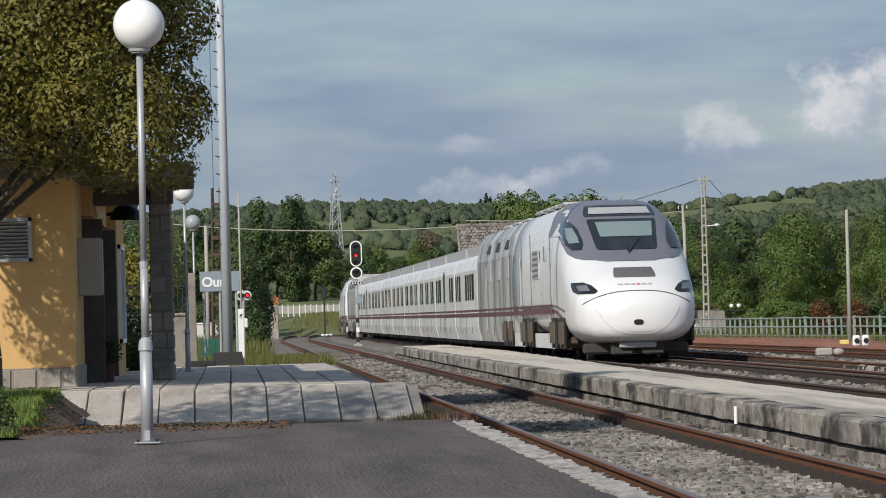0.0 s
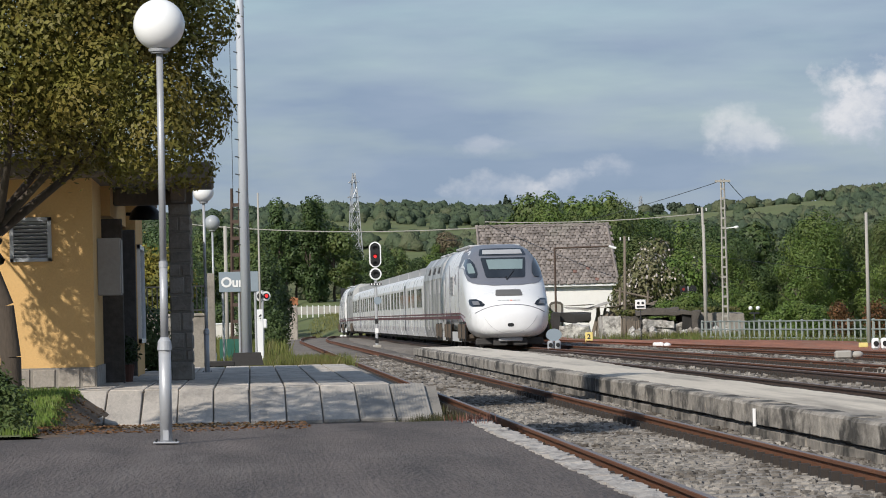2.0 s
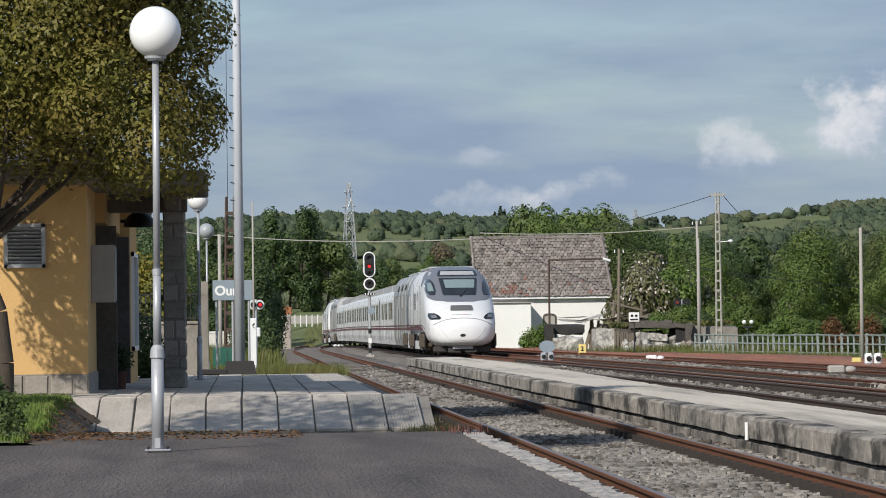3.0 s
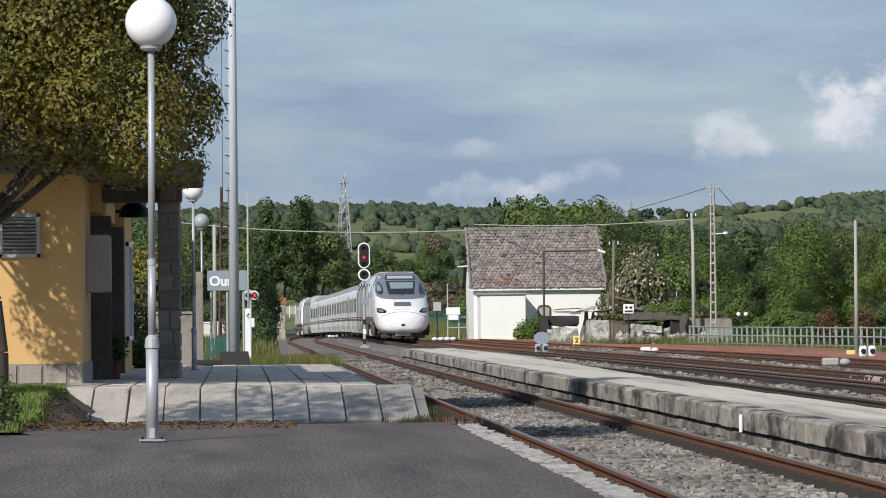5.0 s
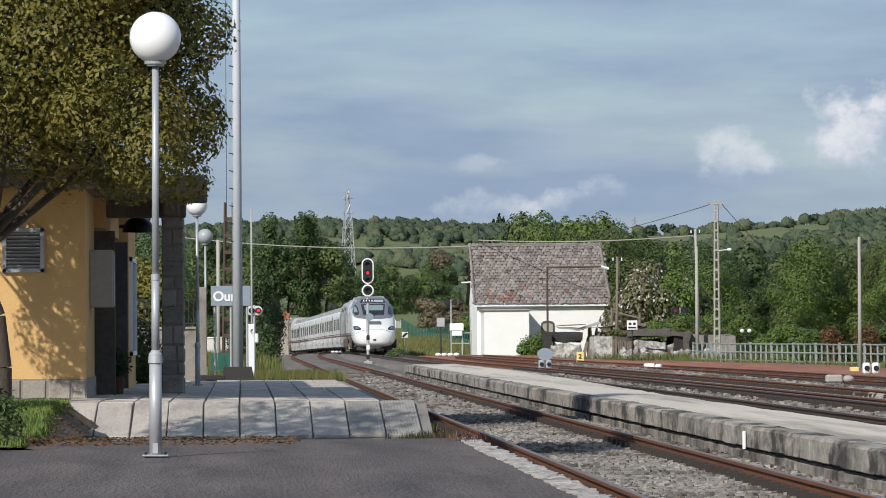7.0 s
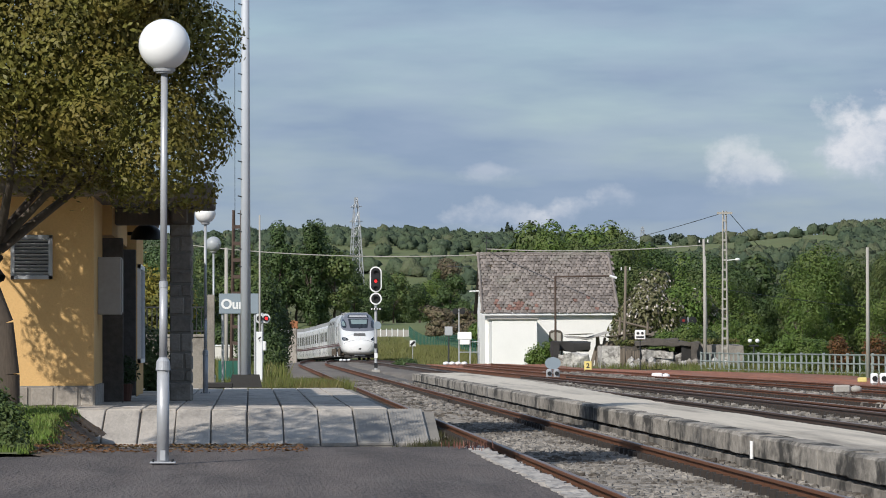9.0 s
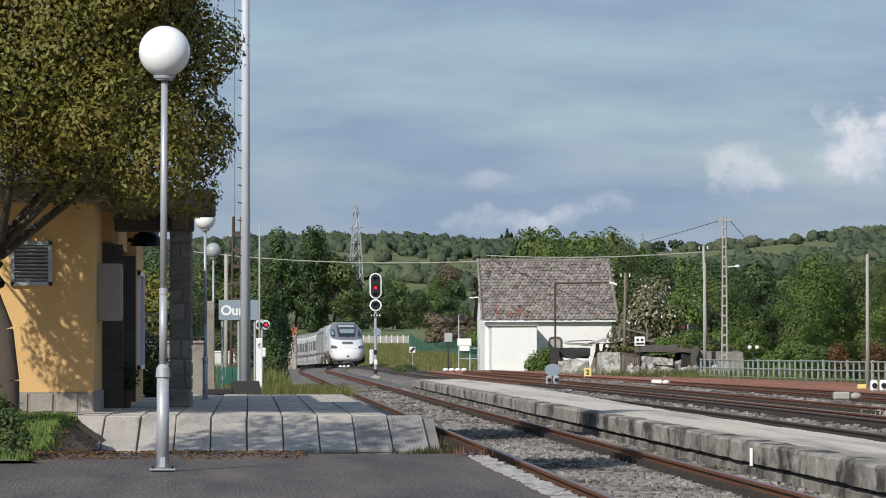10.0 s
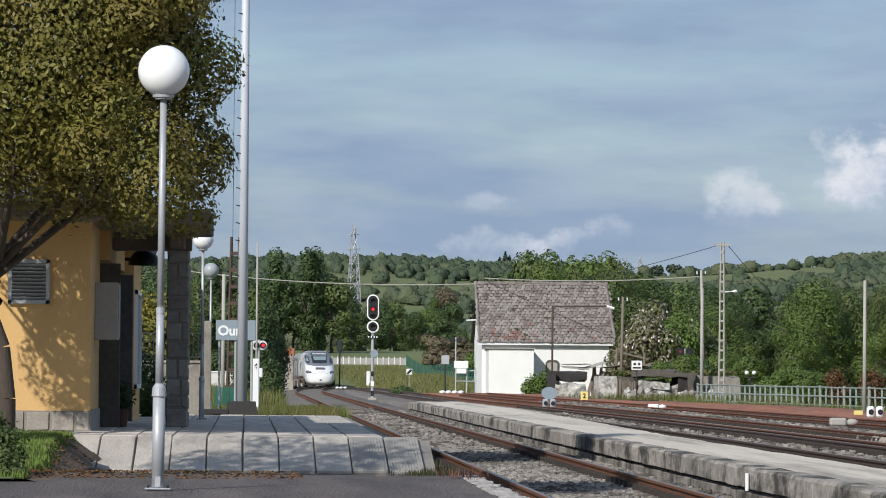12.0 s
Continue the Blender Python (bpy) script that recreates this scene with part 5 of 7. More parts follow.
def white_board():
    d = thing("warning_board", pose(19.8, 200, -0.2), "small white board with two black dots on a post", "sign")
    b = B()
    box(b, -0.27, 0.27, -0.02, 0.02, 1.62, 2.1, 0.02)
    p = part("board", b, WHITE_PAINT, d)
    for s in (-1, 1):
        b = B()
        tube(b, (s * 0.11, -0.035, 1.93), (s * 0.11, -0.021, 1.93), 0.07, n=14)
        part("dot", b, IRON, p)
    b = B()
    box(b, -0.2, 0.2, -0.035, -0.021, 1.7, 1.78)
    part("bar", b, IRON, p)
    b = B()
    tube(b, (0, 0.03, 0), (0, 0.03, 2.0), 0.03, n=6)
    part("post", b, IRON, d)
    e = thing("lamp_cluster", pose(30.2, 236, -1.1), "pair of small white lamps on a dark post", "lamp")
    for s in (-1, 1):
        b = B()
        ball(b, (s * 0.22, 0, 2.45), 0.13, 14)
        part("globe", b, WHITE_PAINT, e, smooth=True)
    b = B()
    tube(b, (0, 0, 0), (0, 0, 2.2), 0.05, n=6)
    tube(b, (-0.3, 0, 2.15), (0.3, 0, 2.15), 0.06, n=6)
    part("post", b, IRON, e)


white_board()
b = B()
tube(b, (0, 0, 0), (0, 0, 0.20), 0.022, n=10)
tagged(part("marker_stub", b, WHITE_PAINT), "white painted stub post against the island platform", "marker post").matrix_basis = pose(5.655, 44.4, -0.06)


def flower_pots():
    random.seed(12)
    for x, y in ((-2.03, 64.3),):
        p = thing("planter", pose(x, y, 0.32), "terracotta planter with dark shrub by the porch", "planter", "planters by the porch")
        b = B()
        bmesh.ops.create_cone(b, cap_ends=True, segments=16, radius1=0.11, radius2=0.15, depth=0.28, matrix=pose(0, 0, 0.14))
        part("pot", b, CLAY, p)
        rng = np.random.default_rng(77)
        mesh_part("shrub", quads_mesh("shrub", leaf_arrays([(0, 0, 0.5, 0.24, 0.24, 0.25)], 700, 0.06, rng), LEAF_WOOD_DARK), p, "dark green shrub")


CLAY = material("terracotta", (0.10, 0.045, 0.03), 0.9, 0.15, 4, 30, 0.2)

# ---- train ----
NOSE = ((0.0, 0.38, 0.72, 1.30), (0.12, 0.80, 0.56, 1.52), (0.35, 1.10, 0.46, 1.74), (0.8, 1.33, 0.41, 2.04), (1.5, 1.43, 0.39, 2.33), (2.3, 1.465, 0.38, 2.62),
        (3.1, 1.475, 0.37, 3.06), (3.9, 1.48, 0.40, 3.50), (4.7, 1.48, 0.44, 3.82), (5.6, 1.48, 0.50, 3.97), (6.6, 1.48, 0.56, 4.02), (8.0, 1.48, 0.56, 4.03))


def nose_at(y):
    if y >= 8.0:
        return NOSE[-1][1:]
    for a, b in zip(NOSE, NOSE[1:]):
        if y <= b[0]:
            f = (y - a[0]) / (b[0] - a[0])
            return tuple(p + (q - p) * f for p, q in zip(a[1:], b[1:]))


def ring_point(y, ang, roof=None):
    """Point of the cross-section: full sides, rounded shoulders, tucked-in foot."""
    w, z0, z1 = nose_at(y)
    c, s = math.cos(ang), math.sin(ang)
    blend = smooth_step(0.2, 4.5, y)
    n = 2.2 + 1.6 * blend if s >= 0 else 3.4 + 1.0 * blend
    h = (z1 - z0) / 2
    x = w * math.copysign(abs(c) ** (2 / n), c)
    z = (z0 + h) + h * math.copysign(abs(s) ** (2 / n), s)
    if z > 2.2:
        x *= 1 - 0.13 * smooth_step(2.2, 4.1, z)
    if z < 0.95:
        x *= 1 - 0.05 * (0.95 - z)
    return Vector((x, y, z))


def inside(x, y, z):
    w, z0, z1 = nose_at(y)
    if z > 2.2:
        x = x / (1 - 0.13 * smooth_step(2.2, 4.1, z))
    if z < 0.95:
        x = x / (1 - 0.05 * (0.95 - z))
    h = (z1 - z0) / 2
    n = 2.2 + 1.6 * smooth_step(0.2, 4.5, y) if z >= z0 + h else 3.4 + smooth_step(0.2, 4.5, y)
    return (abs(x) / w) ** n + (abs(z - z0 - h) / h) ** n < 1


def face_y(x, z):
    lo, hi = 0.0, 8.0
    if not inside(x, hi, z):
        return hi
    for _ in range(26):
        mid = (lo + hi) / 2
        if inside(x, mid, z):
            hi = mid
        else:
            lo = mid
    return hi


def patch(parent, name, mat, outline, label="", lift=0.012, cells=14, thick=0.0):
    """A panel on the nose, given by its outline as seen from the front: for each height its left and right edge."""
    bm = B()
    rows = []
    zs = [outline[0][0] + (outline[-1][0] - outline[0][0]) * k / cells for k in range(cells + 1)]
    for z in zs:
        for a, b in zip(outline, outline[1:]):
            if a[0] <= z + 1e-9 <= b[0] + 1e-6:
                f = (z - a[0]) / (b[0] - a[0])
                l, r = a[1] + (b[1] - a[1]) * f, a[2] + (b[2] - a[2]) * f
                break
        row = []
        for i in range(cells + 1):
            x = l + (r - l) * i / cells
            y = face_y(x, z)
            e = 0.03
            gx = (face_y(x + e, z) - face_y(x - e, z)) / (2 * e)
            gz = (face_y(x, z + e) - face_y(x, z - e)) / (2 * e)
            n = Vector((max(min(gx, 4), -4), -1, max(min(gz, 4), -4))).normalized()
            row.append(bm.verts.new(Vector((x, y, z)) + n * lift))
        rows.append(row)
    for r, s in zip(rows, rows[1:]):
        for i in range(cells):
            bm.faces.new((r[i], r[i + 1], s[i + 1], s[i]))
    return part(name, bm, mat, parent, label, smooth=True)


FRONT_PANEL = material("front_panel", (0.12, 0.115, 0.11), 0.5, 0.1, 2, 10, 0, moves=True)
LAMP_LENS = material("lamp_lens", (0.16, 0.16, 0.17), 0.12, 0.1, 2, 10, 0, spec=0.7, moves=True)
ORANGE_PAINT = material("orange_paint", (0.62, 0.12, 0.05), 0.4, 0.05, 2, 10, 0, moves=True)
CAR_GROUP = "cars of the passing train"


def bogie(parent, y, axles=(-1.3, 1.3)):
    for s in (-1, 1):
        bm = B()
        box(bm, s * 0.98 - 0.09, s * 0.98 + 0.09, y - 1.75, y + 1.75, 0.42, 0.68, 0.03)
        tube(bm, (s * 1.02, y, 0.35), (s * 1.02, y, 0.95), 0.1, n=10)
        for a in axles:
            tube(bm, (s * 0.95, y + a, 0.50), (s * 1.53, y + a, 0.50), 0.19, n=12)
            box(bm, s * 1.30 - 0.16, s * 1.30 + 0.16, y + a - 0.36, y + a + 0.36, 0.40, 0.58, 0.03)
            for e in (-0.34, 0.34):
                tube(bm, (s * 1.46, y + a + e, 0.42), (s * 1.46, y + a + e, 0.96), 0.10, n=8)
        fr = part("bogie_frame", bm, BRONZE, parent, "brown-dusted steel bogie frame")
    for a in axles:
        w = B()
        for s in (-1, 1):
            tube(w, (s * 0.80, y + a, 0.46), (s * 0.93, y + a, 0.46), 0.46, n=20)
        tube(w, (-0.9, y + a, 0.46), (0.9, y + a, 0.46), 0.09, n=8)
        part("wheelset", w, UNDER, fr)


def body_loft(ys, roof_scale=None):
    bm = B()
    prev = None
    angs = [math.pi * 2 * k / 56 + 0.001 for k in range(56)]
    for y in ys:
        ring = [bm.verts.new(ring_point(y, a) if y <= 8 else Vector((ring_point(8, a).x, y, ring_point(8, a).z))) for a in angs]
        if prev:
            for i in range(56):
                bm.faces.new((prev[i], prev[(i + 1) % 56], ring[(i + 1) % 56], ring[i]))
        else:
            bm.faces.new(ring)
        prev = ring
    bm.faces.new(prev)
    bmesh.ops.recalc_face_normals(bm, faces=bm.faces)
    return bm


def side_panel(bm, s, y0, y1, z0, z1, x=1.485, t=0.012):
    box(bm, s * x - t, s * x + t, y0, y1, z0, z1)
    return bm


def power_car():
    car = thing("power_car", Matrix(), "white streamlined power car with grey windscreen surround", "train car", CAR_GROUP)
    ys = [0.0, 0.04, 0.12, 0.22, 0.35, 0.55, 0.8, 1.1, 1.5, 1.9, 2.3, 2.7, 3.1, 3.5, 3.9, 4.3, 4.7, 5.1, 5.6, 6.1, 6.6, 8.0, 12, 16, 20.3]
    part("body", body_loft(ys), TRAIN_WHITE, car, smooth=True)
    mask = ((2.38, -0.55, 0.55), (2.42, -0.95, 0.95), (2.48, -1.18, 1.18), (2.60, -1.33, 1.33), (2.85, -1.38, 1.38), (3.2, -1.36, 1.36), (3.6, -1.26, 1.26), (3.85, -1.10, 1.10), (3.985, -0.85, 0.85))
    m = patch(car, "windscreen_surround", TRAIN_GREY, mask, "matt grey windscreen surround", 0.014, 30)
    patch(m, "windscreen", GLASS, ((2.66, -0.66, 0.66), (2.70, -0.70, 0.70), (3.40, -0.80, 0.80), (3.44, -0.78, 0.78)), "dark windscreen", 0.03, 14)
    # painted reflection over the upper windscreen
    patch(m, "windscreen_blind", GLASS_REFLECTION, ((2.98, -0.56, 0.64), (3.36, -0.62, 0.70)), "pale patch painted as the upper windscreen's reflection", 0.04, 10)
    patch(m, "destination_window", GLASS, ((3.52, -0.82, 0.82), (3.56, -0.84, 0.84), (3.76, -0.78, 0.78), (3.80, -0.74, 0.74)), "narrow dark upper window", 0.03, 12)
    patch(m, "destination_display", TRAIN_ROOF, ((3.57, -0.72, 0.72), (3.74, -0.68, 0.68)), "pale display behind the upper window", 0.04, 10)
    for s in (-1, 1):
        a = ((2.68, 1.02, 1.22), (2.85, 0.96, 1.33), (3.2, 1.02, 1.33), (3.42, 1.14, 1.25))
        o = tuple((z, -r, -l) for z, l, r in a) if s < 0 else a
        q = patch(m, "quarter_window", GLASS, o, "dark quarter window", 0.035, 10)
        a = ((2.84, 1.04, 1.24), (3.0, 1.05, 1.27), (3.24, 1.12, 1.25))
        o = tuple((z, -r, -l) for z, l, r in a) if s < 0 else a
        if s < 0:
            # sky reflection painted as a pale patch on one side only
            patch(q, "reflection_pane", GLASS_REFLECTION, o, "pale patch painted as a sky reflection", 0.045, 8)
        a = ((1.60, 0.95, 1.28), (1.66, 0.86, 1.36), (1.80, 0.98, 1.38), (1.88, 1.14, 1.36))
        o = tuple((z, -r, -l) for z, l, r in a) if s < 0 else a
        h = patch(car, "headlight", GLASS, o, "dark wraparound headlight", 0.016, 12)
        a = ((1.66, 1.02, 1.24), (1.80, 1.08, 1.28))
        o = tuple((z, -r, -l) for z, l, r in a) if s < 0 else a
        patch(h, "lens", LAMP_LENS, o, "clear lamp lens", 0.028, 6)
    w = B()
    y0 = face_y(0.05, 2.62)
    tube(w, (0.02, y0 - 0.06, 2.55), (0.02, face_y(0.02, 2.72) - 0.05, 2.72), 0.035, n=8)
    tube(w, (0.02, face_y(0.02, 2.60) - 0.07, 2.60), (0.32, face_y(0.3, 2.95) - 0.08, 2.95), 0.018, n=6)
    part("wiper", w, BLACK, car, "black windscreen wiper")
    patch(car, "front_grille", FRONT_PANEL, ((1.98, -0.46, 0.46), (2.02, -0.48, 0.48), (2.20, -0.44, 0.44), (2.22, -0.42, 0.42)), "grey front panel", 0.012, 8)
    # maker's lettering is a row of plain bars
    for i, (a, b, c) in enumerate(((-0.42, -0.30, 0), (-0.27, -0.15, 0), (-0.12, -0.02, 0), (0.01, 0.09, 1), (0.12, 0.24, 0), (0.27, 0.36, 0))):
        patch(car, "lettering_bar", ORANGE_PAINT if c else TRAIN_ROOF, ((1.795, a, b), (1.825, a, b)), "", 0.010, 3)
    # coupler cover: a raised lip line curving over the nose
    lip = B()
    pts = []
    for k in range(41):
        x = -1.22 + 2.44 * k / 40
        z = 1.66 - 0.30 * (abs(x) / 1.22) ** 2.6
        pts.append(Vector((x, face_y(x, z) - 0.012, z)))
    sweep(lip, pts, 0.013)
    part("coupler_cover_seam", lip, TRAIN_GREY, car, "grey seam over the coupler cover")
    lip = B()
    pts = []
    for k in range(31):
        x = -0.95 + 1.9 * k / 30
        z = 0.62 + 0.62 * (abs(x) / 0.95) ** 3
        pts.append(Vector((x, face_y(x, z) - 0.006, z)))
    sweep(lip, pts, 0.006)
    part("coupler_cover_seam", lip, TRAIN_ROOF, car, "faint seam under the coupler cover")
    # the hole's darkness is a black patch on the closed nose
    patch(car, "coupler_hole", BLACK, ((0.84, -0.07, 0.05), (0.87, -0.12, 0.10), (0.94, -0.12, 0.10), (0.97, -0.07, 0.05)), "small black patch painted as the coupling hole", 0.012, 6)
    sk = B()
    for s in (-1, 1):
        box(sk, s * 0.35 - 0.25, s * 0.35 + 0.25, 0.55, 0.75, 0.14, 0.42, 0.03)
    box(sk, -1.2, 1.2, 0.9, 1.2, 0.16, 0.42, 0.05)
    part("obstacle_deflector", sk, UNDER, car, "dark obstacle deflector under the nose")
    ap = B()
    box(ap, -0.42, 0.42, 0.42, 0.60, 0.30, 0.44, 0.03)
    part("plough_lip", ap, TRAIN_ROOF, car, "pale metal plough lip")
    for s in (-1, 1):
        part("stripe", side_panel(B(), s, 6.2, 20.3, 1.34, 1.40), TRAIN_STRIPE, car, "maroon side stripe")
        part("stripe", side_panel(B(), s, 6.2, 20.3, 1.16, 1.28), TRAIN_STRIPE, car, "maroon side stripe")
        sw = B()
        for drop, thick in ((0.30, 0.035), (0.16, 0.02)):
            n = 14
            z0 = 1.25 if thick > 0.03 else 1.37
            for k in range(n):
                ya, yb = 6.2 - 3.6 * k / n, 6.2 - 3.6 * (k + 1) / n
                za, zb = z0 - drop * (k / n) ** 1.5, z0 - drop * ((k + 1) / n) ** 1.5
                tube(sw, (s * ring_x(ya, za), ya, za), (s * ring_x(yb, zb), yb, zb), thick, n=6)
        part("stripe_sweep", sw, TRAIN_STRIPE, car, "stripes sweeping down to the nose")
        for y, z1 in ((6.4, 3.2), (12.9, 3.3), (16.2, 3.3)):
            part("seam", side_panel(B(), s, y, y + 0.035, 0.6, z1), TRAIN_GREY, car)
        for y0, y1, z0, z1 in ((10.2, 12.2, 2.1, 2.85),):
            g = part("side_grille", side_panel(B(), s, y0, y1, z0, z1, 1.478, 0.02), TRAIN_ROOF, car, "grey ventilation grille")
            for k in range(5):
                z = z0 + 0.08 + (z1 - z0 - 0.16) * k / 4
                part("slat", side_panel(B(), s, y0 + 0.05, y1 - 0.05, z - 0.03, z + 0.03, 1.49, 0.014), TRAIN_GREY, g)
        part("door_handle", side_panel(B(), s, 8.1, 8.16, 2.5, 2.9, 1.5, 0.015), TRAIN_GREY, car, "grab rail by the cab door")
    for y in (8.5, 11.0, 13.5, 16.0):
        part("roof_hatch", box(B(), -0.95, 0.95, y, y + 2.0, 3.96, 4.05, 0.03), TRAIN_ROOF, car, "grey roof hatch")
    for y in (4.5, 14.6):
        for s in (-1, 1):
            for a in (-1.15, 1.15):
                # black sheet on the side paints the dark of an opening
                part("bogie_opening", side_panel(B(), s, y + a - 0.72, y + a + 0.72, 0.30, 1.06, 1.470, 0.018), BLACK, car, "black panel standing in for a shaded bogie opening")
        bogie(car, y)
    for s in (-1, 1):
        for y0, y1 in ((6.6, 12.5), (16.7, 20.2)):
            part("skirt", side_panel(B(), s, y0, y1, 0.28, 0.66, 1.42, 0.02), TRAIN_WHITE, car, "white lower skirt")
        part("cab_door", side_panel(B(), s, 16.9, 17.7, 0.7, 2.75, 1.48, 0.012), TRAIN_STREAKED, car, "grey service door")
    un = B()
    box(un, -1.2, 1.2, 4.0, 19.8, 0.25, 0.6)
    part("underframe", un, UNDER, car)
    # the face is a little broader than its outline above
    for me in {o.data for o in car.children_recursive if o.data}:
        me.transform(Matrix.Diagonal((1.055, 1, 1, 1)))
    return car


def ring_x(y, z):
    lo, hi = 0.0, 1.6
    for _ in range(24):
        mid = (lo + hi) / 2
        if inside(mid, min(y, 8.0), z):
            lo = mid
        else:
            hi = mid
    return lo + 0.004


def section(bm, y0, y1, w, z0, z1, shoulder):
    out = [(-w * 0.93, z0), (w * 0.93, z0), (w, z0 + 0.45), (w, z1 - shoulder), (w * 0.93, z1 - shoulder * 0.45), (w * 0.74, z1 - shoulder * 0.12), (w * 0.4, z1), (-w * 0.4, z1),
           (-w * 0.74, z1 - shoulder * 0.12), (-w * 0.93, z1 - shoulder * 0.45), (-w, z1 - shoulder), (-w, z0 + 0.45)]
    return prism(bm, out, y0, y1)


def generator_car(length):
    car = thing("generator_car", Matrix(), "white generator car with raised sloping roof and grilles", "train car", CAR_GROUP)
    part("body", section(B(), 0.12, length - 0.12, 1.48, 0.36, 3.97, 1.05), TRAIN_STREAKED, car, "white body dulled by grey streaks")
    for s in (-1, 1):
        part("stripe", side_panel(B(), s, 0.12, length - 0.12, 1.34, 1.40), TRAIN_STRIPE, car, "maroon side stripe")
        part("stripe", side_panel(B(), s, 0.12, length - 0.12, 1.16, 1.28), TRAIN_STRIPE, car, "maroon side stripe")
        for y in (1.6, 3.9):
            # no real cut-out: a black sheet imitates the shaded opening
            part("bogie_opening", side_panel(B(), s, y - 0.72, y + 0.72, 0.28, 1.0, 1.478, 0.018), BLACK, car, "black panel standing in for a shaded bogie opening")
        for y in (2.0, 6.0, 10.2):
            part("side_grille", side_panel(B(), s, y, y + 1.3, 2.25, 2.85), TRAIN_ROOF, car, "grey ventilation grille")
            b = B()
            bmesh.ops.create_cube(b, size=1, matrix=pose(s * 1.405, y + 1.1, 3.30, 0, s * -20) @ Matrix.Diagonal((0.05, 1.3, 0.34, 1)))
            part("roof_grille", b, UNDER, car, "dark grille in the roof slope")
        for y in (1.2, 4.6, 9.0, length - 1.5):
            part("seam", side_panel(B(), s, y, y + 0.035, 0.56, 2.9), TRAIN_GREY, car)
        part("door", side_panel(B(), s, 12.2, 13.0, 0.7, 2.75, 1.478, 0.012), TRAIN_ROOF, car, "grey service door")
    for y in (1.5, 5.5, 9.5):
        part("roof_hatch", box(B(), -0.9, 0.9, y, y + 2.6, 3.9, 4.0, 0.04), TRAIN_ROOF, car, "dark roof ventilator")
    un = B()
    box(un, -1.2, 1.2, 0.5, length - 0.5, 0.22, 0.5)
    part("underframe", un, UNDER, car)
    bogie(car, 2.75)
    return car


def coach(length, windows, door):
    car = thing("coach", Matrix(), "white low-floor passenger coach with dark windows", "train car", CAR_GROUP)
    part("body", section(B(), 0.10, length - 0.10, 1.47, 0.36, 3.36, 0.62), TRAIN_WHITE, car)
    rf = B()
    section(rf, 0.4, length - 0.4, 1.0, 3.2, 3.42, 0.1)
    part("roof", rf, TRAIN_ROOF, car, "pale grey ribbed roof")
    for s in (-1, 1):
        part("stripe", side_panel(B(), s, 0.1, length - 0.1, 1.34, 1.40, 1.475), TRAIN_STRIPE, car, "maroon side stripe")
        part("stripe", side_panel(B(), s, 0.1, length - 0.1, 1.16, 1.28, 1.475), TRAIN_STRIPE, car, "maroon side stripe")
        for k in range(1, 4):
            part("seam", side_panel(B(), s, length * k / 4, length * k / 4 + 0.035, 0.58, 1.14, 1.475), TRAIN_GREY, car)
        for y0, y1 in windows:
            w = part("window", side_panel(B(), s, y0, y1, 1.74, 2.62, 1.473), GLASS, car)
            for k in range(1, int((y1 - y0) / 1.3) + 1):
                y = y0 + (y1 - y0) * k / (int((y1 - y0) / 1.3) + 1)
                part("mullion", side_panel(B(), s, y - 0.07, y + 0.07, 1.74, 2.62, 1.479), TRAIN_ROOF, w)
        for y in ([] if door is None else [door]):
            for e in (-0.5, 0.5):
                part("seam", side_panel(B(), s, y + e - 0.02, y + e + 0.02, 0.6, 2.9, 1.475), TRAIN_GREY, car)
            part("door_window", side_panel(B(), s, y - 0.38, y + 0.38, 1.7, 2.8, 1.473), GLASS, car, "narrow door window")
    jn = B()
    section(jn, length - 0.12, length + 0.12, 1.40, 0.5, 3.2, 0.6)
    part("gangway", jn, UNDER, car, "dark gangway joint")
    un = B()
    box(un, -1.1, 1.1, 0.3, length - 0.3, 0.2, 0.5)
    for s in (-1, 1):
        tube(un, (s * 0.78, length, 0.42), (s * 0.92, length, 0.42), 0.42, n=18)
    part("underframe", un, UNDER, car)
    return car


def build_train():
    """Cars with the distance of their near end behind the nose, and whether they face away."""
    out = [(power_car(), 0.0, 20.3, False), (generator_car(17.0), 20.5, 17.0, False)]
    s = 37.7
    first = coach(13.1, ((1.9, 6.6), (9.6, 12.4)), None)
    entry = coach(13.1, ((9.0, 12.4), (1.0, 3.2)), 6.6)
    plain = coach(13.1, ((1.2, 3.2), (5.2, 7.2), (9.4, 11.6)), None)
    for k in range(9):
        if k == 0:
            c = first
        elif k == 1:
            c = entry
        elif k == 2:
            c = plain
        else:
            c = copy_thing(entry if k == 7 else plain, Matrix())
        out.append((c, s, 13.1, False))
        s += 13.3
    g = copy_thing(out[1][0], Matrix())
    out.append((g, s, 17.0, False))
    s += 17.2
    p = copy_thing(out[0][0], Matrix())
    out.append((p, s, 20.3, True))
    return out


TRAIN = build_train()
NOSE_START, SPEED = 93.5, 26.4


def car_pose(s, length, away, t):
    y0 = NOSE_START + SPEED * t + s
    y1 = y0 + length
    a = Vector((main_x(y0) + 0.07, y0, main_z(y0)))
    b = Vector((main_x(y1) + 0.07, y1, main_z(y1)))
    d = b - a
    yaw, tilt = math.degrees(math.atan2(-d.x, d.y)), math.degrees(math.atan2(d.z, math.hypot(d.x, d.y)))
    if away:
        return pose(b.x, b.y, b.z, -tilt, 0, yaw + 180)
    return pose(a.x, a.y, a.z, tilt, 0, yaw)


def motions():
    for car, s, length, away in TRAIN:
        walk(car, [(t, car_pose(s, length, away, t)) for t in (0, 1, 2, 3, 4, 5, 6, 7, 8, 9, 10, 11, 12)])

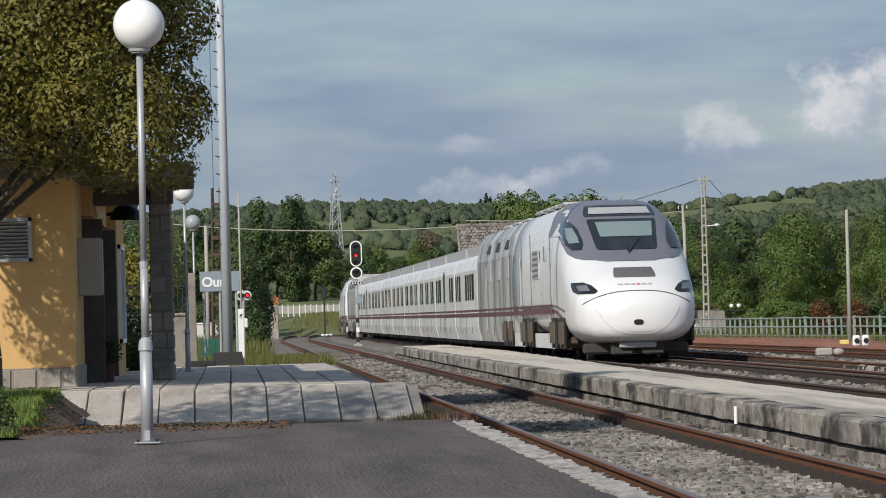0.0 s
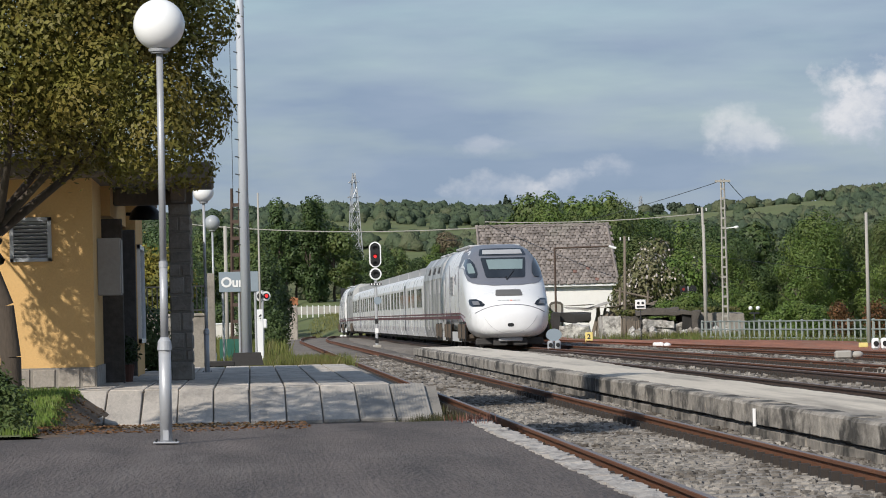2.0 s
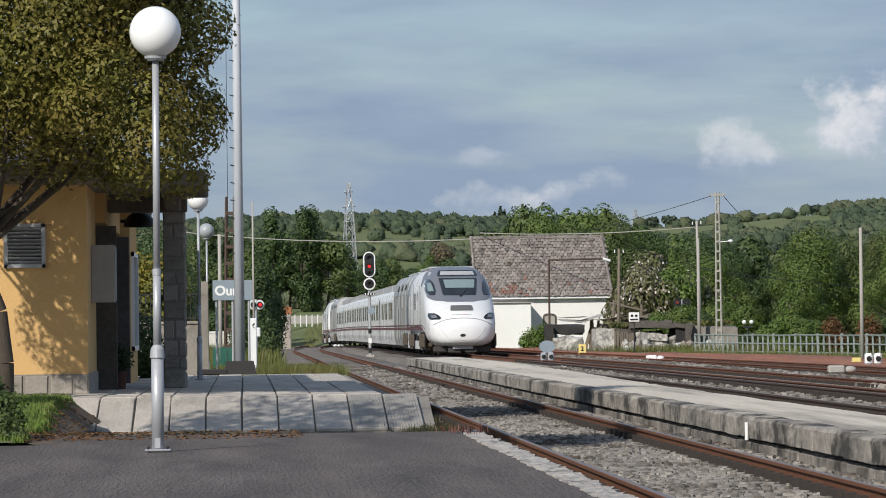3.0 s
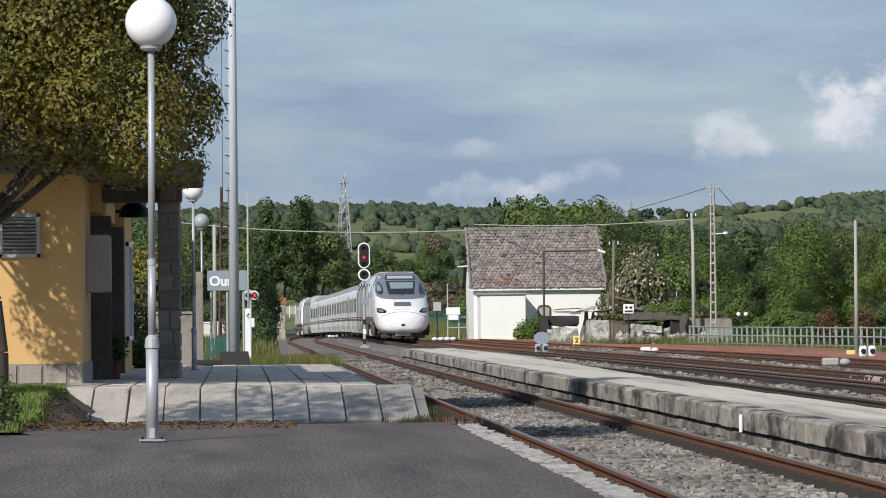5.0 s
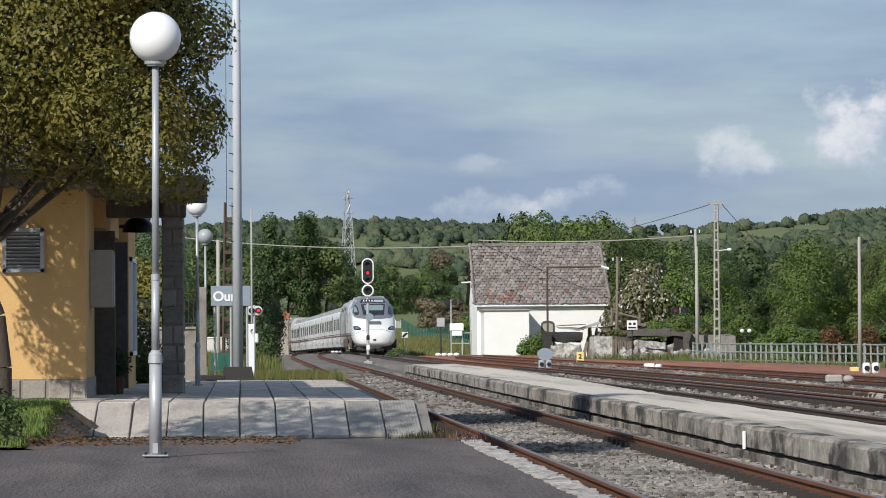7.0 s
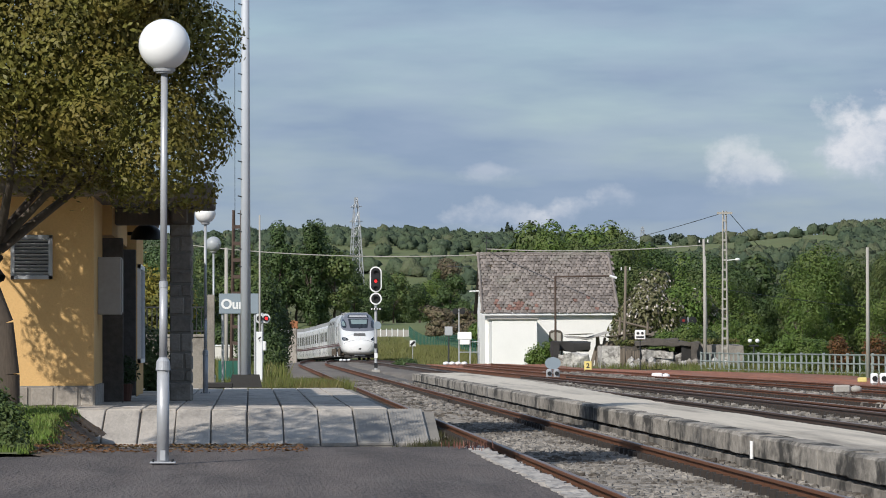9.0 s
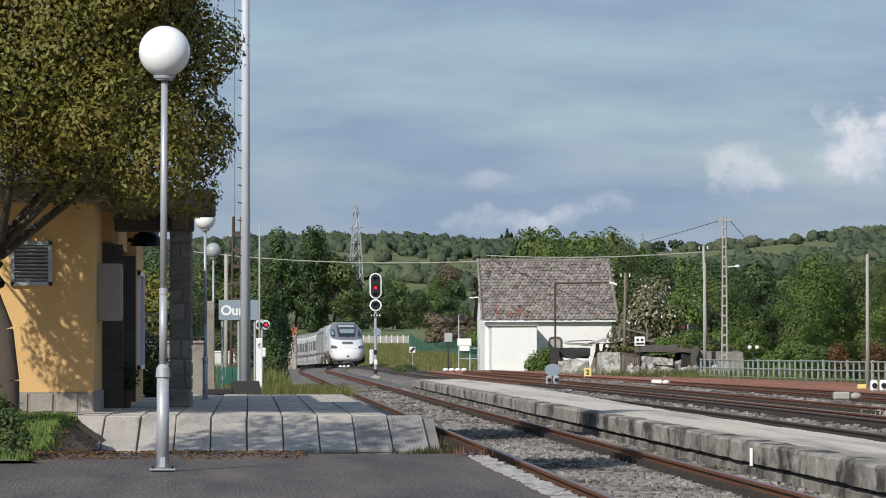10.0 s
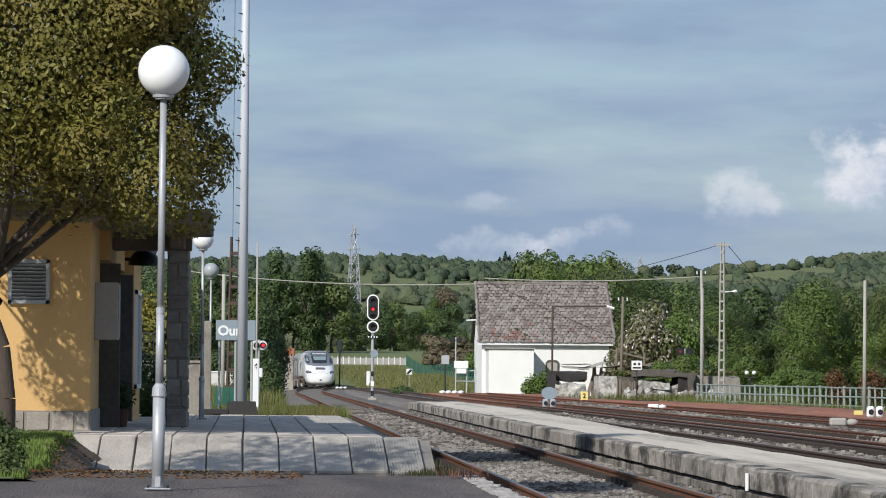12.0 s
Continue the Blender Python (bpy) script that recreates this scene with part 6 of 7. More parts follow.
# ---- plants ----
def leaf_arrays(blobs, count, size, rng, shell=0.55, aspect=0.55, jitter=0.5, fray=0.12):
    """Leaf quads scattered in the outer shell of ellipsoids (x, y, z, rx, ry, rz), facing roughly outwards."""
    bl = np.array(blobs, float)
    vol = bl[:, 3] * bl[:, 4] + bl[:, 4] * bl[:, 5] + bl[:, 3] * bl[:, 5]
    pick = rng.choice(len(bl), count, p=vol / vol.sum())
    d = rng.normal(size=(count, 3))
    d /= np.linalg.norm(d, axis=1)[:, None]
    r = (shell + (1 - shell) * rng.random(count) ** 0.6)[:, None] * (1 + fray * rng.normal(size=(count, 1)))
    c = bl[pick, :3] + d * r * bl[pick, 3:]
    nrm = d + jitter * rng.normal(size=(count, 3))
    nrm[:, 2] += 0.25
    nrm /= np.linalg.norm(nrm, axis=1)[:, None]
    t = np.cross(nrm, rng.normal(size=(count, 3)))
    t /= np.linalg.norm(t, axis=1)[:, None] + 1e-9
    b = np.cross(nrm, t)
    s = size * (0.6 + 0.8 * rng.random((count, 1)))
    u, v = t * s * 0.5, b * s * 0.5 * aspect
    return np.stack([c - u, c + v, c + u, c - v], axis=1).reshape(-1, 3)


def quads_mesh(name, pts, mat):
    n = len(pts) // 4
    me = bpy.data.meshes.new(name)
    me.vertices.add(len(pts))
    me.vertices.foreach_set("co", pts.astype(np.float32).ravel())
    me.loops.add(4 * n)
    me.loops.foreach_set("vertex_index", np.arange(4 * n, dtype=np.int32))
    me.polygons.add(n)
    me.polygons.foreach_set("loop_start", np.arange(0, 4 * n, 4, dtype=np.int32))
    me.update(calc_edges=True)
    me.materials.append(mat)
    return me


def mesh_part(name, me, parent, label="", kind=""):
    ob = new(name, me)
    if parent is not None:
        ob.parent = parent
    return tagged(ob, label, kind=kind)


def limb_tree(bm, base, height, r, rng, limbs=7, spread=1.6, up=1.6, start=0.55):
    base = Vector(base)
    pts = [base + Vector((0.05 * rng.normal() * k, 0.05 * rng.normal() * k, height * k / 4)) for k in range(5)]
    for k in range(4):
        tube(bm, pts[k], pts[k + 1], r * (1 - 0.12 * k), r * (1 - 0.12 * (k + 1)), n=9, caps=False)
    for k in range(limbs):
        a = math.pi * 2 * (k + rng.random() * 0.6) / limbs
        p = pts[0].lerp(pts[-1], start + (1 - start) * rng.random())
        q = p + Vector((math.cos(a) * spread * 0.55, math.sin(a) * spread * 0.55, up * 0.55))
        e = q + Vector((math.cos(a) * spread * 0.5, math.sin(a) * spread * 0.5, up * (0.4 + 0.4 * rng.random())))
        tube(bm, p, q, r * 0.45, r * 0.3, n=6, caps=False)
        tube(bm, q, e, r * 0.3, r * 0.1, n=5, caps=False)
        for j in (-1, 1):
            f = q.lerp(e, 0.4) + Vector((math.cos(a + j) * spread * 0.4, math.sin(a + j) * spread * 0.4, up * 0.4))
            tube(bm, q.lerp(e, 0.3), f, r * 0.18, r * 0.05, n=5, caps=False)


def station_tree(m, seed, label, blobs, count, size):
    rng = np.random.default_rng(seed)
    t = thing("tree", m, label, "tree", "clipped trees beside the platform")
    bm = B()
    limb_tree(bm, (0, 0, 0), 2.9 if seed != 6 else 5.2, 0.17, rng, 9, 1.9, 1.5, 0.72)
    part("trunk", bm, BARK, t, "grey-brown trunk with forking limbs", True)
    mesh_part("crown", quads_mesh("crown", leaf_arrays(blobs, count, size, rng, 0.74, 0.5, 0.36, 0.05), LEAF_TREE), t, "dense clipped crown of olive leaves")
    return t


def crown_blobs(rx, rz, z0, seed, n=26, cx=0.0):
    r = random.Random(seed)
    out = [(cx, 0, z0 + rz * 1.05, rx * f, rx * f, rz * f * 1.05) for f in (0.9, 0.86, 0.8, 0.74, 0.66, 0.58)]
    for k in range(n):
        a, h = r.uniform(0, math.tau), r.uniform(0.0, 0.95)
        rad = rx * (0.98 - 0.35 * max(h - 0.45, 0) ** 1.0) * 0.80
        s = r.uniform(0.45, 0.75)
        out.append((cx + math.cos(a) * rad, math.sin(a) * rad, z0 + 2 * rz * h + s * 0.3, s, s, s * 0.8))
    return out


# the last three crown lumps are out of view, added to shade the wall
station_tree(pose(-3.42, 56.3, 0.1), 3, "clipped leafy tree with dense olive crown before the station", crown_blobs(2.62, 3.0, 2.95, 4, 64, 0.62) + [(-1.9, 0, 5.3, 0.8, 0.8, 0.6), (-2.5, 0.3, 6.3, 0.7, 0.7, 0.7), (-1.7, -0.4, 6.7, 0.7, 0.7, 0.6)], 135000, 0.085)
# two trees out of view, added only for the shadows they cast
station_tree(pose(-5.5, 45.3, 0.1), 5, "unseen leafy tree added to dapple the ramp", crown_blobs(1.8, 2.5, 3.4, 6), 6000, 0.17)
station_tree(pose(-4.9, 36.5, 0.1), 6, "tall unseen tree added to shade the tracks", crown_blobs(2.1, 2.9, 5.2, 7), 13000, 0.18)


def bush(name, m, blobs, count, size, mat, label, seed=1, category="bush"):
    rng = np.random.default_rng(seed)
    ob = new(name, quads_mesh(name, leaf_arrays(blobs, count, size, rng, 0.5), mat))
    ob.matrix_basis = m
    return tagged(ob, label, category, "bushes")


bush("bush", pose(-2.20, 34.2, 0.3), [(0, 0, 0.22, 0.32, 0.4, 0.34), (-0.28, 0.3, 0.30, 0.4, 0.4, 0.38), (0.1, -0.5, 0.06, 0.26, 0.3, 0.2), (-0.05, 0.1, 0.40, 0.2, 0.25, 0.24)], 8000, 0.045, LEAF_MID, "small clipped hedge bush beside the asphalt", 2)
bush("bush", pose(-2.0, 79, 0.3), [(0, 0, 0.6, 0.45, 0.5, 0.7), (0.2, 0, 0.3, 0.4, 0.4, 0.4), (-0.3, 0.2, 1.0, 0.3, 0.3, 0.5)], 5000, 0.08, LEAF_WOOD_DARK, "dark shrub against the boundary wall", 3)
bush("bush", pose(-2.3, 97, -0.3), [(0, 0, 1.6, 1.0, 1.0, 1.6), (0.3, 0, 2.6, 0.7, 0.7, 0.9), (-0.5, 0, 2.4, 0.7, 0.7, 1.2)], 7000, 0.12, LEAF_YELLOW, "yellow-green shrub behind the railing", 4)
bush("bush", pose(0.95, 158, -0.3), [(0, 0, 1.0, 0.65, 1.0, 1.2), (-0.5, 2, 2.0, 0.8, 1.2, 1.6), (0.25, 4, 1.9, 0.6, 1.0, 1.4), (-0.3, 2, 3.4, 0.6, 0.8, 0.9), (-1.0, 3, 1.2, 0.6, 0.8, 1.2)], 14000, 0.13, LEAF_WOOD_DARK, "dark evergreen hedge beside the line", 5)
bush("bush", pose(1.45, 89, -0.15), [(0, 0, 0.22, 0.6, 1.6, 0.26), (-0.7, 2, 0.2, 0.5, 1.5, 0.25)], 5200, 0.07, LEAF_MID, "low bramble in the grass beyond the paving", 14)
bush("bush", pose(18.9, 256, -0.4), [(0, 0, 0.8, 0.9, 0.7, 0.8), (0.6, 0.2, 1.1, 0.5, 0.5, 0.8), (-0.6, 0, 0.6, 0.5, 0.5, 0.5)], 3600, 0.16, LEAF_WOOD, "green weedy shrub before the old house", 6)
bush("bush", pose(26.0, 236.5, 1.36), [(0, 0, 0.0, 1.5, 0.6, 0.16), (2.2, 0.3, 0.0, 1.3, 0.6, 0.2), (-3.2, 0, -0.1, 1.0, 0.5, 0.2)], 3000, 0.12, BLADES, "dry grass growing on the old dock", 7)
bush("bush", pose(10.2, 258, -0.4), [(0, 0, 0.3, 0.8, 0.8, 0.4)], 1500, 0.15, LEAF_WOOD_DARK, "low bush in the meadow by the crossing", 8)
bush("bush", pose(35.0, 232, -1.0), [(0, 0, 1.3, 0.7, 0.7, 0.8), (-0.3, 0, 2.0, 0.6, 0.6, 0.7), (1.9, 0, 1.6, 0.8, 0.8, 1.1)], 2600, 0.18, LEAF_RUST, "rust-brown shrub behind the fence", 9)


# ---- trees of the woods ----
def wood_tree_meshes(kind, seed, fine):
    rng = np.random.default_rng(seed)
    r = random.Random(seed)
    blobs = []
    if kind == "round":
        h, w = 9.0, 3.4
        for k in range(13):
            a, f = r.uniform(0, math.tau), (k + r.random()) / 13
            rad = w * math.sin(math.pi * (0.22 + 0.70 * f)) * r.uniform(0.45, 0.85)
            s = r.uniform(1.1, 1.9)
            blobs.append((math.cos(a) * rad, math.sin(a) * rad, 1.6 + (h - 2.6) * f + 0.6, s, s, s * 0.8))
        n, size = (12500, 0.19) if fine else (4600, 0.36)
    elif kind == "tall":
        h, w = 13.0, 1.8
        for k in range(26):
            f = k / 25
            a = r.uniform(0, math.tau)
            rad = w * math.sin(math.pi * (0.15 + 0.8 * f)) * r.uniform(0.2, 0.7)
            s = r.uniform(0.6, 1.1)
            blobs.append((math.cos(a) * rad, math.sin(a) * rad, 1.2 + (h - 2) * f, s, s, s * 1.3))
        n, size = (10000, 0.18) if fine else (4600, 0.32)
    else:
        h, w = 3.6, 2.2
        for k in range(14):
            a, f = r.uniform(0, math.tau), r.uniform(0.0, 1.0)
            rad = w * r.uniform(0.1, 0.9) * (1 - 0.5 * f)
            s = r.uniform(0.6, 1.05)
            blobs.append((math.cos(a) * rad, math.sin(a) * rad, 0.5 + (h - 1.2) * f, s, s, s * 0.8))
        n, size = (8000, 0.15) if fine else (3200, 0.30)
    trunk = B()
    limb_tree(trunk, (0, 0, 0), h * 0.6, 0.2 if kind != "low" else 0.09, rng, 7, w * 0.5, h * 0.14, 0.3)
    tm = bpy.data.meshes.new("trunk")
    trunk.to_mesh(tm)
    trunk.free()
    tm.materials.append(BARK)
    return tm, leaf_arrays(blobs, n, size, rng, 0.78, 0.7, 0.26, 0.08)


def build_woods():
    kinds = {}
    mats = {"a": LEAF_WOOD, "b": LEAF_WOOD_DARK, "c": LEAF_PALE, "d": LEAF_MID, "e": LEAF_BROWN}
    for kind, seeds in (("round", (1, 2, 3)), ("tall", (4, 5)), ("low", (6, 7, 8))):
        for s in seeds:
            for fine in (True, False):
                tm, pts = wood_tree_meshes(kind, s, fine)
                for k, m in mats.items():
                    if k != "c" or (kind == "low" and fine):
                        cm = quads_mesh("crown", pts, m)
                        if k == "c":
                            cm.materials.append(BLOSSOM)
                            cm.polygons.foreach_set("material_index", (np.random.default_rng(s).random(len(cm.polygons)) < 0.16).astype(np.int32))
                        kinds[(kind, s, k, fine)] = (tm, cm)
    r = random.Random(17)
    labels = {"round": "broad leafy tree with full green crown in the woods", "tall": "tall slender green tree rising from the woods", "low": "leafy green shrub at the edge of the woods"}

    def plant(x, y, kind, tone, scale, wide=1.0):
        s = r.choice({"round": (1, 2, 3), "tall": (4, 5), "low": (6, 7, 8)}[kind])
        tm, cm = kinds[(kind, s, tone, y < 325)]
        lab = labels[kind] if tone != "c" else "pale blossoming bush with grey twigs"
        t = thing("tree" if kind != "low" else "shrub", pose(x, y, ground_z(x, y) - 0.1, 0, 0, r.uniform(0, 360)), lab, "tree" if kind != "low" else "shrub", "trees of the woods")
        for nm, me in (("trunk", tm), ("crown", cm)):
            o = new(nm, me)
            o.parent = t
        t.scale = (scale * wide, scale * wide, scale)
    # woods behind the fence on the sidings side
    for k in range(15):
        plant(33 + 2.9 * k + r.uniform(-1, 1), 262 + r.uniform(-6, 18) + 0.8 * k, "round", r.choice("aaa"), r.uniform(0.58, 1.0))
    # back row in darker leaf colours, painting the shade between the front crowns
    for k in range(24):
        plant(30 + 2.3 * k + r.uniform(-1, 1), 300 + r.uniform(-8, 25), "round", r.choice("bdb"), r.uniform(0.82, 1.0))
    for k in range(18):
        plant(26 + 3.6 * k + r.uniform(-1, 1), 370 + r.uniform(-20, 30), "round", r.choice("abd"), r.uniform(0.95, 1.15))
    for x, y, s in ((44.5, 262, 0.72), (46.2, 265, 0.68), (43.0, 268, 0.62)):
        plant(x, y, "tall", "d", s)
    for k in range(26):
        plant(26.0 + 1.9 * k + r.uniform(-0.6, 0.6), 246 + r.uniform(-3, 6) + (6 if k < 3 else 0), "low", r.choice("abb"), r.uniform(0.45, 1.0), 1.1)
    for x, y, s in ((27.6, 270, 1.5), (29.4, 271, 1.6), (31.0, 272, 1.4), (28.4, 275, 1.8), (32.2, 272, 1.2)):
        plant(x, y, "low", "a" if x in (29.4, 32.2) else "c", s * 1.15, 0.78)
    for x, y, s in ((27.0, 260, 0.8), (28.8, 261, 0.85), (31.0, 258, 0.95), (32.8, 262, 1.1)):
        plant(x, y, "low", "a", s)
    # tall light trees behind the house
    for k in range(9):
        plant(22.2 + 1.5 * k + r.uniform(-0.5, 0.5), 322 + r.uniform(-6, 14), "round", "d" if k % 2 else "a", r.uniform(1.02, 1.2) - 0.035 * max(k - 4, 0), 0.75)
    for k in range(5):
        plant(24 + 1.6 * k, 336 + r.uniform(-5, 5), "tall", "a", r.uniform(0.84, 0.92))
    # left of the line
    for k in range(22):
        plant(-16 + 0.8 * k + r.uniform(-0.8, 0.8), 440 + r.uniform(0, 50) + abs(k - 12), "round", r.choice("bddd"), r.uniform(0.9, 1.2))
    for k in range(14):
        plant(-7 + 1.5 * k + r.uniform(-0.8, 0.8), 560 + r.uniform(0, 60), r.choice(("round", "round", "tall")), r.choice("bbd"), r.uniform(0.95, 1.25))
    for k in range(14):
        plant(-12 + 0.95 * k + r.uniform(-0.6, 0.6), 412 + r.uniform(0, 16), "low", r.choice("bd"), r.uniform(1.0, 1.5))
    for k in range(10):
        plant(-4.5 - 0.5 * k + r.uniform(-1, 1), 170 + 22 * k, "round", "b", r.uniform(0.55, 0.8))
    # beyond the meadow, up to the house
    for k in range(20):
        plant(15 + 1.15 * k + r.uniform(-1, 1), 640 + r.uniform(-10, 80), r.choice(("round", "round", "low")), r.choice("abd"), r.uniform(0.65, 1.0))
    plant(50.5, 1000, "round", "e", 1.35)
    plant(45.5, 960, "tall", "a", 0.8, 1.5)
    for x, y, s in ((24.5, 500, 0.9), (27.0, 470, 1.1), (29.0, 520, 1.2), (26.0, 540, 1.1)):
        plant(x, y, "low", "e", s, 1.2)
    for k in range(5, 13):
        plant(22.4 + 0.7 * k + r.uniform(-0.4, 0.4), 420 + 4.5 * k + r.uniform(-5, 5), "low", r.choice("dda"), r.uniform(0.85, 1.35))


LEAF_BROWN = leaf_material("leaf_budding", (0.15, 0.115, 0.075), (0.13, 0.12, 0.06))
build_woods()


def crown_lumps(name, blobs, mat, rng):
    """Closed uneven domes, one for each far crown, in one mesh."""
    bl = np.array(blobs, float)
    n, us, vs = len(bl), 10, 5
    th = np.arange(us) * math.tau / us
    ph = np.linspace(-0.6, 1.45, vs + 1)
    d = np.stack([np.outer(np.cos(ph), np.cos(th)), np.outer(np.cos(ph), np.sin(th)), np.outer(np.sin(ph), np.ones(us))], -1)
    r = 0.97 * (1 + 0.14 * rng.normal(size=(n, vs + 1, us, 1)))
    p = (bl[:, None, None, :3] + d[None] * r * bl[:, None, None, 3:]).reshape(-1, 3)
    i, j = np.meshgrid(np.arange(vs), np.arange(us), indexing="ij")
    one = np.stack([i * us + j, i * us + (j + 1) % us, (i + 1) * us + (j + 1) % us, (i + 1) * us + j], -1).reshape(-1, 4)
    f = (one[None] + (np.arange(n) * us * (vs + 1))[:, None, None]).reshape(-1)
    me = bpy.data.meshes.new(name)
    me.vertices.add(len(p))
    me.vertices.foreach_set("co", p.astype(np.float32).ravel())
    me.loops.add(len(f))
    me.loops.foreach_set("vertex_index", f.astype(np.int32))
    me.polygons.add(len(f) // 4)
    me.polygons.foreach_set("loop_start", np.arange(0, len(f), 4, dtype=np.int32))
    me.update(calc_edges=True)
    me.polygons.foreach_set("use_smooth", [True] * len(me.polygons))
    me.materials.append(mat)
    return me


def far_woods():
    """Wooded hillsides: one sheet of small crowns, denser in hedgerows and copses."""
    rng = np.random.default_rng(9)
    groups = {0: [], 1: [], 2: []}
    n = 0
    while n < 10500:
        az = rng.uniform(-7, 14)
        d = 620 + 1500 * rng.random() ** 0.8
        x, y = d * math.sin(radians(az)), d * math.cos(radians(az))
        f = noise.noise(Vector((x * 0.012, y * 0.0045, 7.7)))
        field = (5.0 < az < 8.6 and 1500 < d < 1930) or (1.4 < az < 3.3 and d < 860)
        if field or (f < -0.30 and d > 800):
            if rng.random() < 0.97:
                continue
        s = rng.uniform(1.6, 3.3)
        # the pasture on the ridge is seen over the woods below it
        a = radians(az)
        if 5.0 < az < 8.6 and d < 1500 and (ground_z(x, y) + 1.9 * s) / d > ground_z(1880 * math.sin(a), 1880 * math.cos(a)) / 1880:
            continue
        tone = noise.noise(Vector((x * 0.02, y * 0.006, 2.2))) + 0.25 * rng.normal()
        g = 1 if tone < -0.1 else (2 if tone > 0.28 else 0)
        groups[g].append((x, y, ground_z(x, y) + s * 0.75, s, s, s * rng.uniform(0.7, 1.25)))
        n += 1
    for k in range(60):
        az = rng.uniform(5.0, 9.6)
        d = 1925 + rng.uniform(-15, 15)
        x, y = d * math.sin(radians(az)), d * math.cos(radians(az))
        s = rng.uniform(1.5, 3.6)
        if noise.noise(Vector((az * 2.2, 0, 1))) > 0.0 or az > 8.4:
            groups[2].append((x, y, ground_z(x, y) + s * 1.0, s * 1.25, s, s))
    for g, mat in ((0, LEAF_HAZED), (1, LEAF_HAZED_DARK), (2, LEAF_HAZED_PALE)):
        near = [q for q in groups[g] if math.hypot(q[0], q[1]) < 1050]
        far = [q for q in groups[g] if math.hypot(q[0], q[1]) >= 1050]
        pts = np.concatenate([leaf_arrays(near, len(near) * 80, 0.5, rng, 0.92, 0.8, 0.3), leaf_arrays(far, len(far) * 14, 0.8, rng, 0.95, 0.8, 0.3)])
        tagged(new("hillside_woods", quads_mesh("hillside_woods", pts, mat)), "far hillside woods with haze mixed into their green", "woods", kind="stuff")
        tagged(new("hillside_woods", crown_lumps("hillside_woods", near + far, HAZED_CROWNS[g], rng)), "far hillside woods with haze mixed into their green", "woods", kind="stuff")


# far crowns and leaves below carry the aerial haze in their colours
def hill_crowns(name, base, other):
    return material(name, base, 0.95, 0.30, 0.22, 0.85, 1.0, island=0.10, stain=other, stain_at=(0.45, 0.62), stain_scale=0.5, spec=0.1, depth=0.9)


HAZED_CROWNS = (hill_crowns("crown_far", (0.072, 0.098, 0.058), (0.090, 0.112, 0.068)), hill_crowns("crown_far_dark", (0.056, 0.080, 0.052), (0.070, 0.092, 0.060)),
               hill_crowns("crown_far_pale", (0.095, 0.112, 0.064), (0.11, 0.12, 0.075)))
LEAF_HAZED_DARK = leaf_material("leaf_far_dark", (0.062, 0.088, 0.058), (0.075, 0.096, 0.064), 0.35)
LEAF_HAZED_PALE = leaf_material("leaf_far_pale", (0.105, 0.122, 0.07), (0.12, 0.128, 0.08), 0.35)
far_woods()


def ridge_trees():
    """Single trees that stand out on the skyline."""
    rng = np.random.default_rng(31)
    spots = [(3.66, 1900, "cone", 8), (3.74, 1900, "cone", 10.5), (3.80, 1902, "cone", 9), (4.06, 1900, "cone", 11.5)]
    spots += [(5.95, 1915, "dome", 6.5), (6.22, 1915, "dome", 8.0), (6.45, 1915, "dome", 6.0), (5.25, 1915, "dome", 5.0), (7.45, 1925, "dome", 5.0), (8.3, 1925, "dome", 6.5), (7.95, 1925, "dome", 4.0), (7.75, 1925, "dome", 3.5)]
    for az, d, kind, h in spots:
        x, y = d * math.sin(radians(az)), d * math.cos(radians(az))
        t = thing("tree", pose(x, y, ground_z(x, y) - 0.5), "lone tree standing out on the skyline", "tree", "skyline trees")
        bm = B()
        tube(bm, (0, 0, 0), (0, 0, h * 0.6), 0.4, 0.2, n=6)
        part("trunk", bm, BARK, t)
        if kind == "cone":
            bl = [(0, 0, h * (0.25 + 0.75 * f), 2.6 * (1.08 - f), 2.6 * (1.08 - f), h * 0.13) for f in (0, 0.2, 0.4, 0.6, 0.8, 0.95)]
        else:
            bl = [(rng.uniform(-0.4, 0.4) * h, 0, h * rng.uniform(0.6, 0.85), h * 0.33, h * 0.3, h * 0.22) for k in range(6)]
        mesh_part("crown", quads_mesh("crown", leaf_arrays(bl, 420, 1.5, rng, 0.5, 0.8), LEAF_HAZED_DARK), t)


ridge_trees()


# ---- grass and weeds ----
def blades(name, spots, height, width, mat, label, seed, lean=0.5):
    rng = np.random.default_rng(seed)
    p = np.array(spots, float)
    n = len(p)
    a = rng.random(n) * math.tau
    d = np.stack([np.cos(a), np.sin(a), np.zeros(n)], 1)
    h = height * (0.4 + 0.9 * rng.random(n))[:, None]
    bend = d * h * lean * (rng.random((n, 1)) - 0.2)
    side = np.stack([-np.sin(a), np.cos(a), np.zeros(n)], 1) * width
    up = np.array([[0, 0, 1.0]])
    pts = np.stack([p - side, p + side, p + bend * 0.5 + up * h * 0.6 + side * 0.6, p + bend + up * h], axis=1).reshape(-1, 3)
    tagged(new(name, quads_mesh(name, pts, mat)), label, "grass", kind="stuff")


def lawn_edge(y):
    return -1.90 - 0.50 * smooth_step(33, 52, y) + 0.05 * math.sin(y * 1.9)


def lawn_z(y):
    return 0.345 + 0.02 * smooth_step(36, 52, y)


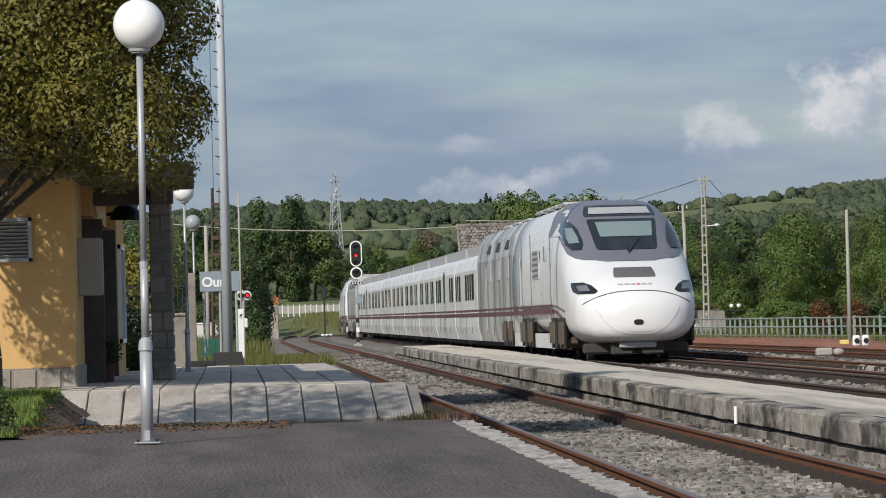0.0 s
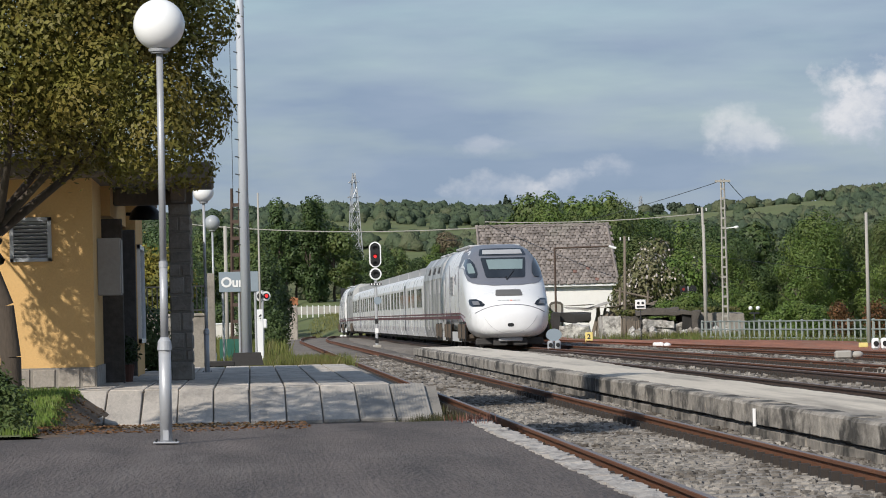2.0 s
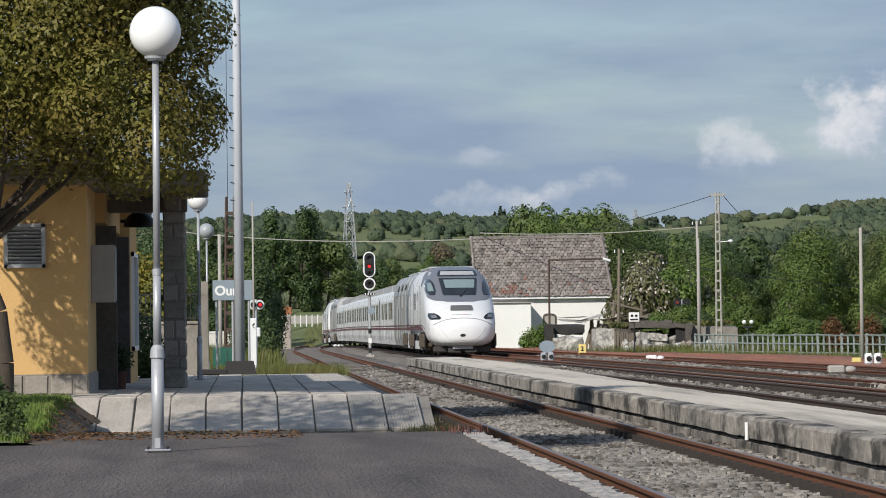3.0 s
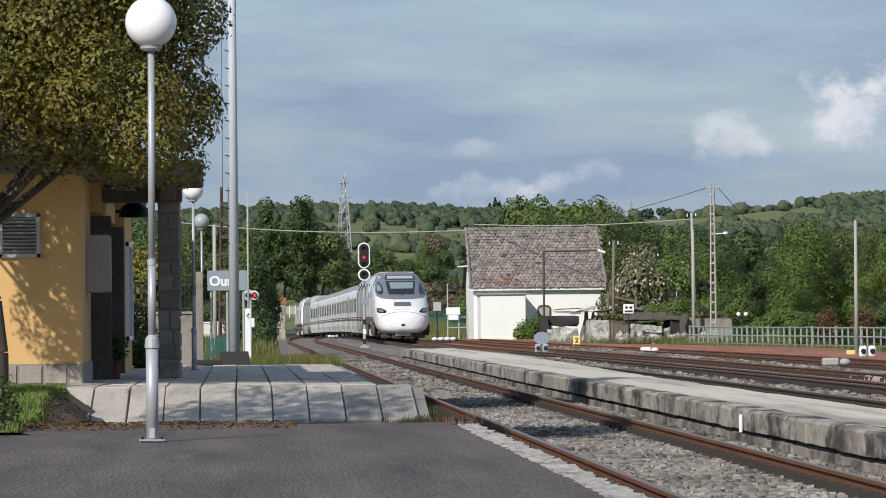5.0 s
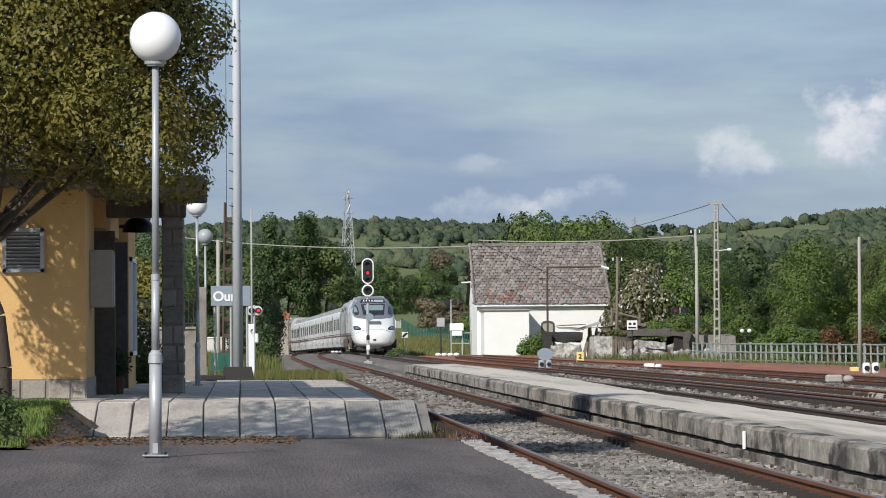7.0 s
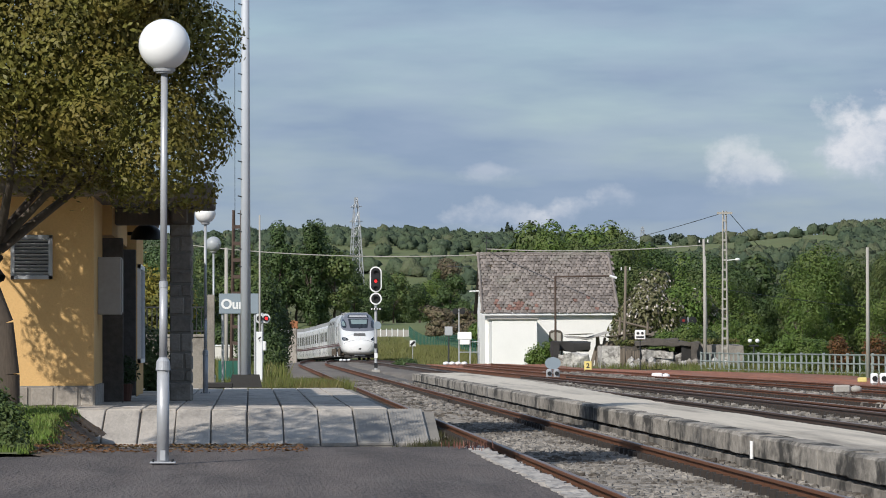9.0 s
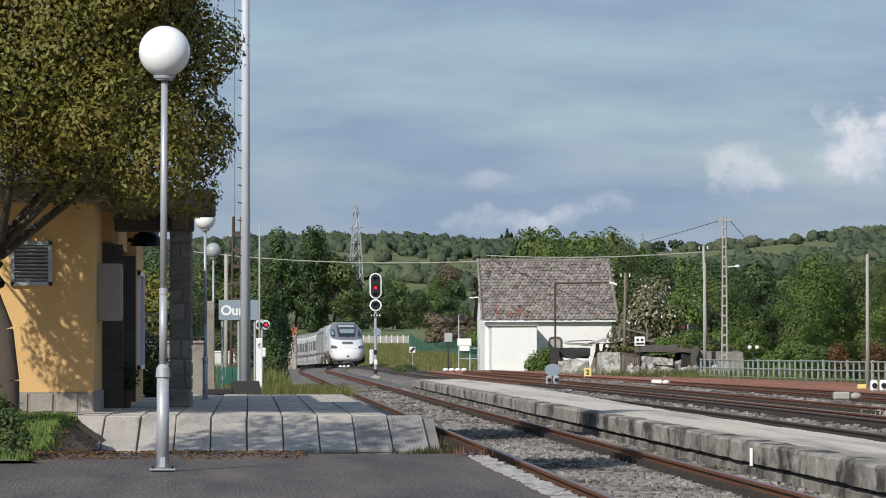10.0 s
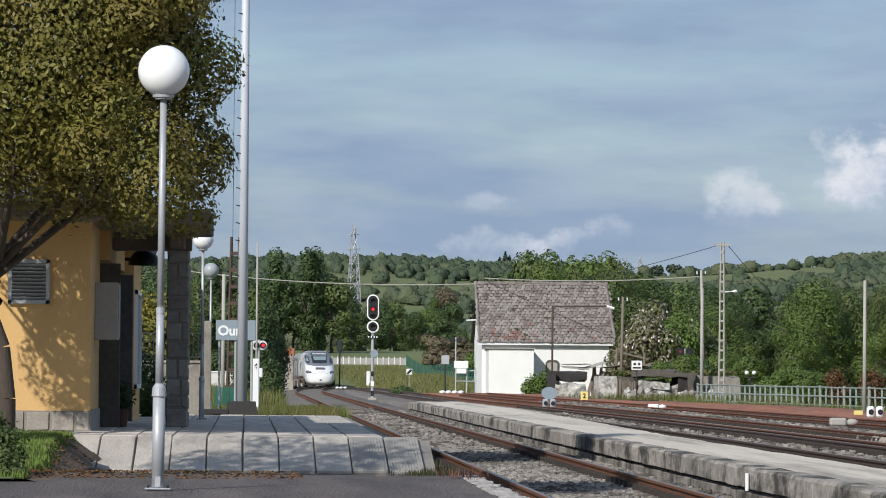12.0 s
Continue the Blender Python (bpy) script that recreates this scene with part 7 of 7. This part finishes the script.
def make_grass():
    r = random.Random(3)
    lawn = [(r.uniform(-4.2, lawn_edge(y)), y, 0.0) for y in [r.uniform(33.2, 53.8) for _ in range(22000)]]
    blades("lawn_grass", [(x, y, lawn_z(y)) for x, y, _ in lawn], 0.065, 0.008, BLADES_FRESH, "short fresh green grass beside the platform", 1)
    side = [(lawn_edge(y) + 0.16 * f, y, lawn_z(y) - 0.22 * f) for y, f in [(r.uniform(32.9, 53.8), r.random() ** 2) for _ in range(4000)]]
    blades("lawn_grass", side, 0.05, 0.008, BLADES_FRESH, "fresh green grass hanging over the lawn edge", 12)
    tuft = []
    for k in range(30000):
        y = r.uniform(84.5, 128)
        x = r.uniform(-0.9, 2.35) if y > 88 else r.uniform(0.45, 2.2)
        tuft.append((x, y, -0.25 + 0.35 * (1 - smooth_step(84, 100, y))))
    blades("tall_grass", tuft, 0.38, 0.007, BLADES, "tall yellow-green grass beyond the paving", 2)
    far = []
    for k in range(9000):
        y = r.uniform(128, 215)
        x = r.uniform(-3, 1.4)
        far.append((x, y, -0.36))
    blades("tall_grass", far, 0.8, 0.025, BLADES, "long meadow grass along the line", 3)
    mead = []
    for k in range(34000):
        y = r.uniform(300, 515)
        x = r.uniform(main_x(y) + 2.6, 20.0)
        mead.append((x, y, ground_z(x, y)))
    blades("meadow_grass", mead, 0.34, 0.028, BLADES_MEADOW, "pale meadow grass beyond the crossing", 4)
    weeds = []
    for k in range(13000):
        y = r.uniform(33, 66)
        x = r.gauss(2.50, 0.20)
        weeds.append((x, y, -0.22))
    blades("weeds", weeds, 0.15, 0.010, BLADES_DARK, "dark weeds between platform edge and rail", 5)
    row = []
    for k in range(5200):
        y = r.uniform(130, 255)
        row.append((25.3 + 0.1 * (200 - y) * (y < 218) + r.uniform(-0.6, 1.6), y, -0.45))
    blades("weeds", row, 0.42, 0.016, BLADES, "rough grass along the foot of the fence", 6)
    tail = []
    for k in range(3000):
        tail.append((r.gauss(26, 3.2), r.uniform(228, 236), -0.3))
    blades("weeds", tail, 0.4, 0.015, BLADES, "weeds before the old dock", 7)
    reds = [(r.gauss(1.95, 0.10), r.gauss(35.0, 0.35), 0.30) for k in range(150)]
    blades("red_weeds", reds, 0.09, 0.006, LEAF_RED, "small reddish weeds on the platform edge", 8)
    litter = [(-2.1 + 2.6 * r.random() ** 1.6, 36.0 - 2.6 * r.random() ** 1.5, 0.335) for k in range(1500)]
    litter += [(lawn_edge(y) + 0.42 * f, y, lawn_z(y) - 0.30 * f + 0.01) for y, f in [(r.uniform(36, 53.5), r.random()) for _ in range(600)]]
    blades("leaf_litter", litter, 0.012, 0.020, LEAF_RUST, "dry fallen leaves on the asphalt", 9, 3.0)


SOIL = material("brown_soil", (0.11, 0.075, 0.05), 0.95, 0.4, 2.5, 25, 0.8, stain=(0.17, 0.12, 0.08), stain_at=(0.5, 0.65), stain_scale=5)
BLADES_FRESH = leaf_material("fresh_blades", (0.11, 0.17, 0.03), (0.16, 0.19, 0.05))
BLADES_MEADOW = leaf_material("meadow_blades", (0.15, 0.16, 0.05), (0.20, 0.19, 0.075))
BLADES_DARK = leaf_material("dark_blades", (0.045, 0.052, 0.02), (0.07, 0.06, 0.028))
LEAF_RED = leaf_material("red_leaf", (0.17, 0.065, 0.05), (0.20, 0.11, 0.08))
make_grass()
b = B()
bmesh.ops.create_grid(b, x_segments=30, y_segments=60, size=0.5)
for v in b.verts:
    y = 32.8 + 21.2 * (v.co.y + 0.5)
    e = lawn_edge(y)
    f = v.co.x + 0.5
    v.co = (-8 + (e + 8) * min(1.0, f * 30 / 29), y, lawn_z(y) - (0.3 if f > 0.99 else 0))
tagged(part("lawn", b, GRASS_GROUND), "green lawn strip beside the platform", "lawn", kind="structure")
b = B()
bmesh.ops.create_grid(b, x_segments=6, y_segments=90, size=0.5)
for v in b.verts:
    y, f = 32.8 + 21.2 * (v.co.y + 0.5), v.co.x + 0.5
    v.co = (lawn_edge(y) - 0.04 + 0.46 * f, y, lawn_z(y) - 0.01 - 0.30 * f * smooth_step(35.2, 36.0, y) - 0.03 * f + 0.03 * noise.noise(Vector((f * 3, y * 3, 1))))
tagged(part("soil_bank", b, SOIL, smooth=True), "bare brown soil bank along the lawn", "soil", kind="structure")
flower_pots()


# ---- loose ballast stones on the near track ----
def loose_stones():
    rng = np.random.default_rng(4)
    base = np.array([(-1, -1, -0.6), (1, -1, -0.5), (1, 1, -0.6), (-1, 1, -0.5), (-0.7, -0.6, 0.6), (0.6, -0.7, 0.5), (0.7, 0.6, 0.7), (-0.6, 0.7, 0.5)])
    faces = [(0, 3, 2, 1), (4, 5, 6, 7), (0, 1, 5, 4), (1, 2, 6, 5), (2, 3, 7, 6), (3, 0, 4, 7)]
    for lo, hi, y0, y1, z, n, sz in ((2.3, 5.6, 26, 70, -0.205, 14000, 0.028), (2.4, 5.6, 70, 150, -0.205, 5000, 0.042), (10.75, 11.1, 52, 135, -0.12, 2600, 0.05), (8.2, 11.0, 55, 130, -0.12, 2600, 0.05), (12.9, 14.6, 75, 175, -0.10, 4200, 0.065)):
        v, f = [], []
        for k in range(n):
            s = sz * (0.5 + 1.1 * rng.random())
            q = base * rng.uniform(0.7, 1.2, (8, 3)) * s
            a = rng.random() * math.tau
            c, sn = math.cos(a), math.sin(a)
            q = np.stack([q[:, 0] * c - q[:, 1] * sn, q[:, 0] * sn + q[:, 1] * c, q[:, 2]], 1)
            q += (rng.uniform(lo, hi), rng.uniform(y0, y1), z + 0.02 + 0.03 * rng.random())
            o = len(v)
            v.extend(q.tolist())
            f.extend([tuple(i + o for i in g) for g in faces])
        me = bpy.data.meshes.new("ballast_stones")
        me.from_pydata(v, [], f)
        me.materials.append(STONES)
        tagged(new("ballast_stones", me), "loose grey crushed ballast stones", "ballast", kind="stuff")


loose_stones()


motions()
